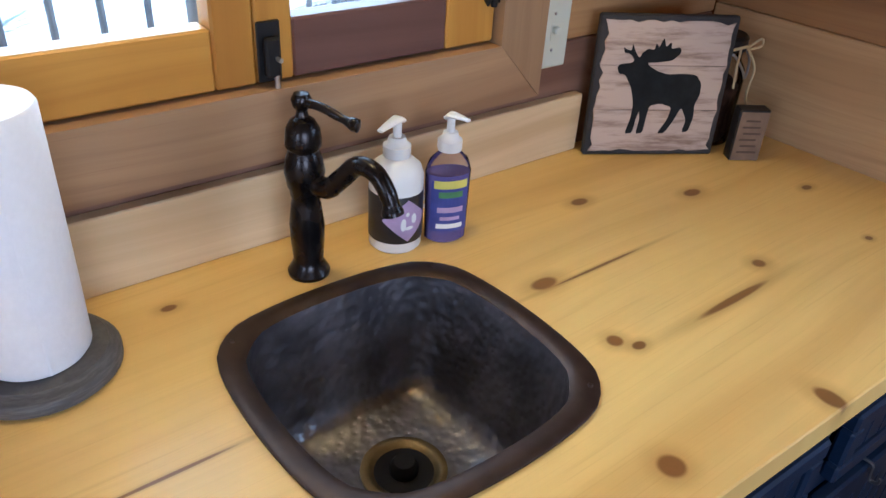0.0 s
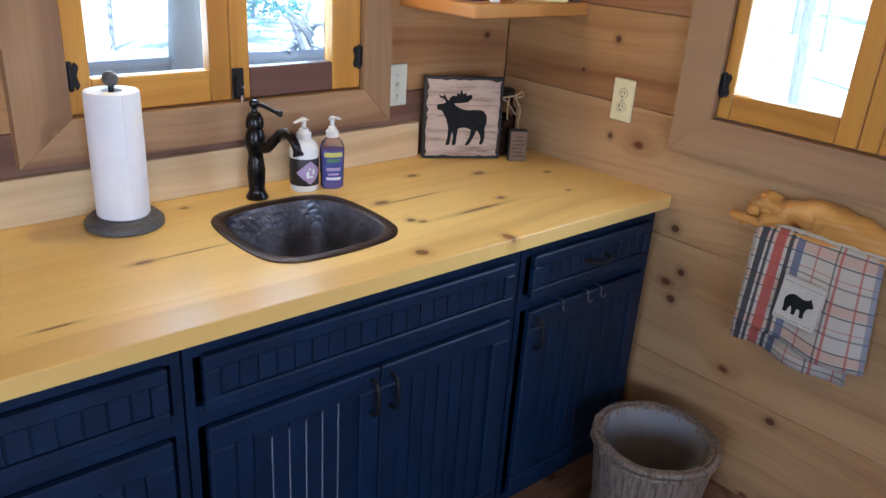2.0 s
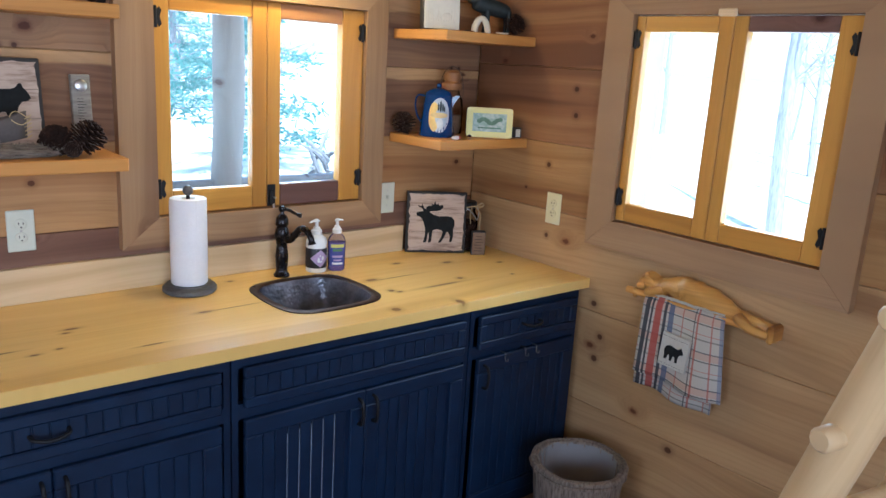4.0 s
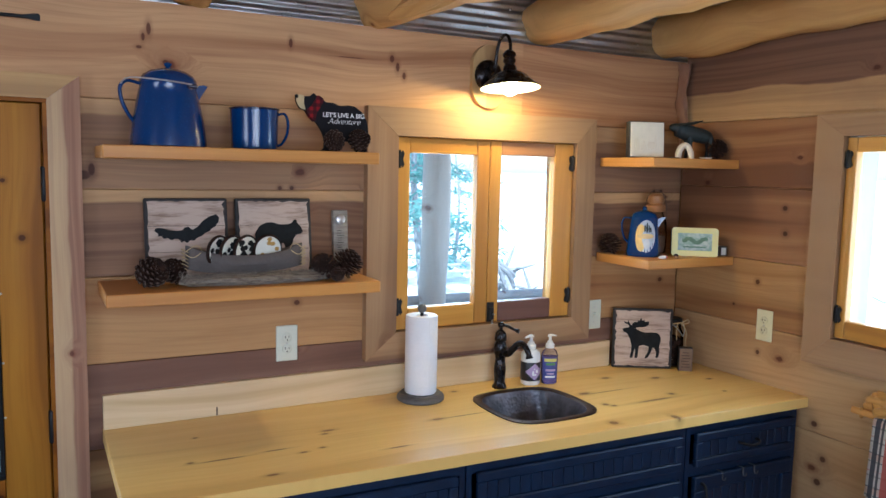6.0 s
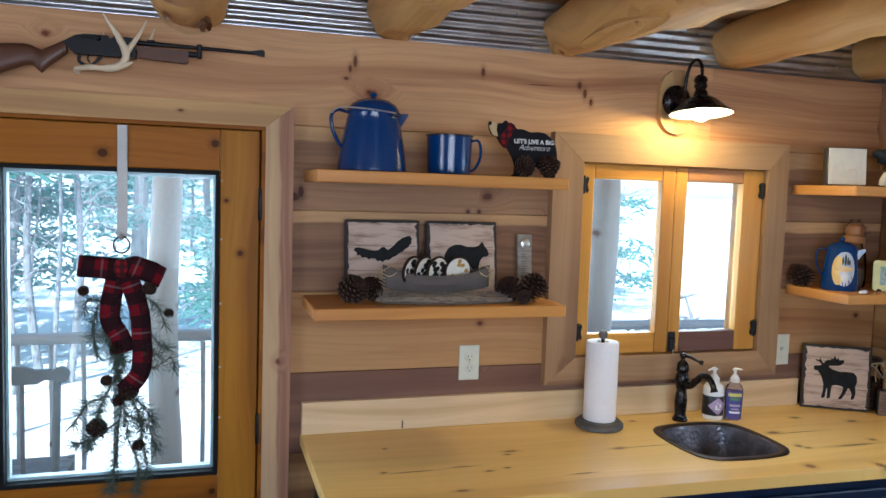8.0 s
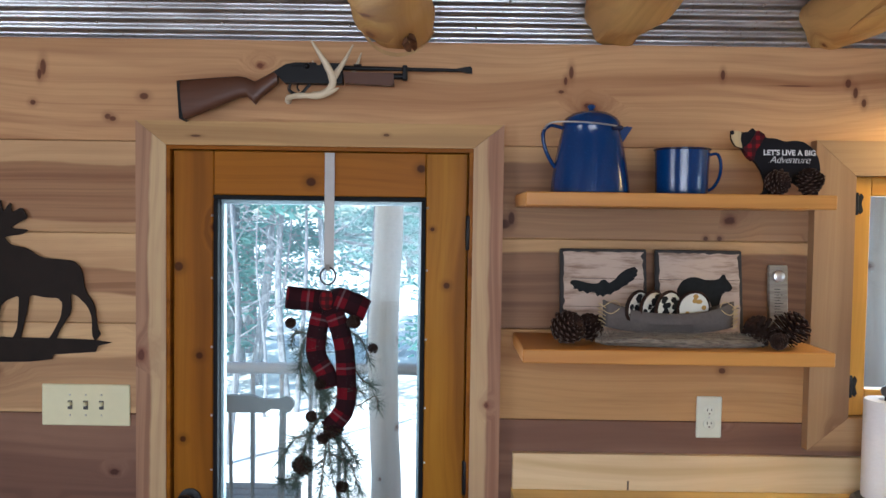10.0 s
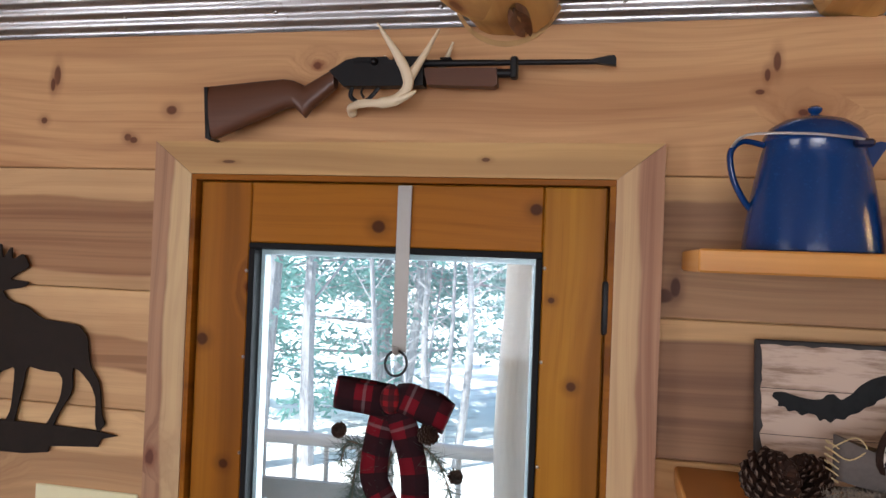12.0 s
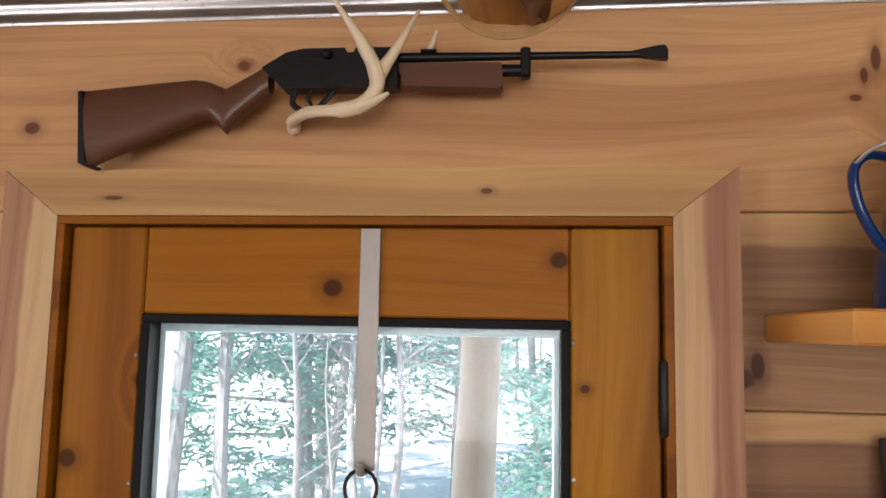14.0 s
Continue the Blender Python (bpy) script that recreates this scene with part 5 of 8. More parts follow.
# ---- sconce ----
sconce = thing("wall_sconce", "dark barn-style wall lamp, lit, over the window", "wall lamp", pose(1.330, 0, 2.062))
bm = bmesh.new()
out = [(0.012 + 0.076 * math.cos(a), 0.048 + 0.076 * math.sin(a)) for a in [math.pi * n / 18 for n in range(19)]] + [(0.012 - 0.076 * math.cos(a), -0.032 - 0.076 * math.sin(a)) for a in [math.pi * n / 18 for n in range(19)]]
slab(bm, out, -0.020, 0.0)
bmesh.ops.bevel(bm, geom=[e for e in bm.edges if len(e.link_faces) == 2 and e.calc_face_angle(0) > 1.0], offset=0.004, segments=2, affect="EDGES")
part("backboard", bm, TRIM_V, sconce, "rounded cedar mounting board")
part("canopy", made(lathe, [(0.056, 0), (0.058, 0.004), (0.056, 0.014), (0.044, 0.024), (0.010, 0.029)], segs=36, m=Matrix.Translation((0, -0.020, 0.010)) @ Matrix.Rotation(radians(90), 4, "X")), BRONZE, sconce, "", True)
arm = curve_pts([(0, -0.046, 0.012), (0, -0.070, 0.036), (0, -0.080, 0.082), (0, -0.098, 0.126), (0, -0.132, 0.142), (0, -0.162, 0.124), (0, -0.172, 0.080)], 6)
part("arm", made(tube, arm, 0.0060, 12), BRONZE, sconce, "", True)
TIP = Matrix.Translation((0.0, -0.176, -0.046)) @ Matrix.Rotation(radians(-6), 4, "X")
part("socket_cap", made(lathe, [(0.008, 0.134), (0.014, 0.130), (0.023, 0.120), (0.024, 0.112), (0.019, 0.108), (0.019, 0.102), (0.022, 0.099), (0.022, 0.090), (0.018, 0.086), (0.018, 0.079), (0.023, 0.075), (0.026, 0.060), (0.030, 0.052)], (0, 0, 0), 28, m=TIP), BRONZE, sconce, "fluted dark socket cap", True)
part("shade", made(lathe, [(0.024, 0.058), (0.042, 0.053), (0.058, 0.043), (0.072, 0.030), (0.092, 0.012), (0.104, 0.002), (0.107, -0.002)], (0, 0, 0), 44, caps=False, m=TIP), BRONZE, sconce, "dark flared metal shade", True)
part("shade_lining", made(lathe, [(0.022, 0.055), (0.040, 0.050), (0.056, 0.040), (0.070, 0.027), (0.090, 0.009), (0.1055, -0.0022)], (0, 0, 0), 44, caps=False, m=TIP), SHADE_IN, sconce, "white enamel lining", True)
bulb = part("bulb", made(lathe, [(0.013, 0.050), (0.014, 0.036), (0.024, 0.020), (0.029, 0.002), (0.027, -0.014), (0.016, -0.025), (0.001, -0.029)], (0, 0, 0), 24, m=TIP), BULB_GLOW, sconce, "glowing warm bulb", True)
bulb.visible_shadow = False

# ---- enamelware ----
def arc_handle(parent, pts, r, mat, name="handle", flat=0.55):
    return part(name, made(tube, curve_pts(pts, 6), r, 12, flat), mat, parent, "", True)


SHELF_A, SHELF_B, SHELF_C, SHELF_D = 1.772, 1.372, 1.787, 1.398
pot = thing("coffee_pot", "large cobalt blue enamel coffee pot with a bail", "coffee pot", pose(0.186, -0.155, SHELF_A) @ Matrix.Diagonal((1.18, 1.18, 1.02, 1)))
part("body", made(lathe, [(0.085, 0), (0.089, 0.003), (0.088, 0.02), (0.081, 0.08), (0.071, 0.140), (0.064, 0.172), (0.066, 0.176)], segs=44), ENAMEL, pot, "", True)
lid = part("lid", made(lathe, [(0.067, 0.176), (0.066, 0.184), (0.058, 0.198), (0.042, 0.210), (0.020, 0.217), (0.008, 0.219)], segs=44), ENAMEL, pot, "", True)
part("lid_knob", made(lathe, [(0.006, 0.217), (0.005, 0.222), (0.009, 0.226), (0.0098, 0.231), (0.006, 0.235), (0.001, 0.236)], segs=20), ENAMEL, lid, "", True)
part("spout", made(slab, ((0.060, 0.105), (0.072, 0.138), (0.091, 0.174), (0.080, 0.177), (0.062, 0.172)), -0.014, 0.014), ENAMEL, pot, "", True)
arc_handle(pot, [(-0.064, 0, 0.172), (-0.092, 0, 0.178), (-0.108, 0, 0.160), (-0.104, 0, 0.120), (-0.090, 0, 0.085), (-0.078, 0, 0.066)], 0.0085, ENAMEL)
part("bail", made(tube, curve_pts([(-0.108, -0.002, 0.166), (-0.092, -0.035, 0.182), (-0.03, -0.072, 0.178), (0.028, -0.072, 0.172), (0.050, -0.060, 0.170)], 5), 0.0022, 8), WIRE, pot, "pale wire bail", True)
part("bail_lug", made(box, 0.034, 0.058, -0.068, -0.052, 0.160, 0.172, 0.003), ENAMEL_RIM, pot)

mug = thing("enamel_mug", "cobalt blue enamel mug with a dark rim", "mug", pose(0.434, -0.150, SHELF_A) @ Matrix.Diagonal((1.20, 1.20, 1.02, 1)))
part("body", made(lathe, [(0.052, 0), (0.056, 0.003), (0.057, 0.010), (0.058, 0.060), (0.060, 0.118), (0.058, 0.118), (0.055, 0.06), (0.053, 0.010), (0.001, 0.008)], segs=40), ENAMEL, mug, "", True)
part("rim", made(lathe, [(0.0600, 0.116), (0.0625, 0.118), (0.0625, 0.121), (0.0590, 0.122), (0.058, 0.118)], segs=40, caps=False), ENAMEL_RIM, mug, "dark rolled rim", True)
arc_handle(mug, [(0.056, -0.014, 0.105), (0.072, -0.018, 0.108), (0.080, -0.020, 0.085), (0.078, -0.020, 0.050), (0.067, -0.016, 0.022), (0.055, -0.012, 0.012)], 0.007, ENAMEL)


# ---- animal outlines (x, z in a unit square) ----
BEAR = ((0.02, 0.62), (0.06, 0.74), (0.13, 0.84), (0.15, 0.93), (0.20, 0.92), (0.24, 0.84), (0.34, 0.80), (0.48, 0.80), (0.62, 0.86), (0.76, 0.86), (0.90, 0.76), (0.98, 0.58), (0.97, 0.40), (0.94, 0.22), (0.96, 0.03),
        (0.82, 0.02), (0.79, 0.20), (0.72, 0.36), (0.66, 0.20), (0.66, 0.02), (0.54, 0.02), (0.52, 0.30), (0.42, 0.34), (0.38, 0.18), (0.38, 0.02), (0.24, 0.02), (0.26, 0.24), (0.22, 0.44), (0.16, 0.54), (0.08, 0.55))
MOOSE = ((0.02, 0.58), (0.06, 0.63), (0.16, 0.66), (0.20, 0.71), (0.12, 0.80), (0.08, 0.92), (0.13, 0.89), (0.16, 0.98), (0.20, 0.88), (0.25, 1.0), (0.28, 0.89), (0.34, 1.0), (0.355, 0.90), (0.405, 0.98), (0.41, 0.90), (0.475, 0.94), (0.515, 0.867), (0.44, 0.825), (0.40, 0.795), (0.52, 0.785), (0.475, 0.752), (0.36, 0.735),
         (0.38, 0.70), (0.418, 0.674), (0.497, 0.662), (0.598, 0.593), (0.70, 0.585), (0.804, 0.574), (0.857, 0.514), (0.873, 0.371), (0.936, 0.274), (0.953, 0.11), (0.974, 0.07), (0.938, 0.02), (0.918, 0.06), (0.917, 0.19), (0.89, 0.262), (0.824, 0.333), (0.78, 0.348), (0.787, 0.221), (0.714, 0.10),
         (0.686, 0.03), (0.64, 0.03), (0.67, 0.08), (0.72, 0.186), (0.73, 0.28), (0.703, 0.317), (0.626, 0.317), (0.521, 0.338), (0.505, 0.233), (0.473, 0.09), (0.46, 0.03), (0.407, 0.03), (0.44, 0.10), (0.45, 0.233), (0.453, 0.331), (0.365, 0.293), (0.33, 0.25), (0.31, 0.03), (0.255, 0.03), (0.28, 0.20), (0.285, 0.33), (0.22, 0.44), (0.15, 0.53), (0.08, 0.51))
MOOSE_TALL = ((0.0, 0.70), (0.03, 0.735), (0.15, 0.745), (0.18, 0.775), (0.12, 0.835), (0.055, 0.845), (0.04, 0.90), (0.075, 0.875), (0.13, 0.865), (0.135, 0.935), (0.165, 0.87), (0.21, 0.81), (0.235, 0.80), (0.25, 0.845), (0.31, 0.885), (0.38, 0.875), (0.39, 0.945), (0.425, 0.895), (0.465, 1.0), (0.50, 0.90), (0.555, 0.955), (0.56, 0.885), (0.665, 0.905), (0.68, 0.85), (0.60, 0.775), (0.46, 0.755), (0.33, 0.75), (0.35, 0.72), (0.46, 0.665),
              (0.58, 0.635), (0.74, 0.645), (0.90, 0.635), (0.975, 0.55), (0.985, 0.43), (0.945, 0.325), (0.965, 0.19), (0.93, 0.045), (0.86, 0.035), (0.885, 0.17), (0.80, 0.305), (0.74, 0.165), (0.66, 0.03), (0.575, 0.02), (0.665, 0.17), (0.69, 0.30), (0.55, 0.34), (0.43, 0.315), (0.415, 0.175), (0.405, 0.03), (0.325, 0.02), (0.345, 0.17), (0.325, 0.27), (0.30, 0.17), (0.285, 0.03), (0.20, 0.02), (0.24, 0.18), (0.245, 0.33), (0.19, 0.50), (0.10, 0.63), (0.03, 0.64))
EAGLE = ((0.0, 0.44), (0.02, 0.53), (0.10, 0.55), (0.22, 0.47), (0.34, 0.43), (0.42, 0.45), (0.46, 0.55), (0.52, 0.57), (0.55, 0.50), (0.58, 0.46), (0.66, 0.58), (0.73, 0.76), (0.82, 0.90), (0.90, 0.97), (0.95, 1.0), (0.97, 0.94), (1.0, 0.88), (0.98, 0.80), (0.99, 0.72), (0.95, 0.66), (0.93, 0.56), (0.87, 0.50), (0.84, 0.40), (0.77, 0.35), (0.72, 0.24), (0.64, 0.18), (0.60, 0.08),
         (0.53, 0.10), (0.49, 0.0), (0.44, 0.08), (0.40, 0.02), (0.37, 0.14), (0.30, 0.16), (0.25, 0.10), (0.20, 0.20), (0.14, 0.16), (0.11, 0.26), (0.05, 0.25), (0.06, 0.34))


def outline(shape, x0, z0, w, h, flip=False):
    return [(x0 + (1 - px if flip else px) * w, z0 + pz * h) for px, pz in shape]


def plank_sign(name, label, m, shape, rect, w=0.246, h=0.250, flip=False):
    """A square board sign with charred edges, three planks and a black animal stencil."""
    s = thing(name, label, "sign", m, "animal board signs")
    part("backing", made(box, -w / 2, w / 2, 0.0, 0.016, 0, h, 0.003), SIGN_EDGE, s, "charred dark edge")
    rng = random.Random(hash(name) % 97 + len(label))
    for n in range(3):
        z0, z1 = 0.006 + n * (h - 0.012) / 3 + 0.0006, 0.006 + (n + 1) * (h - 0.012) / 3 - 0.0006
        x0, x1 = -w / 2 + 0.008, w / 2 - 0.008
        pts = []
        steps = 16
        ragged = lambda k: 0.002 + 0.011 * max(0.0, noise.noise(Vector((k * 2.3 + n * 7, len(label), m.translation.x * 9))))
        for k in range(steps + 1):
            pts.append((x0 + (x1 - x0) * k / steps, z0 + (ragged(k) if n == 0 else 0)))
        for k in range(1, 6):
            pts.append((x1 - ragged(k + 40) * 1.2, z0 + (z1 - z0) * k / 6))
        for k in range(steps, -1, -1):
            pts.append((x0 + (x1 - x0) * k / steps, z1 - (ragged(k + 20) if n == 2 else 0)))
        for k in range(5, 0, -1):
            pts.append((x0 + ragged(k + 60) * 1.2, z0 + (z1 - z0) * k / 6))
        part("plank", made(slab, pts, -0.0025, 0.0005), SIGN_WOOD, s)
    part("stencil", made(slab, outline(shape, *rect, flip), -0.0034, -0.0022, smooth_n=3), SIGN_BLACK, s, "black animal stencil")
    return s


plank_sign("moose_sign", "square board sign with a black moose, leaning in the corner", pose(2.062, -0.112, COUNTER_TOP + 0.001, -3, 0, -30.8), MOOSE_TALL, (-0.084, 0.038, 0.162, 0.176))
plank_sign("eagle_sign", "square board sign with a black eagle, propped on the shelf", pose(0.250, -0.075, SHELF_B + 0.001, -8, 0, 0), EAGLE, (-0.096, 0.112, 0.194, 0.088))
plank_sign("bear_sign", "square board sign with a black bear, propped on the shelf", pose(0.5215, -0.075, SHELF_B + 0.001, -8, 0, 0), BEAR, (-0.068, 0.062, 0.165, 0.128), flip=True)


def pine_cone(name, m, floor_z, r=0.034, h=0.062, label="dark open pine cone"):
    """An open cone of spiralled woody scales, let down until it rests at floor_z (none: left where it is)."""
    bm, tip = bmesh.new(), bmesh.new()
    lathe(bm, [(0.004, 0), (r * 0.30, h * 0.12), (r * 0.30, h * 0.55), (r * 0.12, h * 0.92), (0.001, h * 0.97)], segs=8)
    count = 86
    up = Vector((0, 0, 1))
    for n in range(count):
        t = n / count
        rr = r * (0.62 + 1.55 * t - 1.2 * t * t if t < 0.35 else 1.02 * math.cos((t - 0.35) / 0.65 * 1.32)) * (0.93 + 0.14 * ((n * 7) % 5) / 4)
        a = n * 2.399963
        z = h * (0.03 + 0.90 * t)
        d, side = Vector((math.cos(a), math.sin(a), 0)), Vector((-math.sin(a), math.cos(a), 0))
        lift = (-0.10 + 0.9 * t) * rr * 0.75
        base, end = d * rr * 0.18 + up * z, d * rr + up * (z + lift)
        w = 0.20 * rr + 0.0022
        th = up * 0.0018
        v = [bm.verts.new(p) for p in (base - side * w * 0.4, base + side * w * 0.4, end + side * w * 0.8, end + d * w * 0.45, end - side * w * 0.8, base - th * 1.5, end + side * w * 0.8 - th, end + d * w * 0.45 - th * 1.5, end - side * w * 0.8 - th)]
        for f in ((0, 1, 2, 3, 4), (5, 8, 7, 6), (2, 6, 7, 3), (3, 7, 8, 4), (1, 5, 6, 2), (0, 4, 8, 5)):
            bm.faces.new([v[k] for k in f])
        e = end + d * w * 0.18 + up * 0.0004
        tip.faces.new([tip.verts.new(p) for p in (e - side * w * 0.55, e + d * w * 0.30 - th * 0.5, e + side * w * 0.55, e - d * w * 0.12 + up * 0.0012)])
    if floor_z is not None:
        low = min((m @ v.co).z for v in bm.verts)
        m = Matrix.Translation((0, 0, floor_z - low)) @ m
    c = thing(name, label, "pine cone", m, "pine cones")
    part("scaly_body", bm, CONE, c)
    part("scale_frost", tip, CONE_TIP, c, "pale scale tips")
    return c


CONES = [
    (0.128, -0.205, SHELF_B, 62, 30, 1.22), (0.192, -0.165, SHELF_B, 50, -50, 1.05), (0.636, -0.195, SHELF_B, 66, 200, 1.15), (0.664, -0.252, SHELF_B, 75, -30, 0.62),
    (0.714, -0.215, SHELF_B, 40, 75, 1.28), (0.656, -0.240, SHELF_A, 100, 15, 0.88), (0.738, -0.238, SHELF_A, 35, -40, 0.95), (1.910, -0.060, SHELF_D, 6, 0, 1.25),
    (2.300, -0.235, SHELF_C, 40, 40, 1.12),
]
for cx, cy, cz, tilt, turn, size in CONES:
    pine_cone("pine_cone", pose(cx, cy, cz, tilt, 0, turn) @ Matrix.Diagonal((size, size, size, 1)) @ Matrix.Translation((0, 0, -0.03)), cz)

# bear cut-out with lettering
BEAR_CUT = ((0.0, 0.92), (0.04, 0.95), (0.11, 0.93), (0.20, 0.94), (0.24, 1.0), (0.28, 0.95), (0.37, 0.90), (0.40, 0.85), (0.50, 0.85), (0.60, 0.80), (0.72, 0.82), (0.82, 0.80), (0.92, 0.70), (0.98, 0.56), (1.0, 0.38), (0.97, 0.18), (0.97, 0.0),
            (0.83, 0.0), (0.78, 0.12), (0.70, 0.20), (0.62, 0.16), (0.58, 0.0), (0.30, 0.0), (0.37, 0.06), (0.38, 0.20), (0.34, 0.36), (0.27, 0.50), (0.19, 0.58), (0.12, 0.70), (0.05, 0.73), (0.01, 0.82))
bear = thing("bear_cutout", "black wooden bear cut-out with white lettering and a plaid scarf", "decoration", pose(0.670, -0.192, SHELF_A, -5))
part("silhouette", made(slab, outline(BEAR_CUT, -0.118, 0.0, 0.236, 0.180), -0.006, 0.006, smooth_n=3), CHALK, bear)


def lettering(parent, text, size, x, y, z, mat, shear=0.0, spacing=1.0, name="lettering", thin=0.0):
    cu = bpy.data.curves.new(name, "FONT")
    cu.body, cu.size, cu.align_x, cu.extrude, cu.shear, cu.space_character, cu.offset = text, size, "CENTER", 0.0004, shear, spacing, thin
    cu.materials.append(mat)
    ob = new(name, cu)
    ob.parent = parent
    ob.matrix_basis = pose(x, y, z, 90, 0, 0)
    return ob


lettering(bear, "LET'S LIVE A BIG", 0.0195, 0.036, -0.0066, 0.108, WHITE_P, thin=0.0004)
lettering(bear, "Adventure", 0.027, 0.036, -0.0066, 0.087, WHITE_P, 0.35, 0.92, thin=-0.0005)
part("muzzle", made(slab, outline(((-0.004, 0.92), (0.04, 0.955), (0.115, 0.935), (0.10, 0.82), (0.125, 0.695), (0.05, 0.72), (0.004, 0.82)), -0.118, 0.0, 0.236, 0.180), -0.0085, -0.0055, smooth_n=2), TWINE, bear, "tan painted muzzle")
part("nose", made(ball, (-0.116, -0.008, 0.166), 0.006, sy=0.5, segs=8), CHALK, bear)
part("scarf", made(slab, outline(((0.29, 0.965), (0.375, 0.90), (0.34, 0.78), (0.27, 0.66), (0.245, 0.50), (0.18, 0.575), (0.125, 0.69), (0.20, 0.77), (0.25, 0.87)), -0.118, 0.0, 0.236, 0.180), -0.011, 0.009, smooth_n=2), SCARF, bear, "red and black plaid scarf")

# felt canoe on fur
fur = thing("fur_runner", "strip of grey-brown fur laid along the shelf", "fur", pose(0.420, -0.200, SHELF_B))
bm = bmesh.new()
tube(bm, [(-0.215, 0.01, 0.011), (-0.19, 0, 0.013), (-0.10, 0.006, 0.014), (0.0, -0.004, 0.013), (0.10, 0.004, 0.014), (0.19, 0, 0.013), (0.225, 0.004, 0.009)], [0.016, 0.040, 0.052, 0.050, 0.052, 0.044, 0.018], 14, 0.34, 0.3, 5)
part("pelt", bm, FUR, fur, "", True)
bm = bmesh.new()
rng = random.Random(5)
for n in range(3200):
    px, a = rng.uniform(-0.22, 0.225), rng.uniform(-0.2, math.pi + 0.2)
    p = Vector((px, -0.048 * math.cos(a), 0.012 + 0.015 * math.sin(a)))
    d = Vector((rng.uniform(-0.6, 0.6), -math.cos(a), math.sin(a) * 0.7)).normalized() * rng.uniform(0.008, 0.018)
    s = Vector((0.0007, 0, 0))
    q = p + d
    q.z = max(0.0012, q.z)
    bm.faces.new([bm.verts.new(v) for v in (p - s, p + s, q)])
part("hairs", bm, FUR, fur)["kind"] = "stuff"
canoe = thing("felt_canoe", "grey felt toy canoe stitched with raffia", "decoration", pose(0.398, -0.180, SHELF_B + 0.025) @ Matrix.Diagonal((0.98, 1.0, 1.05, 1)))
bm = bmesh.new()
hull = []
for n in range(21):
    t = -1 + 2 * n / 20
    half = 0.034 * (1 - t * t) ** 0.6 + 0.002
    top_z = 0.058 + 0.030 * abs(t) ** 2.5
    low = 0.004 + 0.018 * abs(t) ** 3
    px = 0.182 * t * (1 - 0.02)
    hull.append([bm.verts.new(p) for p in ((px, -half, top_z), (px, -half * 0.9, (top_z + low) / 2), (px, 0, low), (px, half * 0.9, (top_z + low) / 2), (px, half, top_z))])
for a, b in zip(hull, hull[1:]):
    for k in range(4):
        bm.faces.new((a[k], b[k], b[k + 1], a[k + 1]))
hullob = part("hull", bm, FELT, canoe, "", True)
hullob.modifiers.new("thickness", "SOLIDIFY").thickness = 0.004
for s in (-1, 1):
    bm = bmesh.new()
    for n in range(6):
        z = 0.018 + n * 0.010
        tube(bm, curve_pts([(s * 0.172, -0.008, z), (s * 0.184, -0.012, z + 0.008), (s * 0.190, 0, z + 0.010), (s * 0.182, 0.010, z + 0.003)], 3), 0.0012, 6)
    tube(bm, curve_pts([(s * 0.182, -0.010, 0.070), (s * 0.150, -0.016, 0.088), (s * 0.135, -0.020, 0.072), (s * 0.160, -0.020, 0.055), (s * 0.185, -0.016, 0.066)], 4), 0.0012, 6)
    part("raffia_lacing", bm, TWINE, canoe, "loose raffia lacing")
for n, (px, turn) in enumerate(((-0.083, 38), (-0.044, 34), (-0.001, 30), (0.066, 10))):
    disc = thing("wood_slice_ornament", "round bark-edged slice ornament standing in the canoe", "ornament", pose(0.398, -0.180, SHELF_B + 0.025) @ pose(px, -0.004, 0.073, 0, 0, turn) @ Matrix.Rotation(radians(96), 4, "X"), "slice ornaments in the canoe")
    part("bark_rim", made(lathe, [(0.046, -0.005), (0.0485, 0.0), (0.046, 0.005), (0.042, 0.005), (0.042, -0.005), (0.046, -0.005)], segs=28, caps=False), CONE, disc, "dark bark rim", True)
    part("face", made(lathe, [(0.0425, -0.004), (0.0425, 0.004)], segs=28), CREAM_SIGN, disc, "pale face")
    bm = bmesh.new()
    r2 = random.Random(n)
    for q in range(16 if n != 3 else 6):
        a, rr = r2.uniform(0, 6.28), r2.uniform(0.006, 0.033)
        ball(bm, (rr * math.cos(a), rr * math.sin(a), 0.004), 0.0085 if n != 3 else 0.0070, sz=0.12, sx=1 + 0.5 * r2.random(), segs=6)
    part("painted_marks", bm, SIGN_BLACK if n != 3 else plain("ochre_paint", (0.42, 0.24, 0.05), 0.7), disc)["kind"] = "stuff"

therm = thing("wooden_thermometer", "weathered stick thermometer with round brass dials", "thermometer", pose(0.7465, -0.060, SHELF_B, -5))
part("stick", made(box, -0.027, 0.027, -0.008, 0.008, 0, 0.210, 0.003), THERM_GREY, therm)
for z in (0.178, 0.030):
    part("dial", made(lathe, [(0.017, 0), (0.017, 0.005), (0.014, 0.007), (0.001, 0.0072)], segs=24, m=Matrix.Translation((0, -0.008, z)) @ Matrix.Rotation(radians(90), 4, "X")), STEEL, therm, "small round dial", True)
bm = bmesh.new()
for n in range(12):
    box(bm, -0.012, 0.012 if n % 3 == 0 else 0.004, -0.0088, -0.0078, 0.052 + n * 0.008, 0.0535 + n * 0.008)
part("scale_marks", bm, SIGN_BLACK, therm)

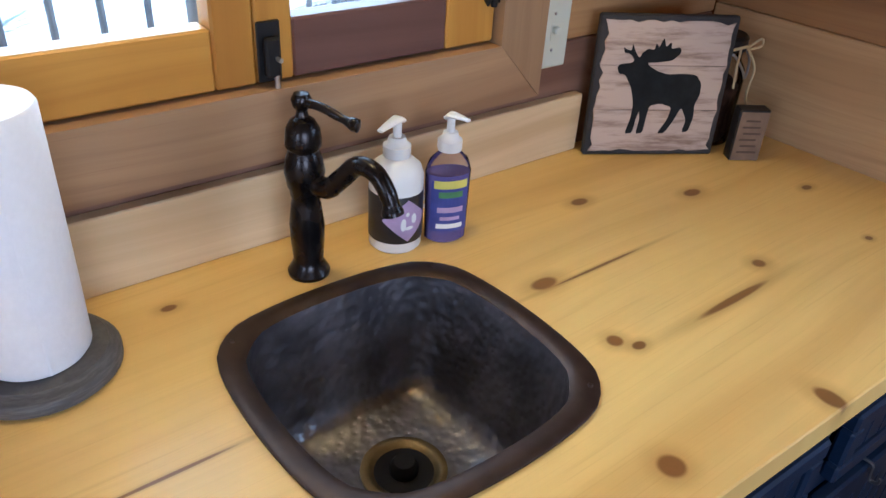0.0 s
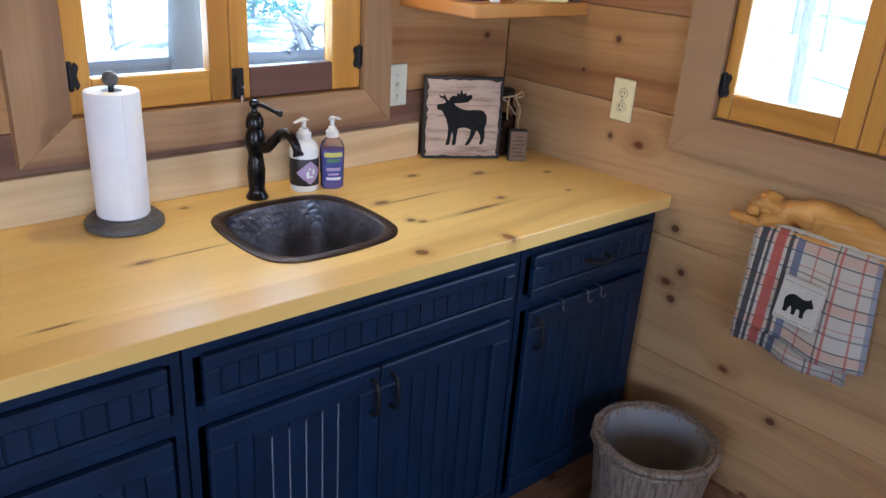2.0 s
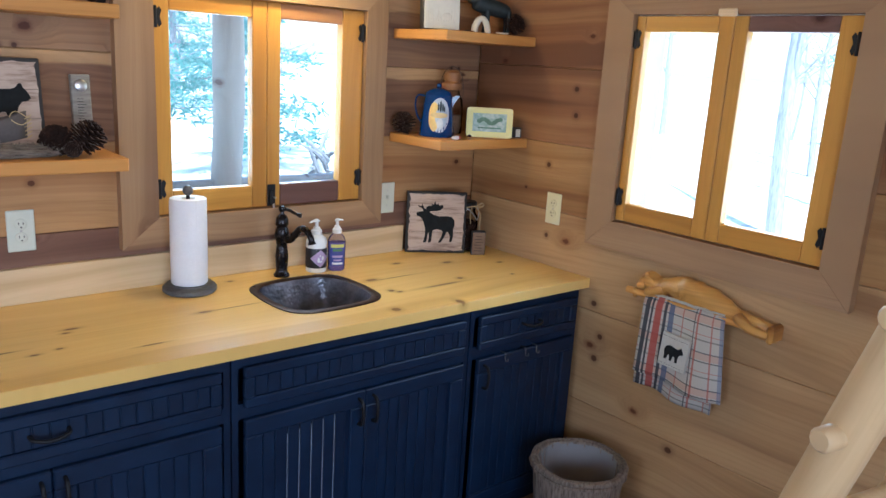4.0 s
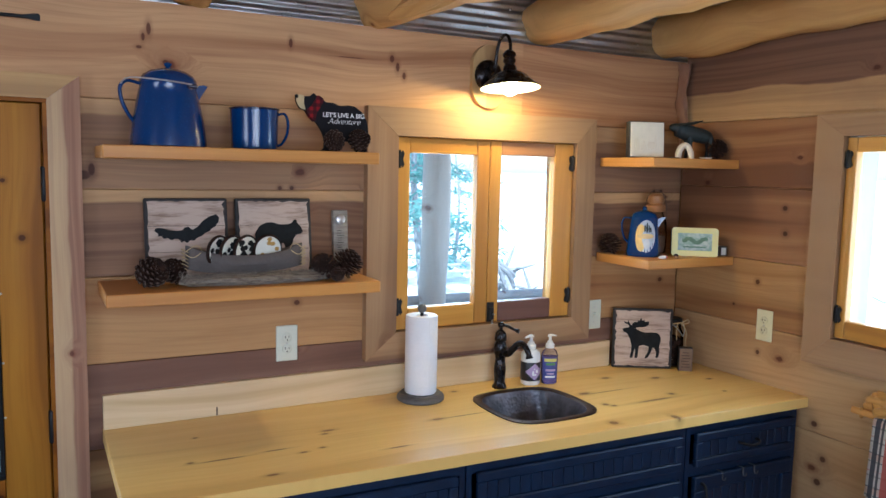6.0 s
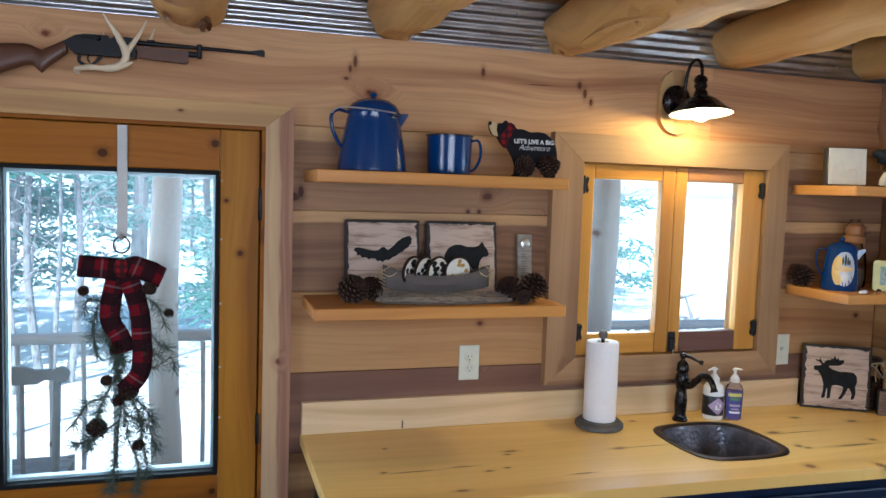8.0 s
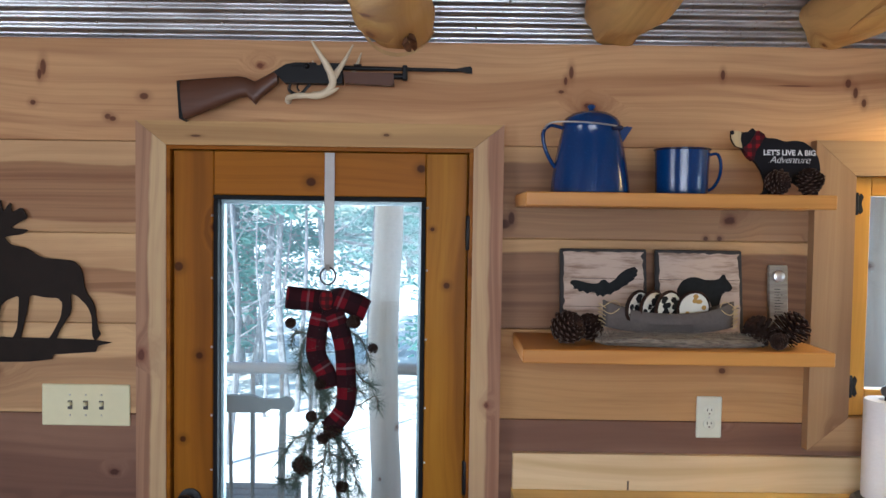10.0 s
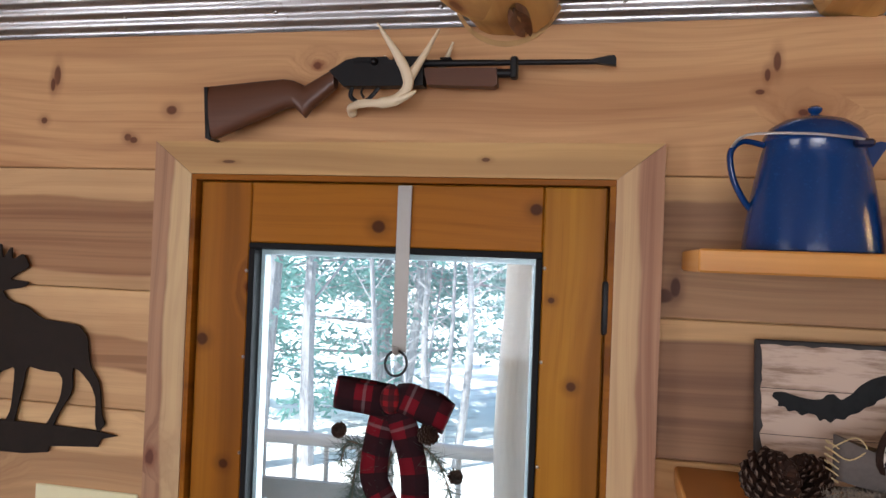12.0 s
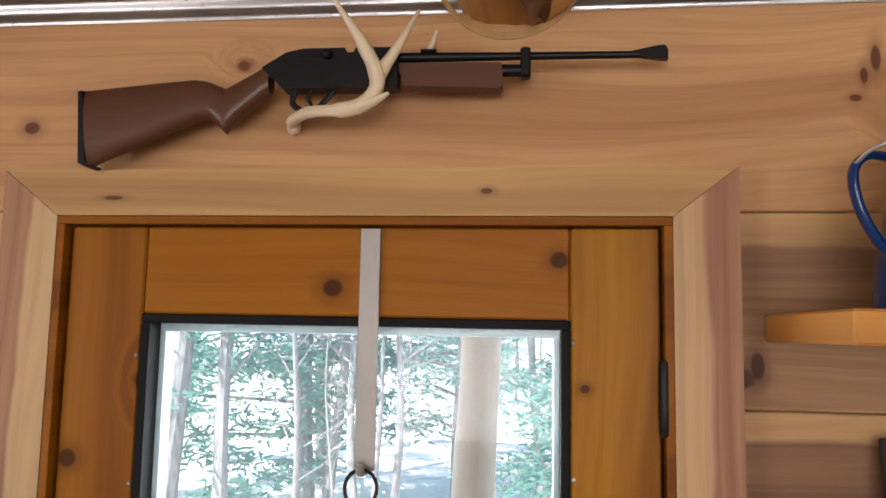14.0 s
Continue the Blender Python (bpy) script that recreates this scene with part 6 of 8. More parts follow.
# ---- corner shelf things ----
tile = thing("framed_tile", "cream relief tile in a dark shadow-box frame", "picture", pose(1.972, -0.175, SHELF_C, -4, 0, -16))
part("frame", made(box, -0.075, 0.075, -0.010, 0.022, 0, 0.142, 0.003), SHADOWBOX, tile)
part("face", made(box, -0.070, 0.072, -0.013, -0.009, 0.004, 0.139, 0.002), CREAM_SIGN, tile, "cream relief face")
bm = bmesh.new()
r3 = random.Random(9)
for n in range(12):
    px = -0.055 + 0.010 * n
    tube(bm, [(px, -0.0125, 0.030), (px + r3.uniform(-0.008, 0.008), -0.0132, 0.05 + r3.uniform(0, 0.045))], [0.0022, 0.0008], 6)
ball(bm, (0.02, -0.0125, 0.050), 0.022, sy=0.12, sz=0.6, segs=10)
part("relief", bm, CREAM, tile, "raised reeds and animal")
arch = thing("arch_figure", "small cream ceramic arch figure", "figurine", pose(2.130, -0.225, SHELF_C, 0, 0, -25))
part("figure", made(tube, curve_pts([(-0.026, 0, 0.0), (-0.024, 0, 0.026), (-0.010, 0, 0.050), (0.008, 0, 0.052), (0.022, 0, 0.030), (0.027, 0, 0.0)], 5), [0.013] * 10 + [0.0115] * 6 + [0.012] * 10, 12), CREAM, arch, "", True)
coins = thing("small_dish", "small pale dish on the shelf edge", "dish", pose(2.195, -0.275, SHELF_C))
part("dish", made(lathe, [(0.012, 0), (0.022, 0.003), (0.026, 0.008), (0.024, 0.008), (0.010, 0.003)], segs=24), CREAM, coins, "", True)
for n, px in enumerate((2.000, 2.026)):
    bit = thing("metal_token", "small dark metal token lying on the shelf", "token", pose(px, -0.290 + 0.004 * n, SHELF_C), "tokens on the shelf")
    part("token", made(lathe, [(0.011, 0), (0.012, 0.002), (0.010, 0.004)], segs=16), DARK_FIG, bit)
fig = thing("moose_figure", "dark patinated moose figure", "figurine", pose(2.205, -0.165, SHELF_C, 0, 0, -22) @ Matrix.Diagonal((1.12, 1.25, 1.12, 1)))
bm = bmesh.new()
tube(bm, curve_pts([(-0.070, 0, 0.115), (-0.045, 0, 0.112), (-0.020, 0, 0.100), (0.03, 0, 0.090), (0.075, 0, 0.080), (0.090, 0, 0.072)], 4), [0.008, 0.011, 0.014, 0.016, 0.018, 0.024, 0.028, 0.028, 0.028, 0.029, 0.029, 0.028, 0.027, 0.027, 0.026, 0.025, 0.022, 0.018, 0.012, 0.006, 0.004], 12)
for px, py in ((0.0, -0.014), (0.0, 0.014), (0.078, -0.014), (0.078, 0.014)):
    tube(bm, [(px, py, 0.080), (px + 0.004, py, 0.040), (px, py, 0.0)], [0.011, 0.006, 0.006], 8)
for s in (-1, 1):
    tube(bm, curve_pts([(-0.046, s * 0.008, 0.116), (-0.030, s * 0.026, 0.122), (-0.004, s * 0.044, 0.128), (0.026, s * 0.052, 0.136)], 4), [0.004] * 4 + [0.012] * 6 + [0.006] * 3, 8, 0.4)
part("figure", bm, MOSS, fig, "", True)

pot2 = thing("painted_coffee_pot", "small cobalt coffee pot painted with a bear scene", "coffee pot", pose(1.990, -0.165, SHELF_D, 0, 0, -36) @ Matrix.Diagonal((1.08, 1.08, 1.03, 1)))
part("body", made(lathe, [(0.060, 0), (0.062, 0.003), (0.058, 0.05), (0.052, 0.11), (0.048, 0.148), (0.049, 0.150)], segs=36), ENAMEL, pot2, "", True)
lid = part("lid", made(lathe, [(0.049, 0.150), (0.044, 0.162), (0.024, 0.174), (0.008, 0.178)], segs=36), ENAMEL, pot2, "", True)
part("lid_knob", made(ball, (0, 0, 0.184), 0.009, segs=12), ENAMEL, lid, "", True)
part("spout", made(slab, ((0.044, 0.095), (0.058, 0.125), (0.076, 0.152), (0.064, 0.152), (0.046, 0.145)), -0.011, 0.011), ENAMEL, pot2, "", True)
arc_handle(pot2, [(-0.046, 0, 0.145), (-0.072, 0, 0.145), (-0.080, 0, 0.115), (-0.072, 0, 0.075), (-0.056, 0, 0.050)], 0.0065, ENAMEL)
def decal(parent, cx, cz, w, h, r, mat, name, a0=0.0):
    """An oval decal wrapped on a round body."""
    bm = bmesh.new()
    rings = []
    mid = None
    for k in range(1, 5):
        ring = []
        for n in range(28):
            a = 2 * math.pi * n / 28
            px, pz = cx + w * k / 4 * math.cos(a), cz + h * k / 4 * math.sin(a)
            rr = r(pz)
            th = px / rr - math.pi / 2 + a0
            ring.append(bm.verts.new((rr * math.cos(th), rr * math.sin(th), pz)))
        rings.append(ring)
    bm.faces.new(rings[0])
    for lo, hi in zip(rings, rings[1:]):
        for n in range(28):
            bm.faces.new((lo[n], lo[(n + 1) % 28], hi[(n + 1) % 28], hi[n]))
    return part(name, bm, mat, parent, "", True)
body_r = lambda off: (lambda z: 0.0605 - 0.080 * z + off)
decal(pot2, 0.004, 0.080, 0.036, 0.062, body_r(0.0016), plain("painted_sky", (0.42, 0.46, 0.52), 0.3), "painted_scene")
decal(pot2, -0.016, 0.074, 0.020, 0.052, body_r(0.0022), plain("painted_gold", (0.62, 0.44, 0.14), 0.35, 0, 0.3), "painted_bank")
decal(pot2, 0.010, 0.074, 0.022, 0.036, body_r(0.0025), plain("painted_water", (0.36, 0.42, 0.48), 0.35, 0, 0.3), "painted_water")
decal(pot2, 0.002, 0.080, 0.032, 0.010, body_r(0.0028), plain("painted_golden_bear", (0.66, 0.48, 0.20), 0.35, 0, 0.3), "painted_bear")
for dx, dz, w, hh in ((-0.002, 0.110, 0.003, 0.014), (0.006, 0.112, 0.004, 0.020), (0.014, 0.108, 0.003, 0.015), (0.020, 0.104, 0.003, 0.010)):
    decal(pot2, dx, dz, w, hh, body_r(0.0031), MOSS, "painted_tree")
decal(pot2, 0.006, 0.050, 0.012, 0.018, body_r(0.0031), plain("painted_pale_wave", (0.55, 0.56, 0.55), 0.35, 0, 0.2), "painted_wave")

lantern = thing("cork_jar", "smoky glass jar with an amber wooden stopper and wire bail", "jar", pose(2.120, -0.090, SHELF_D))
part("glass", made(lathe, [(0.040, 0), (0.048, 0.005), (0.050, 0.08), (0.046, 0.13), (0.032, 0.160), (0.030, 0.175)], segs=32), JAR_GLASS, lantern, "", True)
part("stopper", made(lathe, [(0.034, 0.172), (0.040, 0.180), (0.040, 0.196), (0.028, 0.204), (0.034, 0.215), (0.032, 0.236), (0.018, 0.246), (0.001, 0.248)], segs=28), AMBER_WOOD, lantern, "turned amber stopper", True)
part("contents", made(lathe, [(0.038, 0.004), (0.045, 0.03), (0.044, 0.075), (0.002, 0.078)], segs=24), BURLAP, lantern)
part("bail", made(tube, curve_pts([(-0.055, 0, 0.10), (-0.062, 0, 0.17), (-0.045, 0, 0.235), (0.0, 0, 0.262), (0.045, 0, 0.235), (0.062, 0, 0.17), (0.055, 0, 0.10)], 4), 0.0014, 8), TWIG, lantern, "", True)

tin = thing("yellow_tin", "pale yellow rounded tin with a green pictured lid", "tin box", pose(2.190, -0.245, SHELF_D, -4, 0, -38))
bm = made(box, -0.088, 0.088, -0.004, 0.058, 0.0, 0.112, 0.010)
part("box", bm, TIN_DARK, tin, "dark tin sides")
bm = bmesh.new()
rr = [(sx * 0.078 + 0.012 * math.cos(a), 0.056 + sz * 0.046 + 0.012 * math.sin(a)) for sx, sz, a0 in ((1, 1, 0), (-1, 1, 90), (-1, -1, 180), (1, -1, 270)) for a in [radians(a0 + 18 * n) for n in range(6)]]
slab(bm, rr, -0.012, -0.003)
part("lid", bm, TIN_YELLOW, tin, "pale yellow lid")
part("lid_picture", made(box, -0.066, 0.066, -0.0132, -0.0118, 0.022, 0.092, 0.0006), TIN_GREEN, tin, "soft green printed picture")
bm = bmesh.new()
r4 = random.Random(4)
for n in range(9):
    ball(bm, (-0.04 + 0.010 * n, -0.0133, 0.062 + 0.008 * math.sin(n)), 0.011, sy=0.05, sz=0.7, segs=8)
box(bm, -0.045, 0.045, -0.0137, -0.0131, 0.034, 0.039)
part("printed_trees", bm, plain("dark_green_print", (0.10, 0.20, 0.12), 0.5, 0, 0.3), tin)
lure = thing("fishing_lure", "small red and white fishing lure", "fishing lure", pose(1.985, -0.285, SHELF_D + 0.007, 0, 0, 8))
part("body", made(tube, [(-0.028, 0, 0), (-0.018, 0, 0), (0.0, 0, 0), (0.010, 0, 0)], [0.002, 0.006, 0.0075, 0.007], 10), WHITE_P, lure, "", True)
part("head", made(tube, [(0.0105, 0, 0), (0.018, 0, 0), (0.026, 0, 0)], [0.0072, 0.0065, 0.002], 10), plain("red_paint", (0.50, 0.03, 0.025), 0.3), lure, "red head", True)
acorn = thing("acorn", "small brown acorn on the shelf", "acorn", pose(2.045, -0.292, SHELF_D))
part("nut", made(ball, (0, 0, 0.0085), 0.009, sz=0.95, segs=10), AMBER_WOOD, acorn, "", True)
part("cap", made(lathe, [(0.0095, 0.010), (0.0095, 0.013), (0.005, 0.018), (0.001, 0.019)], segs=12), CONE, acorn, "", True)
cube_box = thing("small_box", "small dark box with a pale printed side", "box", pose(2.312, -0.272, SHELF_D, 0, 0, -25))
part("box", made(box, -0.020, 0.020, -0.014, 0.014, 0, 0.040, 0.002), TIN_DARK, cube_box)
part("label", made(box, -0.004, 0.014, -0.0150, -0.0142, 0.004, 0.034), CREAM_SIGN, cube_box)

# ---- corner of the counter ----
jar = thing("mason_jar", "glass jar of dark trinkets tied with twine", "jar", pose(2.222, -0.112, COUNTER_TOP))
part("glass", made(lathe, [(0.044, 0), (0.050, 0.005), (0.051, 0.12), (0.048, 0.145), (0.038, 0.160), (0.038, 0.178)], segs=32), JAR_GLASS, jar, "", True)
part("contents", made(lathe, [(0.040, 0.004), (0.046, 0.03), (0.045, 0.11), (0.030, 0.125), (0.002, 0.128)], segs=20), CONE, jar, "dark trinkets inside", True)
part("lid", made(lathe, [(0.041, 0.178), (0.043, 0.182), (0.043, 0.200), (0.038, 0.205), (0.001, 0.206)], segs=32), IRON, jar, "dark metal lid", True)
part("clasp_wire", made(tube, curve_pts([(-0.046, -0.010, 0.165), (-0.030, -0.040, 0.180), (0.0, -0.050, 0.150), (0.020, -0.048, 0.130), (0.034, -0.040, 0.160), (0.044, -0.012, 0.185)], 4), 0.0022, 8), STEEL, jar, "bright wire clasp", True)
bm = made(tube, curve_pts([(0.044 * math.cos(a), 0.044 * math.sin(a), 0.186 + 0.003 * math.sin(3 * a)) for a in [2 * math.pi * n / 14 for n in range(15)]], 2), 0.003, 6)
tube(bm, curve_pts([(0.010, -0.044, 0.186), (0.030, -0.056, 0.150), (0.026, -0.056, 0.105), (0.032, -0.058, 0.075)], 4), 0.0022, 6)
tube(bm, curve_pts([(-0.010, -0.044, 0.186), (-0.026, -0.054, 0.155), (-0.022, -0.055, 0.120)], 4), 0.0022, 6)
tube(bm, curve_pts([(0.010, -0.046, 0.188), (0.040, -0.050, 0.200), (0.046, -0.050, 0.186), (0.012, -0.048, 0.184)], 4), 0.0022, 6)
part("twine", bm, TWINE, jar, "jute twine bow")
mb = thing("match_box", "small upright brown kraft box", "box", pose(2.206, -0.212, COUNTER_TOP, 0, 0, -34))
part("box", made(box, -0.028, 0.028, -0.014, 0.014, 0, 0.098, 0.002), LABEL_BLACK, mb)
part("label", made(box, -0.025, 0.026, -0.0152, -0.0142, 0.002, 0.094), BURLAP, mb, "brown kraft face")
bm = bmesh.new()
for n in range(6):
    box(bm, -0.018 + 0.004 * (n % 2), 0.018 - 0.003 * (n % 3), -0.0160, -0.0152, 0.016 + n * 0.012, 0.0195 + n * 0.012)
part("print_bars", bm, plain("faded_print", (0.10, 0.06, 0.04), 0.8), mb)

# ---- air rifle on antlers ----
gun = thing("air_rifle", "old rifle with a walnut stock resting on antlers over the door", "rifle", pose(0.004, -0.060, 0))
TOP_LINE = ((-0.956, 2.078), (-0.860, 2.086), (-0.790, 2.091), (-0.770, 2.088), (-0.744, 2.077), (-0.712, 2.094), (-0.680, 2.112))
LOW_LINE = ((-0.942, 1.965), (-0.860, 2.000), (-0.785, 2.031), (-0.764, 2.033), (-0.742, 2.012), (-0.728, 2.030), (-0.680, 2.070))


def along(line, t):
    """The point a share t along a line of points."""
    k = min(len(line) - 2, int(t * (len(line) - 1)))
    return Vector(line[k]).lerp(Vector(line[k + 1]), t * (len(line) - 1) - k)


bm = bmesh.new()
rings = []
for n in range(43):
    hi, lo = along(TOP_LINE, n / 42), along(LOW_LINE, n / 42)
    mid, half = (hi + lo) / 2, (hi - lo) / 2
    thick = 0.017 - 0.003 * n / 42
    ring = []
    for q in range(18):
        a = 2 * math.pi * q / 18
        u, v = math.sin(a), math.cos(a)
        u, v = math.copysign(abs(u) ** 0.75, u), math.copysign(abs(v) ** 0.8, v)
        ring.append(bm.verts.new((mid.x + half.x * v, thick * u, mid.y + half.y * v)))
    rings.append(ring)
for p, q in zip(rings, rings[1:]):
    for n in range(18):
        bm.faces.new((p[n], p[(n + 1) % 18], q[(n + 1) % 18], q[n]))
bm.faces.new(rings[0])
bm.faces.new(rings[-1])
part("stock", bm, GUNWOOD, gun, "walnut-brown stock", True)
part("butt_plate", made(slab, ((-0.959, 2.073), (-0.9525, 2.074), (-0.9425, 1.971), (-0.935, 1.9675), (-0.942, 1.964), (-0.952, 1.969)), -0.017, 0.017), GUNMETAL, gun, "black butt plate")
bm = made(slab, ((-0.690, 2.103), (-0.655, 2.124), (-0.630, 2.129), (-0.572, 2.129), (-0.568, 2.122), (-0.560, 2.122), (-0.556, 2.129), (-0.500, 2.128), (-0.497, 2.072), (-0.585, 2.072), (-0.660, 2.073)), -0.015, 0.015)
bmesh.ops.bevel(bm, geom=[e for e in bm.edges if len(e.link_faces) == 2 and e.calc_face_angle(0) > 0.9], offset=0.003, segments=1, affect="EDGES")
part("receiver", bm, GUNMETAL, gun, "matte black receiver")
part("bolt_slot", made(box, -0.640, -0.606, -0.0162, -0.0148, 2.116, 2.122, 0.0005), RUBBER, gun)
part("bolt_knob", made(ball, (-0.596, -0.018, 2.119), 0.008, segs=10), GUNMETAL, gun, "", True)
part("trigger_guard", made(tube, curve_pts([(-0.645, 0, 2.073), (-0.648, 0, 2.055), (-0.630, 0, 2.043), (-0.612, 0, 2.048), (-0.590, 0, 2.072)], 5), 0.0028, 8, 1.6), GUNMETAL, gun, "", True)
part("trigger", made(tube, curve_pts([(-0.622, 0, 2.073), (-0.626, 0, 2.062), (-0.620, 0, 2.052)], 4), 0.0025, 8), GUNMETAL, gun)
bm = made(slab, ((-0.497, 2.106), (-0.356, 2.104), (-0.354, 2.072), (-0.360, 2.068), (-0.490, 2.074)), -0.014, 0.014)
bmesh.ops.bevel(bm, geom=[e for e in bm.edges if len(e.link_faces) == 2 and e.calc_face_angle(0) > 0.9], offset=0.004, segments=1, affect="EDGES")
part("forearm", bm, GUNWOOD, gun, "walnut-brown pump forearm")
part("barrel", made(tube, [(-0.500, 0, 2.118), (-0.325, 0, 2.1165), (-0.145, 0, 2.115)], [0.0070, 0.0055, 0.0048], 16), GUNMETAL, gun, "", True)
part("pump_tube", made(tube, [(-0.500, 0, 2.098), (-0.318, 0, 2.096)], 0.0085, 16), GUNMETAL, gun, "", True)
part("barrel_band", made(box, -0.331, -0.317, -0.010, 0.010, 2.085, 2.127, 0.003), GUNMETAL, gun)
part("front_sight", made(slab, ((-0.186, 2.118), (-0.152, 2.125), (-0.140, 2.126), (-0.136, 2.120), (-0.136, 2.107), (-0.148, 2.108), (-0.166, 2.111)), -0.006, 0.006), GUNMETAL, gun)
part("rear_sight", made(box, -0.468, -0.446, -0.006, 0.006, 2.124, 2.128, 0.001), GUNMETAL, gun)

antlers = thing("antler_rack", "pale deer antler hooked to the wall as a rifle rest", "antler", pose(0, 0, 0))
main = curve_pts([(-0.655, -0.012, 2.034), (-0.650, -0.040, 2.036), (-0.610, -0.082, 2.036), (-0.560, -0.092, 2.036), (-0.528, -0.090, 2.050), (-0.518, -0.092, 2.080), (-0.534, -0.106, 2.118), (-0.556, -0.116, 2.152), (-0.574, -0.122, 2.180)], 5)
nm = len(main)
part("main_beam", made(tube, main, [0.0078 if n < 14 else 0.0105 if n < 28 else max(0.002, 0.0105 * (1 - (n - 28) / (nm - 27))) for n in range(nm)], 12, 1.0, 0.15, 3), ANTLER, antlers, "", True)
tine = curve_pts([(-0.522, -0.086, 2.078), (-0.505, -0.088, 2.102), (-0.484, -0.088, 2.136), (-0.464, -0.080, 2.178)], 5)
part("tine", made(tube, tine, [max(0.002, 0.012 * (1 - 0.9 * n / len(tine))) for n in range(len(tine))], 12), ANTLER, antlers, "", True)
tine = curve_pts([(-0.545, -0.088, 2.040), (-0.520, -0.096, 2.046), (-0.500, -0.098, 2.056)], 5)
part("tine", made(tube, tine, [max(0.002, 0.011 * (1 - 0.9 * n / len(tine))) for n in range(len(tine))], 10), ANTLER, antlers, "", True)
tine = curve_pts([(-0.476, -0.012, 2.088), (-0.470, -0.030, 2.108), (-0.455, -0.034, 2.140), (-0.446, -0.034, 2.166)], 5)
part("tine", made(tube, tine, [max(0.002, 0.010 * (1 - 0.9 * n / len(tine))) for n in range(len(tine))], 10), ANTLER, antlers, "", True)
tine = curve_pts([(-0.570, -0.015, 2.110), (-0.578, -0.030, 2.128), (-0.584, -0.036, 2.142)], 5)
part("tine", made(tube, tine, [max(0.002, 0.007 * (1 - 0.9 * n / len(tine))) for n in range(len(tine))], 8), ANTLER, antlers, "", True)

part("burr", made(ball, (-0.655, -0.016, 2.034), 0.013, sx=0.8, segs=10), ANTLER, antlers, "knobbly burr at the antler base", True)

# ---- moose silhouette on the wall ----
ms = thing("moose_wall_art", "dark brown cut-steel moose silhouette on the plank wall", "wall decoration", pose(0, -0.012, 0))
bm = made(slab, outline(MOOSE, -1.640, 1.322, 0.455, 0.420), -0.002, 0.002, smooth_n=3)
part("moose", bm, RUST, ms)
part("ground_strip", made(slab, ((-1.690, 1.338), (-1.60, 1.342), (-1.46, 1.338), (-1.33, 1.337), (-1.22, 1.334), (-1.165, 1.327), (-1.205, 1.317), (-1.213, 1.299), (-1.335, 1.290), (-1.340, 1.276), (-1.40, 1.268), (-1.50, 1.266), (-1.60, 1.280), (-1.68, 1.300)), -0.0021, 0.0021), RUST, ms)
part("standoff", made(tube, [(-1.42, 0.0, 1.45), (-1.42, 0.012, 1.45)], 0.006, 8), RUST, ms)

# ---- door hanger and winter swag ----
hanger = thing("wreath_hanger", "satin metal over-door hanger with a ring", "wreath hanger", pose(-0.534, -0.0245, 0))
part("strap", made(box, -0.0145, 0.0145, -0.0025, 0.0, 1.552, 1.884, 0.001), STRAP, hanger)
part("hook", made(tube, curve_pts([(0, -0.002, 1.556), (0, -0.012, 1.548), (0, -0.026, 1.552), (0, -0.030, 1.566)], 4), 0.006, 8, 0.5), STRAP, hanger, "", True)
ring = [(0.022 * math.cos(a), -0.020 + 0.004 * math.sin(a), 1.532 + 0.024 * math.sin(a)) for a in [2 * math.pi * n / 24 for n in range(25)]]
part("ring", made(tube, ring, 0.0028, 8), IRON, hanger, "dark wire ring", True)


def ribbon(bm, pts, width, normal=(0, -1, 0), ripple=0.0, across=None):
    """A ribbon with edges, laid along points, with its length and width as texture coordinates."""
    uv = bm.loops.layers.uv.verify()
    pts = curve_pts(pts, 6)
    rows, run = [], 0.0
    for n, p in enumerate(pts):
        d = (pts[min(n + 1, len(pts) - 1)] - pts[max(0, n - 1)]).normalized()
        nn = Vector(normal)
        side = d.cross(nn)
        side = Vector(across).normalized() if across else side.normalized()
        if n:
            run += (p - pts[n - 1]).length
        row = []
        for k in range(5):
            f = k / 4 - 0.5
            row.append((bm.verts.new(p + side * width * f + nn * (ripple * math.sin(run * 60 + k * 1.3) + 0.006 * (1 - 4 * f * f))), (k / 4 * width, run)))
        rows.append(row)
    for a, b in zip(rows, rows[1:]):
        for k in range(4):
            f = bm.faces.new((a[k][0], a[k + 1][0], b[k + 1][0], b[k][0]))
            for loop, q in zip(f.loops, (a[k][1], a[k + 1][1], b[k + 1][1], b[k][1])):
                loop[uv].uv = q


swag = thing("winter_swag", "hanging pine swag with a red and black plaid bow", "door swag", pose(-0.534, -0.050, 1.462))
def bow_piece(name, pts, width, normal=(0, -1, 0), ripple=0.002, across=None):
    bm = bmesh.new()
    ribbon(bm, pts, width, normal, ripple, across)
    me = bpy.data.meshes.new(name)
    bm.to_mesh(me)
    bm.free()
    me.materials.append(BOW)
    for p in me.polygons:
        p.use_smooth = True
    ob = new(name, me)
    ob.parent = swag
    ob.modifiers.new("thickness", "SOLIDIFY").thickness = 0.0012
    return ob
bow_piece("bow_loop", [(0, -0.014, -0.002), (-0.045, -0.032, 0.004), (-0.092, -0.034, 0.008), (-0.114, -0.018, 0.010), (-0.106, 0.002, 0.010), (-0.060, 0.008, 0.004), (0, 0.0, 0.0)], 0.060, across=(0.10, 0.0, 1.0))
bow_piece("bow_loop", [(0, -0.014, 0.004), (0.034, -0.036, 0.012), (0.078, -0.042, -0.004), (0.112, -0.028, -0.022), (0.110, -0.004, -0.026), (0.070, 0.006, -0.006), (0, 0.0, 0.0)], 0.064, across=(-0.42, 0.10, -1.0))
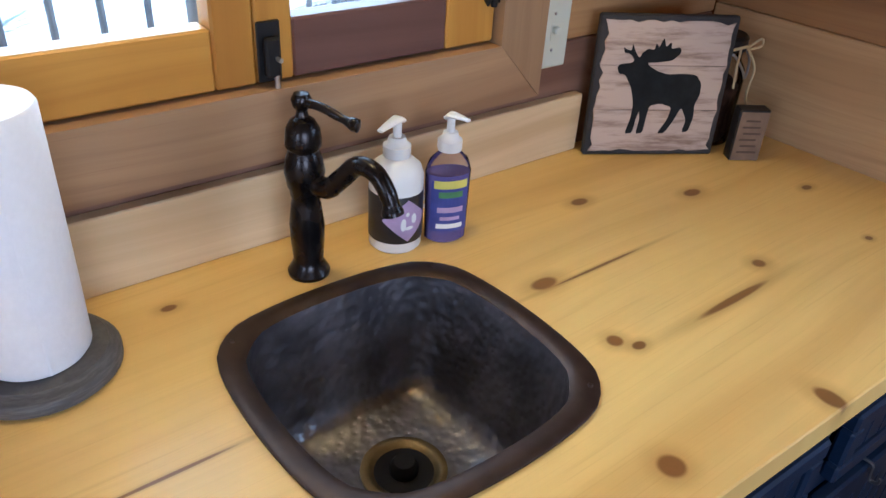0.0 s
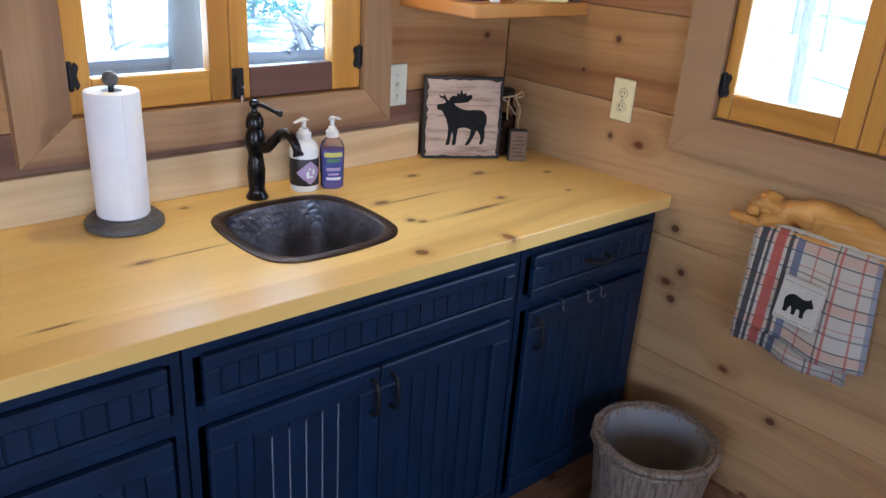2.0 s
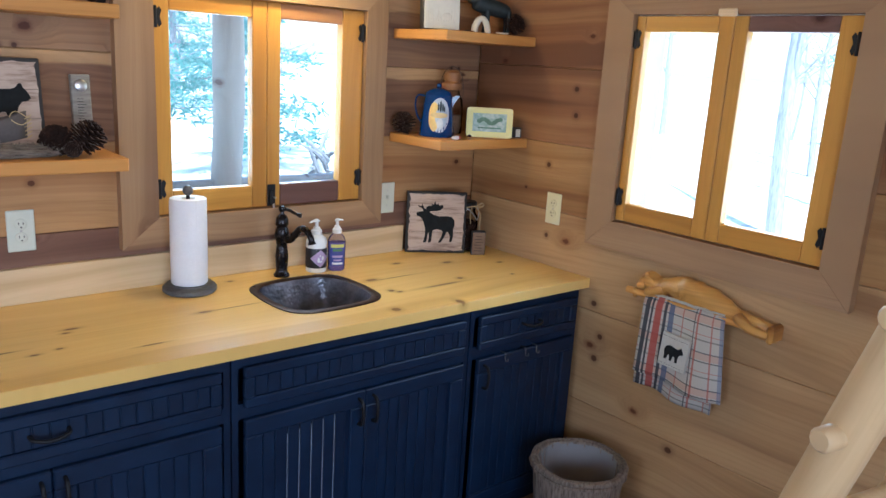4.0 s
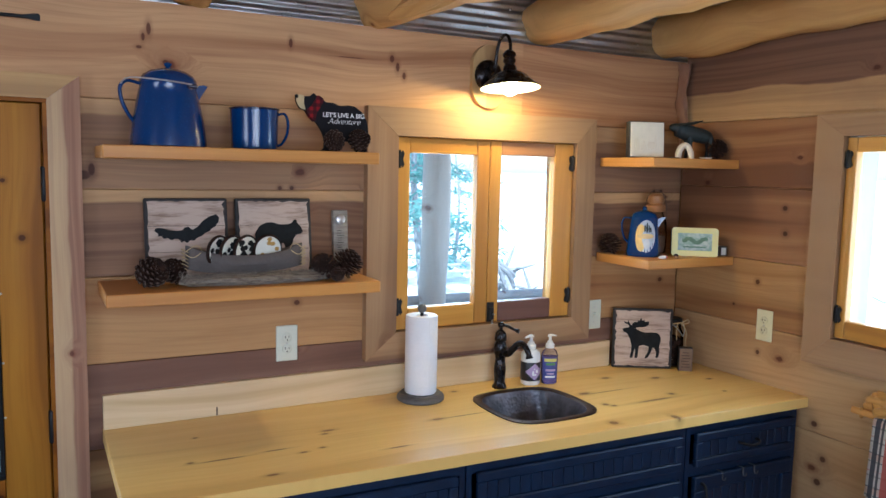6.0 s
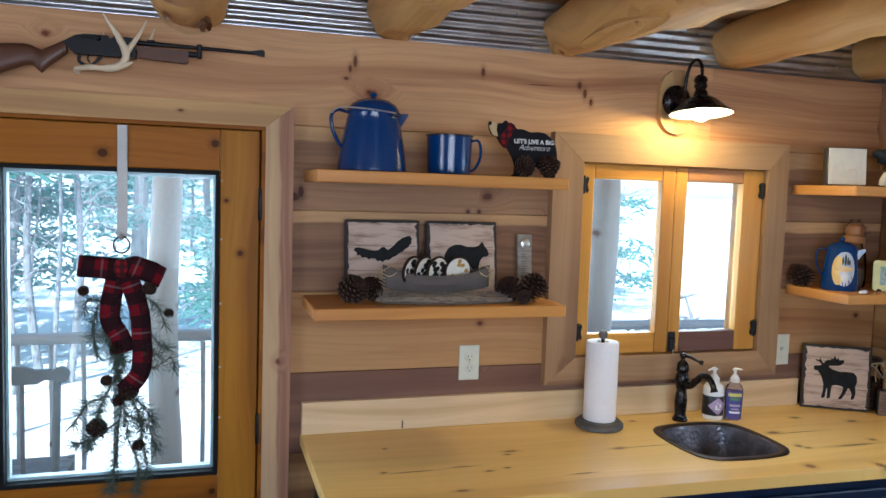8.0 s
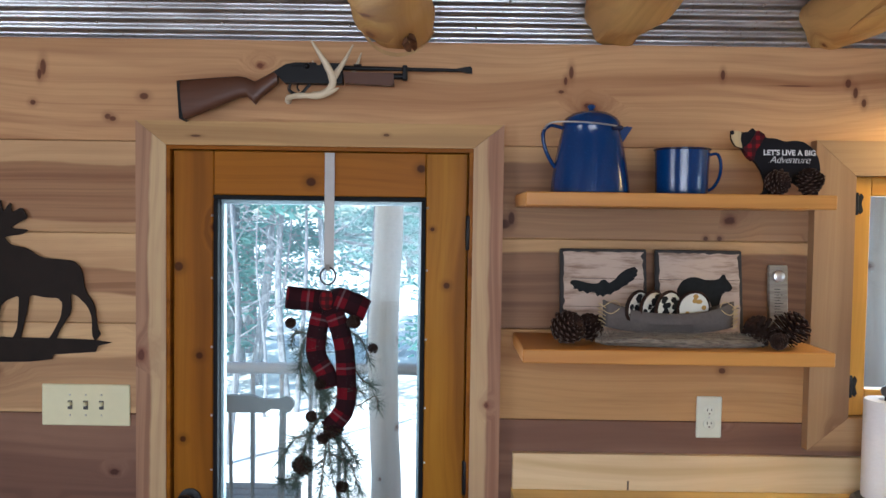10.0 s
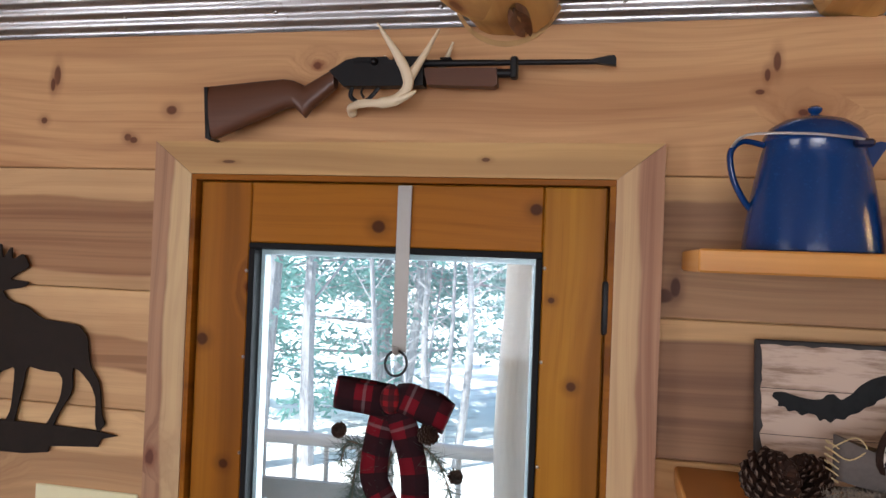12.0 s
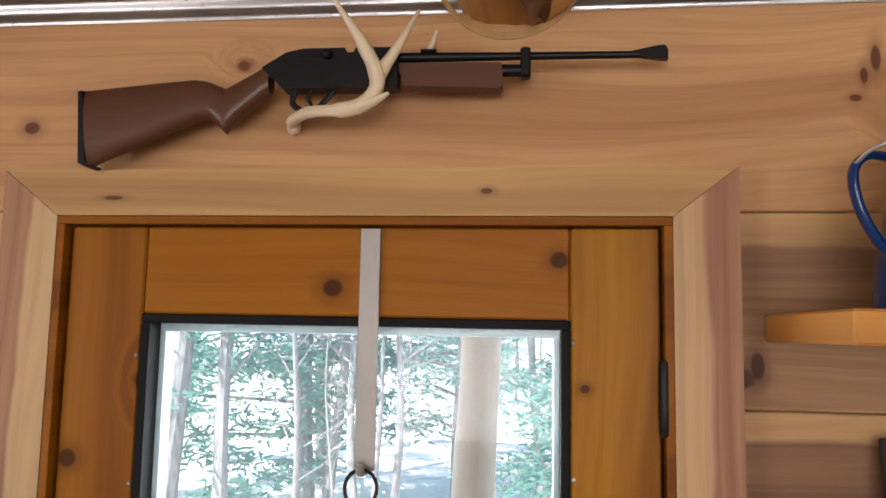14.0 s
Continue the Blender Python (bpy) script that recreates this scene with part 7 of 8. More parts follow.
bow_piece("bow_tail", [(-0.006, -0.010, 0.0), (-0.020, -0.018, -0.06), (-0.030, -0.014, -0.12), (-0.024, -0.022, -0.160), (0.0, -0.026, -0.200), (0.012, -0.020, -0.245)], 0.056)
bow_piece("bow_tail", [(0.010, -0.012, 0.0), (0.034, -0.026, -0.06), (0.052, -0.020, -0.13), (0.058, -0.028, -0.200), (0.060, -0.020, -0.260), (0.052, -0.026, -0.310), (0.020, -0.020, -0.352), (0.006, -0.016, -0.366)], 0.056)
part("bow_knot", made(ball, (0.002, -0.022, 0.004), 0.026, sx=0.9, sy=0.7, sz=1.1, segs=14), SCARF, swag, "", True)
rng = random.Random(21)
def sprig(pts, needles, length, name="sprig"):
    """A twig with paired needles."""
    line = curve_pts(pts, 5)
    tw = part("twig", made(tube, line, [0.0026 * (1 - 0.6 * n / len(line)) for n in range(len(line))], 6), TWIG, swag)
    bm = bmesh.new()
    for n in range(needles):
        t = rng.random() ** 0.8
        k = min(len(line) - 2, int(t * (len(line) - 1)))
        p = line[k].lerp(line[k + 1], rng.random())
        ax = (line[k + 1] - line[k]).normalized()
        d = (ax * rng.uniform(0.3, 1.0) + Vector((rng.uniform(-1, 1), rng.uniform(-0.5, 0.35), rng.uniform(-1, 1))) * 1.0).normalized() * length * rng.uniform(0.7, 1.2)
        s = d.cross(Vector((0, 1, 0)))
        s = (s.normalized() if s.length > 1e-4 else Vector((1, 0, 0))) * 0.0007
        q = p + d
        q.y = min(q.y, 0.022)
        bm.faces.new([bm.verts.new(v) for v in (p - s, p + s, q)])
    part("needles", bm, NEEDLE, tw)["kind"] = "stuff"
for pts, cnt in (
    ([(0, 0.0, -0.02), (-0.05, 0.0, -0.08), (-0.075, -0.005, -0.17), (-0.065, -0.01, -0.26)], 150), ([(0, 0, -0.05), (0.06, -0.01, -0.08), (0.10, -0.02, -0.11), (0.125, -0.02, -0.17)], 70),
    ([(0.02, 0, -0.28), (0.07, -0.012, -0.25), (0.11, -0.02, -0.262)], 40), ([(0, 0, -0.10), (-0.02, 0, -0.25), (0.0, -0.005, -0.36), (0.02, -0.01, -0.50)], 210), ([(0, 0, -0.30), (-0.04, 0, -0.37), (-0.07, -0.01, -0.45), (-0.085, -0.01, -0.53)], 190),
    ([(0, 0, -0.36), (0.045, 0, -0.43), (0.06, -0.01, -0.52), (0.075, -0.01, -0.62)], 190), ([(0.0, 0, -0.40), (-0.01, 0, -0.50), (-0.02, -0.005, -0.60), (-0.03, -0.005, -0.67)], 170), ([(0.0, 0, -0.38), (0.05, -0.01, -0.40), (0.09, -0.015, -0.46)], 90),
    ([(-0.03, 0, -0.38), (-0.09, -0.005, -0.40), (-0.13, -0.008, -0.46)], 70), ([(0.06, 0, -0.16), (0.10, -0.01, -0.22), (0.13, -0.01, -0.24)], 55), ([(-0.05, 0, -0.10), (-0.09, 0, -0.09), (-0.10, -0.01, -0.13)], 40), ([(0.09, 0, -0.24), (0.085, 0, -0.30), (0.14, -0.01, -0.27), (0.148, -0.01, -0.31)], 40),
    ([(0.01, 0, -0.44), (0.07, -0.01, -0.47), (0.10, -0.012, -0.55)], 90), ([(-0.01, 0, -0.46), (-0.07, -0.01, -0.50), (-0.13, -0.012, -0.52)], 90), ([(0.02, 0, -0.52), (0.05, -0.01, -0.60), (0.04, -0.012, -0.68)], 90),
    ([(-0.02, 0, -0.12), (-0.045, 0, -0.18), (-0.02, -0.005, -0.23), (0.0, 0, -0.28)], 260)):
    sprig(pts, int(cnt * 2.5), 0.050)
for n, (px, pz, s) in enumerate(((-0.098, -0.065, 0.42), (0.070, -0.060, 0.55), (0.122, -0.135, 0.42), (-0.022, -0.395, 0.55), (0.012, -0.372, 0.85), (-0.060, -0.482, 0.80), (0.060, -0.535, 0.5), (0.0, -0.24, 0.5), (-0.030, -0.330, 0.45))):
    c = pine_cone("swag_cone", swag.matrix_world @ pose(px, -0.022, pz, 70, 0, n * 40) @ Matrix.Diagonal((s, s, s, 1)), None)
    c["label"] = "small dark cone wired into the pine swag"
    c["group"] = "cones in the swag"

# ---- towel rail on the side wall ----
RAIL_X, RAIL_Z = EAST - 0.062, 0.940
rail = thing("bear_towel_rail", "carved wooden bear towel rail on the plank wall", "towel rail")
part("rod", made(tube, [(RAIL_X - 0.004, -0.908, RAIL_Z + 0.002), (RAIL_X, -1.05, RAIL_Z), (RAIL_X, -1.395, RAIL_Z - 0.002)], 0.0125, 14), SHELF, rail, "", True)
spine = [(-0.945, 0.980), (-0.960, 0.992), (-0.985, 0.998), (-1.015, 0.990), (-1.055, 0.996), (-1.105, 1.004), (-1.160, 1.002), (-1.215, 0.992), (-1.270, 0.978), (-1.325, 0.964), (-1.380, 0.956), (-1.425, 0.948)]
rad = [0.014, 0.026, 0.031, 0.027, 0.031, 0.038, 0.039, 0.035, 0.031, 0.028, 0.026, 0.018]
bm = bmesh.new()
line = curve_pts([(EAST - 0.042, y, z - 0.016) for y, z in spine], 3)
rads = []
for n in range(len(line)):
    k = min(len(rad) - 1, n // 3)
    f = (n % 3) / 3
    rads.append(rad[k] * (1 - f) + rad[min(len(rad) - 1, k + 1)] * f)
tube(bm, line, rads, 18, 1.15, 0.34, 11)
part("carved_bear", bm, CARVED, rail, "carved cypress bear lying along the rail", True)
part("carved_muzzle", made(tube, curve_pts([(EAST - 0.060, -0.975, 0.972), (EAST - 0.066, -0.958, 0.968), (EAST - 0.068, -0.948, 0.965)], 4), [0.018, 0.017, 0.016, 0.015, 0.014, 0.013, 0.012, 0.011, 0.008], 12), CARVED, rail, "", True)
for px, py in ((0.062, -0.978), (0.034, -0.974)):
    part("carved_ear", made(ball, (EAST - px, py, 1.010), 0.010, segs=10), CARVED, rail, "", True)
for pts in (((0.060, -1.045, 0.975), (0.070, -1.010, 0.960), (0.066, -0.985, 0.956)), ((0.066, -1.320, 0.962), (0.078, -1.370, 0.938), (0.070, -1.425, 0.930))):
    part("carved_paw", made(tube, curve_pts([(EAST - a, b, c) for a, b, c in pts], 4), [0.018, 0.019, 0.019, 0.018, 0.017, 0.016, 0.016, 0.015, 0.012], 10, 1.0, 0.2, 3), CARVED, rail, "", True)
part("end_block", made(box, EAST - 0.076, EAST, -1.442, -1.418, 0.905, 0.962, 0.008), CARVED, rail)
part("end_block", made(box, EAST - 0.075, EAST, -0.950, -0.932, 0.920, 0.958, 0.006), CARVED, rail)


def cloth(name, parent, y0, y1, z0, z1, x, mat, waves, amp, skew=0.0, label="", back=0.012):
    """A hanging cloth with soft folds, and texture coordinates in metres."""
    bm = bmesh.new()
    uv = bm.loops.layers.uv.verify()
    cols, rows = 30, 22
    g = []
    for i in range(cols + 1):
        u = i / cols
        col = []
        for j in range(rows + 1):
            v = j / rows
            drop = z1 + (z0 - z1) * v
            fold = amp * v ** 0.7 * math.sin(u * waves * 2 * math.pi + 0.8 * v)
            yy = y0 + (y1 - y0) * u + skew * v * (u - 0.3) + 0.010 * v * math.sin(5 * u)
            zz = drop + (0.010 * math.sin(u * 5 + 1) * v)
            xx = x - fold - (0.012 * math.sin(min(1, v * 8) * math.pi / 2))
            col.append((bm.verts.new((xx, yy, zz)), (u * abs(y1 - y0), v * abs(z1 - z0))))
        g.append(col)
    for i in range(cols):
        for j in range(rows):
            q = (g[i][j], g[i + 1][j], g[i + 1][j + 1], g[i][j + 1])
            f = bm.faces.new([p[0] for p in q])
            f.smooth = True
            for loop, p in zip(f.loops, q):
                loop[uv].uv = p[1]
    me = bpy.data.meshes.new(name)
    bm.to_mesh(me)
    bm.free()
    me.materials.append(mat)
    ob = new(name, me)
    ob.parent = parent
    ob.modifiers.new("thickness", "SOLIDIFY").thickness = 0.0025
    if label:
        ob["label"] = label
    return ob


towel = thing("dish_towel", "folded grey plaid dish towel with a bear patch on the rail", "towel")
cloth("front_fold", towel, -0.990, -1.286, 0.662, RAIL_Z + 0.013, RAIL_X - 0.004, TOWEL, 1.6, 0.012, -0.02)
cloth("back_fold", towel, -0.972, -1.262, 0.606, RAIL_Z + 0.013, RAIL_X + 0.024, TOWEL, 1.9, 0.010, 0.0)
bm = bmesh.new()
for n in range(9):
    a = math.pi * (n + 0.5) / 9
    box(bm, RAIL_X + 0.010 - 0.026 * (n + 0.5) / 9 - 0.0026, RAIL_X + 0.010 - 0.026 * (n + 0.5) / 9 + 0.0026, -1.284, -0.990, RAIL_Z + 0.0130 + 0.002 * math.sin(a), RAIL_Z + 0.0155 + 0.002 * math.sin(a))
part("top_fold", bm, PATCH, towel)
PT = Matrix.Translation((RAIL_X - 0.0345, -1.136, 0.783)) @ Matrix.Rotation(radians(-90), 4, "Z") @ Matrix.Rotation(radians(4), 4, "Y")
part("patch", made(box, -0.052, 0.052, 0.0, 0.012, -0.055, 0.062, 0.002, PT), PATCH, towel, "pale stitched cotton patch")
part("patch_bear", made(slab, outline(BEAR, -0.036, -0.030, 0.074, 0.062, True), -0.0012, 0.0004, m=PT, smooth_n=2), SIGN_BLACK, towel, "black bear motif")
bm = bmesh.new()
for n in range(10):
    for s in (-0.046, 0.050):
        box(bm, -0.046 + n * 0.0095, -0.041 + n * 0.0095, -0.0007, 0.0005, s, s + 0.0012, 0, PT)
part("stitches", bm, SIGN_BLACK, towel)["kind"] = "stuff"

# ---- wastebasket ----
BK = (2.088, -0.925)
basket = thing("wastebasket", "bleached slatted wastebasket with a clear liner", "wastebasket", pose(BK[0], BK[1], 0.0))
R0, R1, BH = 0.125, 0.158, 0.335
slat = made(slab, ((-0.0165, 0.0), (0.0165, 0.0), (0.0205, BH), (-0.0205, BH)), -0.004, 0.004)
slat_ob = None
for n in range(24):
    a = 2 * math.pi * n / 24
    m = Matrix.Rotation(a, 4, "Z") @ Matrix.Translation((0, -R0, 0.004)) @ Matrix.Rotation(math.atan2(R1 - R0, BH), 4, "X")
    if slat_ob is None:
        slat_ob = part("slat", slat, WICKER, basket)
        slat_ob.matrix_basis = m
    else:
        ob = new("slat", slat_ob.data)
        ob.parent = basket
        ob.matrix_basis = m
part("base", made(lathe, [(0.118, 0.001), (0.122, 0.004), (0.122, 0.012), (0.001, 0.012)], segs=32), WICKER, basket)
for z, r, w in ((BH + 0.004, R1 + 0.004, 0.0085), (BH - 0.012, R1 + 0.005, 0.0070), (BH + 0.003, R1 - 0.010, 0.0070), (0.10, R0 + 0.015, 0.006)):
    pts = [(r * math.cos(a), r * math.sin(a), z + 0.002 * math.sin(5 * a)) for a in [2 * math.pi * n / 48 for n in range(49)]]
    part("hoop", made(tube, pts, w, 8, 1.0, 0.3, 2), WICKER, basket, "twisted vine hoop", True)
for n in range(14):
    a = 2 * math.pi * (n + 0.2) / 14
    loop = [(math.cos(a) * (R1 - 0.002 + 0.017 * math.cos(b)), math.sin(a) * (R1 - 0.002 + 0.017 * math.cos(b)), BH - 0.003 + 0.018 * math.sin(b)) for b in [2 * math.pi * k / 10 for k in range(11)]]
    part("rim_binding", made(tube, loop, 0.0022, 6), WICKER, basket)
bm = bmesh.new()
rings = []
for k, (r, z) in enumerate(((0.098, 0.020), (0.112, 0.10), (0.126, 0.20), (0.138, 0.29), (0.143, BH + 0.004))):
    rings.append([bm.verts.new(((r + 0.004 * math.sin(n * 2.3 + k)) * math.cos(2 * math.pi * n / 40), (r + 0.004 * math.sin(n * 2.3 + k)) * math.sin(2 * math.pi * n / 40), z + 0.004 * math.sin(n * 1.7))) for n in range(40)])
for lo, hi in zip(rings, rings[1:]):
    for n in range(40):
        bm.faces.new((lo[n], lo[(n + 1) % 40], hi[(n + 1) % 40], hi[n]))
part("bin_liner", bm, BAG, basket, "clear crumpled plastic liner", True)

# ---- log ladder to the loft ----
LAD = Matrix.Translation((1.615, -1.930, 1.06)) @ Matrix.Rotation(radians(-12), 4, "Z") @ Matrix.Rotation(radians(17), 4, "X")
ladder = thing("loft_ladder", "pale peeled log ladder leaning up to the loft", "ladder", LAD)
for px in (0.0, 0.42):
    part("rail", made(tube, [(px, 0, z) for z in (-1.10, -0.7, -0.3, 0.1, 0.5, 0.9, 1.25)], 0.052, 20, 1.0, 0.08, 3 + px), LOG_Z, ladder, "", True)
for k in range(8):
    z = -0.90 + k * 0.285
    part("rung", made(tube, [(-0.095, 0, z), (-0.088, 0, z), (0.0, 0, z), (0.42, 0, z), (0.508, 0, z), (0.515, 0, z)], [0.020, 0.026, 0.027, 0.027, 0.026, 0.020], 14), LOG_Z, ladder, "", True)

# ---- rug ----
rug = thing("floor_mat", "dark red patterned mat in front of the sink", "rug", pose(1.36, -0.93, -0.010))
part("pile", made(box, -0.50, 0.42, -0.26, 0.26, 0, 0.010, 0.003), RUG, rug)
for s in (-0.24, 0.235):
    part("border_band", made(box, -0.49, 0.41, s - 0.008, s + 0.012, 0.0102, 0.0112), FELT, rug)

# ---- outdoors ----
M_GROUND = spotted("leaf_litter", (0.68, 0.66, 0.63), (0.38, 0.35, 0.33), 1.6, 0.48, 0.68, 0.95, bump=0.5)
M_BARK = spotted("grey_bark", (0.28, 0.270, 0.280), (0.16, 0.152, 0.158), 9, 0.4, 0.7, 0.95, (4, 4, 0.7))
_leaf = Nodes("sunlit_pine_foliage")
_lc, _lr, _lo = _leaf.place()
_ln = _leaf.mix(_leaf.ramp(_leaf.noise(_lc, 2.0), 0.35, 0.7), (0.115, 0.275, 0.245), (0.180, 0.360, 0.325))
_leaf.set(colour=_ln, rough=0.7)
_lt, _lm = _leaf.add("ShaderNodeBsdfTranslucent"), _leaf.add("ShaderNodeMixShader")
_leaf.link(_ln, _lt.inputs[0])
_lm.inputs[0].default_value = 0.65
_leaf.link(_leaf.bsdf.outputs[0], _lm.inputs[1])
_leaf.link(_lt.outputs[0], _lm.inputs[2])
_leaf.link(_lm.outputs[0], _leaf.out.inputs[0])
M_LEAF = _leaf.mat
M_DECK = wood("weathered_deck_board", (0.42, 0.37, 0.32), (0.34, 0.29, 0.25), (0.20, 0.16, 0.14), "x", 0.85, 0.4)
ground = tagged(part("ground", made(box, -900, 900, -900, 900, -0.75, -0.62), M_GROUND), "pale leaf-strewn forest ground in sunlight", "ground", kind="structure")
porch = thing("porch", "wooden porch with a boarded roof along the cabin", "porch", kind="structure")
y = 0.17
while y < 2.0:
    boxpart("deck_board", porch, M_DECK, -4.2, 4.4, y, y + 0.135, -0.07, -0.035, 0.003)
    y += 0.14
bm = bmesh.new()
for xx in (-4.0, -1.4, 1.2, 4.2):
    box(bm, xx, xx + 0.1, 0.17, 2.0, -0.62, -0.071)
part("deck_joists", bm, GREY_RAIL, porch)
part("roof_boards", made(box, -4.4, 4.6, 0.161, 1.90, 2.47, 2.50), CEIL, porch)
# out of view: slab with wide eaves, added to keep sun out of the rooms
roof = tagged(part("roof", made(box, WEST - 0.95, EAST + 0.75, SOUTH - 1.1, 1.92, 2.502, 2.56), TIN_ROOF), "unseen metal roof slab added over cabin and porch to block the sun", "roof", kind="structure")
part("roof_beam", made(tube, [(-4.4, 1.72, 2.36), (0, 1.72, 2.365), (4.6, 1.72, 2.36)], 0.085, 14, 1.0, 0.1, 2), GREY_LOG, porch, "", True)
for n, (px, py, r) in enumerate(((-0.502, 1.72, 0.076), (2.015, 1.70, 0.090), (-3.05, 1.72, 0.085))):
    post = thing("porch_post", "weathered peeled log post on the porch", "post", pose(px, py, -0.034), "porch posts")
    pts = [(0.012 * math.sin(k * 0.9 + n), 0.008 * math.cos(k), k * 0.2) for k in range(13)]
    part("post", made(tube, pts, [r * (1.06 - 0.012 * k) for k in range(13)], 18, 1.0, 0.18, n), GREY_LOG, post, "", True)
for n, (x0, x1) in enumerate(((-2.98, -0.58), (-0.45, 1.94), (2.10, 4.3))):
    rl = thing("porch_railing", "weathered porch railing with thin balusters", "railing", group="porch railings")
    part("top_rail", made(tube, [(x0, 1.73, 0.915), ((x0 + x1) / 2, 1.735, 0.905), (x1, 1.73, 0.915)], 0.034, 12, 0.9, 0.1, n), GREY_RAIL, rl, "", True)
    part("bottom_rail", made(tube, [(x0, 1.73, 0.075), (x1, 1.73, 0.075)], 0.030, 10, 0.9, 0.1, n), GREY_RAIL, rl, "", True)
    xx = x0 + 0.14
    while xx < x1 - 0.06:
        part("baluster", made(tube, [(xx, 1.73, 0.06), (xx + 0.004, 1.732, 0.5), (xx, 1.73, 0.91)], [0.013, 0.012, 0.013], 8), GREY_RAIL, rl)
        xx += 0.150
CHAIR_WOOD = plain("weathered_chair_paint", (0.22, 0.20, 0.19), 0.8)
chair = thing("porch_rocker", "dark weathered rocking chair on the porch, facing the woods", "rocking chair", pose(-1.16, 1.20, -0.034))
part("top_rail", made(slab, [(-0.30, 0.850), (0.16, 0.850), (0.19, 0.868), (0.225, 0.866)] + [(0.255 + 0.036 * math.cos(a), 0.888 + 0.036 * math.sin(a)) for a in [radians(-150 + 25 * n) for n in range(13)]] + [(0.225, 0.912), (0.15, 0.912), (0.10, 0.928), (-0.30, 0.922)], -0.014, 0.014), CHAIR_WOOD, chair)
for k in range(4):
    part("spindle", made(tube, [(-0.20 + k * 0.10, 0, 0.855), (-0.19 + k * 0.095, 0.03, 0.37)], 0.009, 8), CHAIR_WOOD, chair)
for s in (-1, 1):
    part("back_post", made(tube, [(s * 0.240, 0.0, 0.87), (s * 0.225, 0.03, 0.42), (s * 0.205, 0.05, 0.05)], [0.016, 0.018, 0.018], 10), CHAIR_WOOD, chair)
    part("front_leg", made(tube, [(s * 0.225, 0.44, 0.37), (s * 0.225, 0.44, 0.05)], 0.018, 10), CHAIR_WOOD, chair)
    part("rocker", made(tube, curve_pts([(s * 0.22, -0.22, 0.075), (s * 0.22, 0.05, 0.028), (s * 0.22, 0.40, 0.024), (s * 0.22, 0.66, 0.060)], 5), 0.020, 10), CHAIR_WOOD, chair, "", True)
for k in range(5):
    part("seat_slat", made(box, -0.24, 0.24, 0.03 + k * 0.09, 0.11 + k * 0.09, 0.345, 0.362, 0.005), CHAIR_WOOD, chair)


def tree(name, label, m, height, r, seed, leafy, spread=0.30, start=0.25):
    """A tapered trunk with limbs; leafy ones carry a ragged crown of small sprays."""
    rg = random.Random(seed)
    t = thing(name, label, "tree", m, "woodland trees")
    pts = [(0.10 * math.sin(k * 0.7 + seed), 0.10 * math.cos(k * 0.5 + seed), height * k / 10) for k in range(11)]
    bm = made(tube, pts, [r * (1.12 - 0.098 * k) for k in range(11)], 10, 1.0, 0.2, seed)
    crown = bmesh.new()
    for n in range(26 if leafy else 20):
        f = start + (0.97 - start) * (n + rg.random()) / (26 if leafy else 20)
        k = min(9, int(f * 10))
        p = Vector(pts[k]).lerp(Vector(pts[k + 1]), f * 10 - k)
        a = rg.uniform(0, 6.283)
        length = height * spread * (1.05 - f) * rg.uniform(0.5, 1.15) + 0.3
        lift = rg.uniform(-0.1, 0.25) if leafy else rg.uniform(0.3, 0.8)
        d = Vector((math.cos(a), math.sin(a), lift)).normalized()
        bend = Vector((rg.uniform(-0.2, 0.2), rg.uniform(-0.2, 0.2), -0.12 if leafy else 0.15)) * length
        line = [p, p + d * length * 0.5 + bend * 0.3, p + d * length + bend]
        tube(bm, line, [r * 0.30 * (1.1 - f), r * 0.18 * (1.1 - f), 0.006], 5)
        for q in range(3):
            s = rg.uniform(0.35, 0.95)
            b = line[0].lerp(line[2], s)
            tube(bm, [b, b + Vector((rg.uniform(-1, 1), rg.uniform(-1, 1), rg.uniform(-0.2, 0.7))) * length * 0.32], [0.010, 0.004], 4)
        if leafy:
            for q in range(190):
                s = rg.uniform(0.30, 1.05)
                c = line[0].lerp(line[2], s) + Vector((rg.gauss(0, 0.13), rg.gauss(0, 0.13), rg.gauss(0, 0.06))) * length * 0.9
                u = Vector((rg.uniform(-1, 1), rg.uniform(-1, 1), rg.uniform(-0.5, 0.5))).normalized() * rg.uniform(0.06, 0.15)
                w = u.cross(Vector((rg.uniform(-1, 1), rg.uniform(-1, 1), rg.uniform(-1, 1)))).normalized() * 0.022
                crown.faces.new([crown.verts.new(v) for v in (c - w, c + w, c + u + w * 0.6, c + u * 1.3, c + u - w * 0.6)])
    part("trunk", bm, M_BARK, t)
    if leafy:
        part("crown", crown, M_LEAF, t)["kind"] = "stuff"
    else:
        crown.free()
    return t


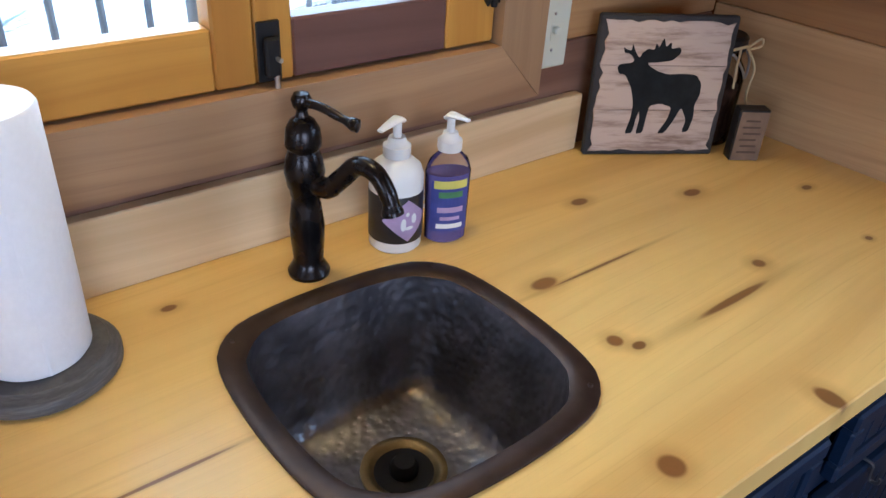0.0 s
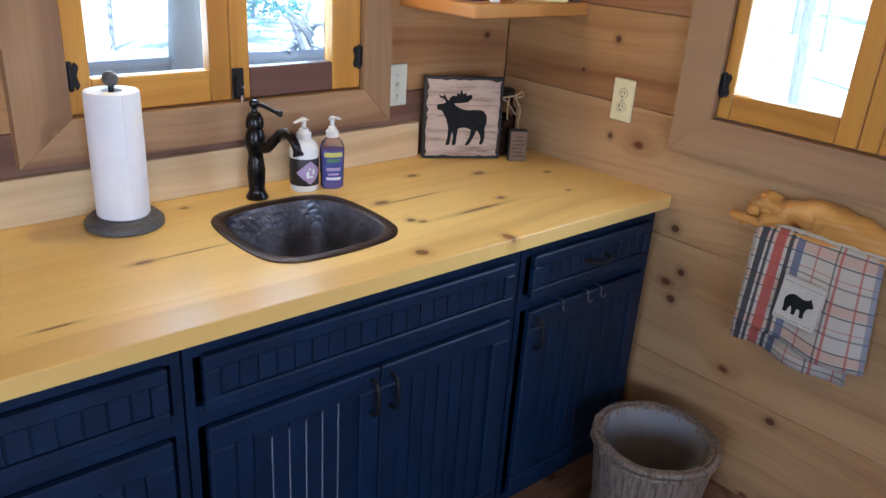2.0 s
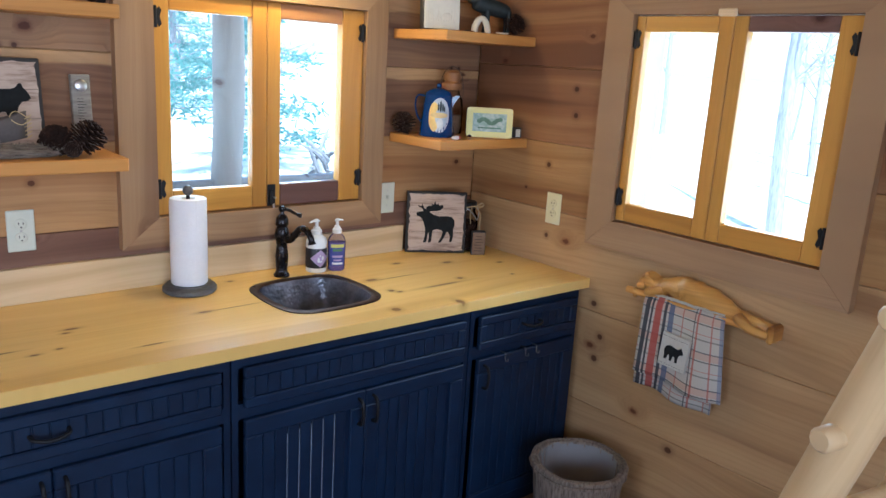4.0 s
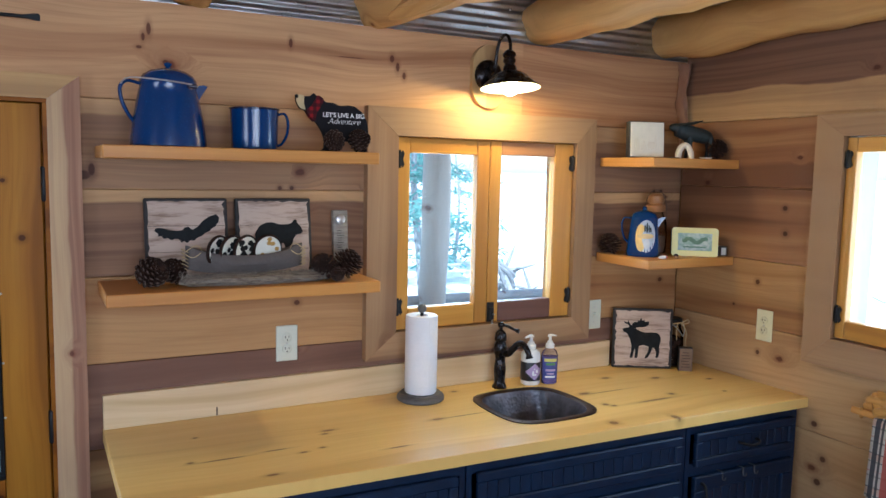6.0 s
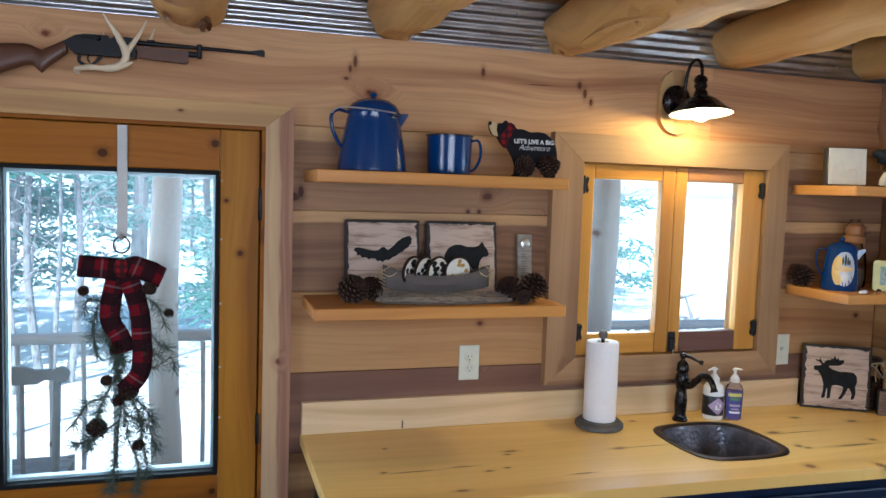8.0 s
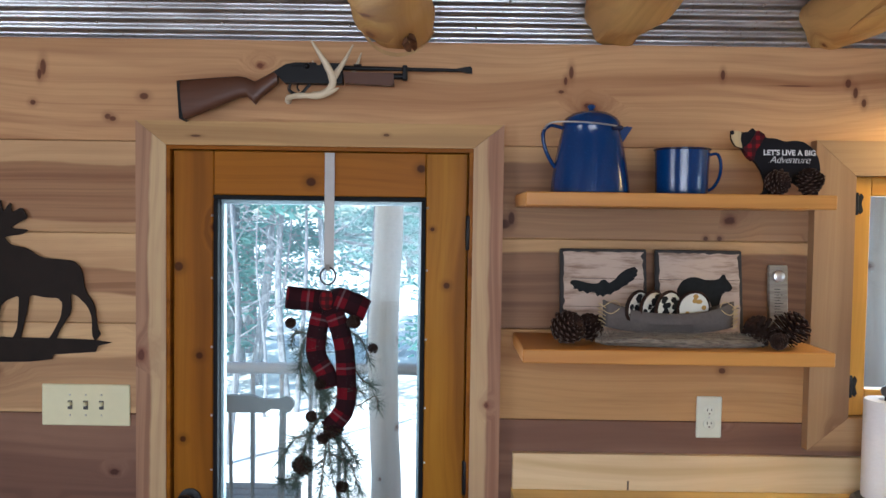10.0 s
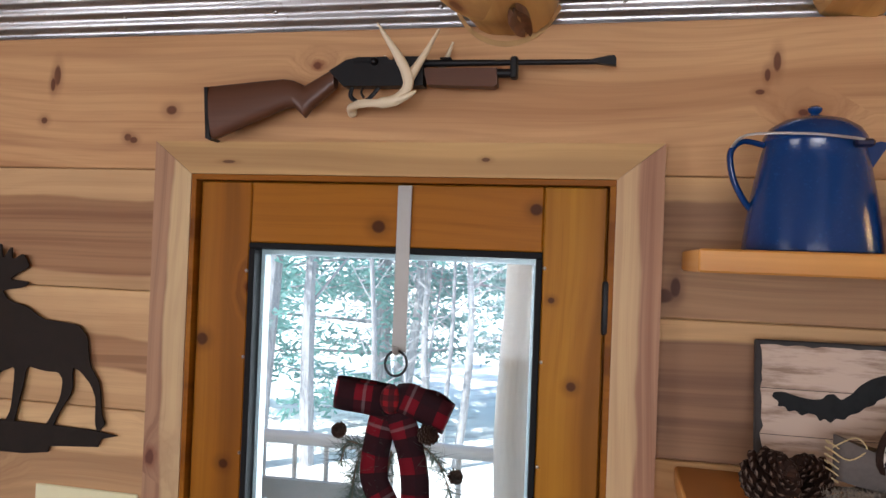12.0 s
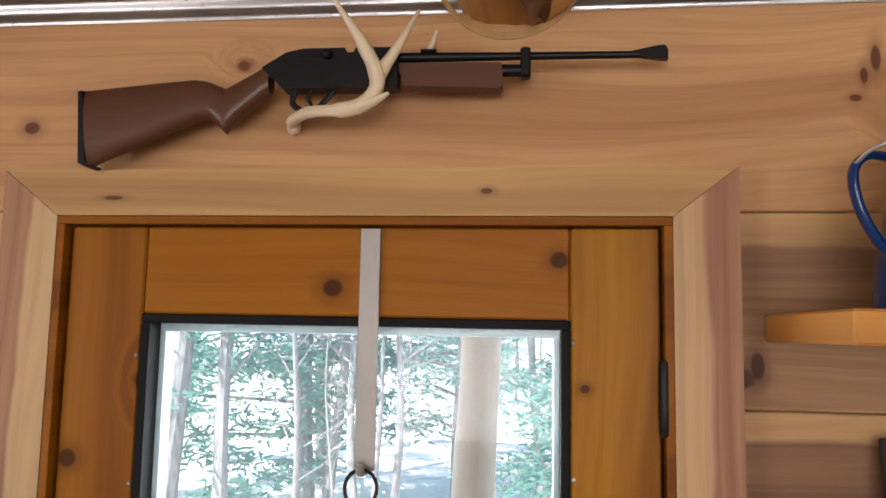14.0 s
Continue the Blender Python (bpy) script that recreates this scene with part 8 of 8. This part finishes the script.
PROTO = [
    tree("pine_tree", "tall woodland pine with thin open foliage", pose(-3.2, 9.0, -0.62), 9.0, 0.11, 3, True, 0.30, 0.10), tree("pine_tree", "young woodland pine with low branches", pose(0.9, 11.5, -0.62), 6.0, 0.07, 8, True, 0.36, 0.08),
    tree("bare_tree", "bare grey hardwood tree in the woods", pose(-3.80, 6.2, -0.62), 9.0, 0.125, 5, False), tree("bare_tree", "slim bare sapling in the woods", pose(-1.75, 6.9, -0.62), 6.0, 0.045, 6, False, 0.22),
]
rg = random.Random(77)
count = 0
while count < 50:
    far = rg.uniform(0, 1) ** 0.8
    if count % 8 < 5:
        px, py = rg.uniform(-14, 16) * (0.4 + far), 6.5 + 34 * far
    else:
        px, py = 7.0 + 30 * far, rg.uniform(-12, 10) * (0.4 + far)
    if (abs(px - 1.0) < 0.5 and py < 9) or (px > 3.5 and abs(py) < 1.35 * px and far < 0.7):
        continue
    kind = rg.choice((0, 0, 0, 1, 1, 2, 3, 3) if py > 4 else (3, 3, 3, 2))
    s = rg.uniform(0.75, 1.3)
    copy_thing(PROTO[kind], pose(px, py, -0.62, 0, 0, rg.uniform(0, 360)) @ Matrix.Diagonal((s, s, s, 1)))
    count += 1
for px, py, s, kind in ((-4.4, 7.4, 0.85, 0), (-2.7, 8.2, 1.0, 1), (-1.15, 9.4, 1.05, 0), (-3.6, 10.8, 1.1, 0), (-0.2, 8.4, 0.95, 1), (-5.6, 9.2, 1.0, 1)):
    copy_thing(PROTO[kind], pose(px, py, -0.62, 0, 0, px * 77) @ Matrix.Diagonal((s, s, s, 1)))
copy_thing(PROTO[2], pose(-3.42, 6.6, -0.62, 0, -3, 140) @ Matrix.Diagonal((0.62, 0.62, 0.72, 1)))
rg = random.Random(31)
for n in range(22):
    far = 7.5 + 1.1 * n * rg.uniform(0.6, 1.0)
    s = rg.uniform(0.6, 1.05)
    copy_thing(PROTO[3 if n % 2 else 2], pose(2.4 + far, -1.1 + far * rg.uniform(-0.35, 0.85), -0.62, 0, 0, rg.uniform(0, 360)) @ Matrix.Diagonal((s, s, s, 1)))
for n in range(9):
    far = 4.8 + 0.55 * n * rg.uniform(0.7, 1.1)
    s = rg.uniform(0.45, 0.85)
    copy_thing(PROTO[3], pose(-0.3 + far * rg.uniform(-0.42, 0.50), far, -0.62, 0, 0, rg.uniform(0, 360)) @ Matrix.Diagonal((s, s, s, 1)))
pile = thing("brush_pile", "tangled grey stump and branches beyond the porch", "brush pile", pose(4.25, 4.2, -0.62))
rg = random.Random(12)
for n in range(46):
    a, z = rg.uniform(0, 6.283), rg.uniform(0.05, 1.35)
    rr = 0.42 * (1.1 - z / 1.6)
    c = Vector((rr * math.cos(a), rr * math.sin(a), z))
    d = Vector((rg.uniform(-1, 1), rg.uniform(-1, 1), rg.uniform(-0.3, 1.0))).normalized() * rg.uniform(0.25, 0.5)
    part("branch", made(tube, curve_pts([c - d * 0.6, c + Vector((rg.uniform(-.08, .08), rg.uniform(-.08, .08), rg.uniform(-.05, .1))), c + d * 0.7], 3), [0.030, 0.032, 0.028, 0.024, 0.020, 0.014, 0.006], 6), M_BARK, pile)
part("stump", made(tube, [(0, 0, 0), (0.03, 0.02, 0.5), (0.0, 0, 0.95)], [0.26, 0.17, 0.10], 12, 1.0, 0.4, 4), M_BARK, pile, "", True)

corner = thing("corner_strip", "rough dark bark-edged strip in the wall corner under the beam", "trim", pose(EAST - 0.020, -0.020, 1.860), kind="structure")
part("strip", made(tube, [(-0.018 + 0.010 * math.sin(k * 1.1), 0.004 * math.cos(k), k * 0.042) for k in range(9)], [0.008, 0.018, 0.026, 0.020, 0.029, 0.026, 0.031, 0.030, 0.034], 14, 0.6, 0.9, 6), WALL_Z, corner, "", True)

# ---- planks ----
SEAMS_N = [WALL_TOP, 1.912, 1.645, 1.382, 1.116, 0.850, 0.585, 0.320, 0.055, -0.01]
TONES_N = ["tan", "red", "red", "tan", "plum", "tan", "red", "tan", "tan"]
TONES_W = ["tan", "pale", "pale", "pale", "plum", "tan", "tan", "red", "tan"]
count = 0
for k, (z1, z0) in enumerate(zip(SEAMS_N, SEAMS_N[1:])):
    for a0, a1, b0, b1 in rect_minus((WEST, EAST, z0 + 0.0008, z1 - 0.0008), (DOOR, HOLE_N)):
        tone = TONES_W[k] if a1 <= DOOR[0] + 0.01 else TONES_N[k]
        side = "W" if a1 <= DOOR[0] + 0.01 else "N"
        boxpart("plank", wall_north, PLANK_BANDED.get((side, k), WALL_X[tone]), a0, a1, 0.0, 0.0205, b0, b1, 0.0025)
SEAMS_E = [CEILING, 1.945, 1.680, 1.396, 1.135, 0.792, 0.420, 0.110, -0.01]
TONES_E = ["plum", "red", "red", "tan", "tan", "tan", "tan", "red"]
for k, (z1, z0) in enumerate(zip(SEAMS_E, SEAMS_E[1:])):
    for a0, a1, b0, b1 in rect_minus((SOUTH, 0.0, z0 + 0.0008, z1 - 0.0008), (HOLE_E,)):
        boxpart("plank", wall_east, PLANK_E.get(k) or WALL_Y[TONES_E[k]], EAST, EAST + 0.0205, a0, a1, b0, b1, 0.0025)
y = SOUTH
while y < 0.0:
    boxpart("floor_board", floor, FLOOR, WEST, EAST, y + 0.001, y + 0.119, -0.012, 0.0, 0.0015)
    y += 0.12
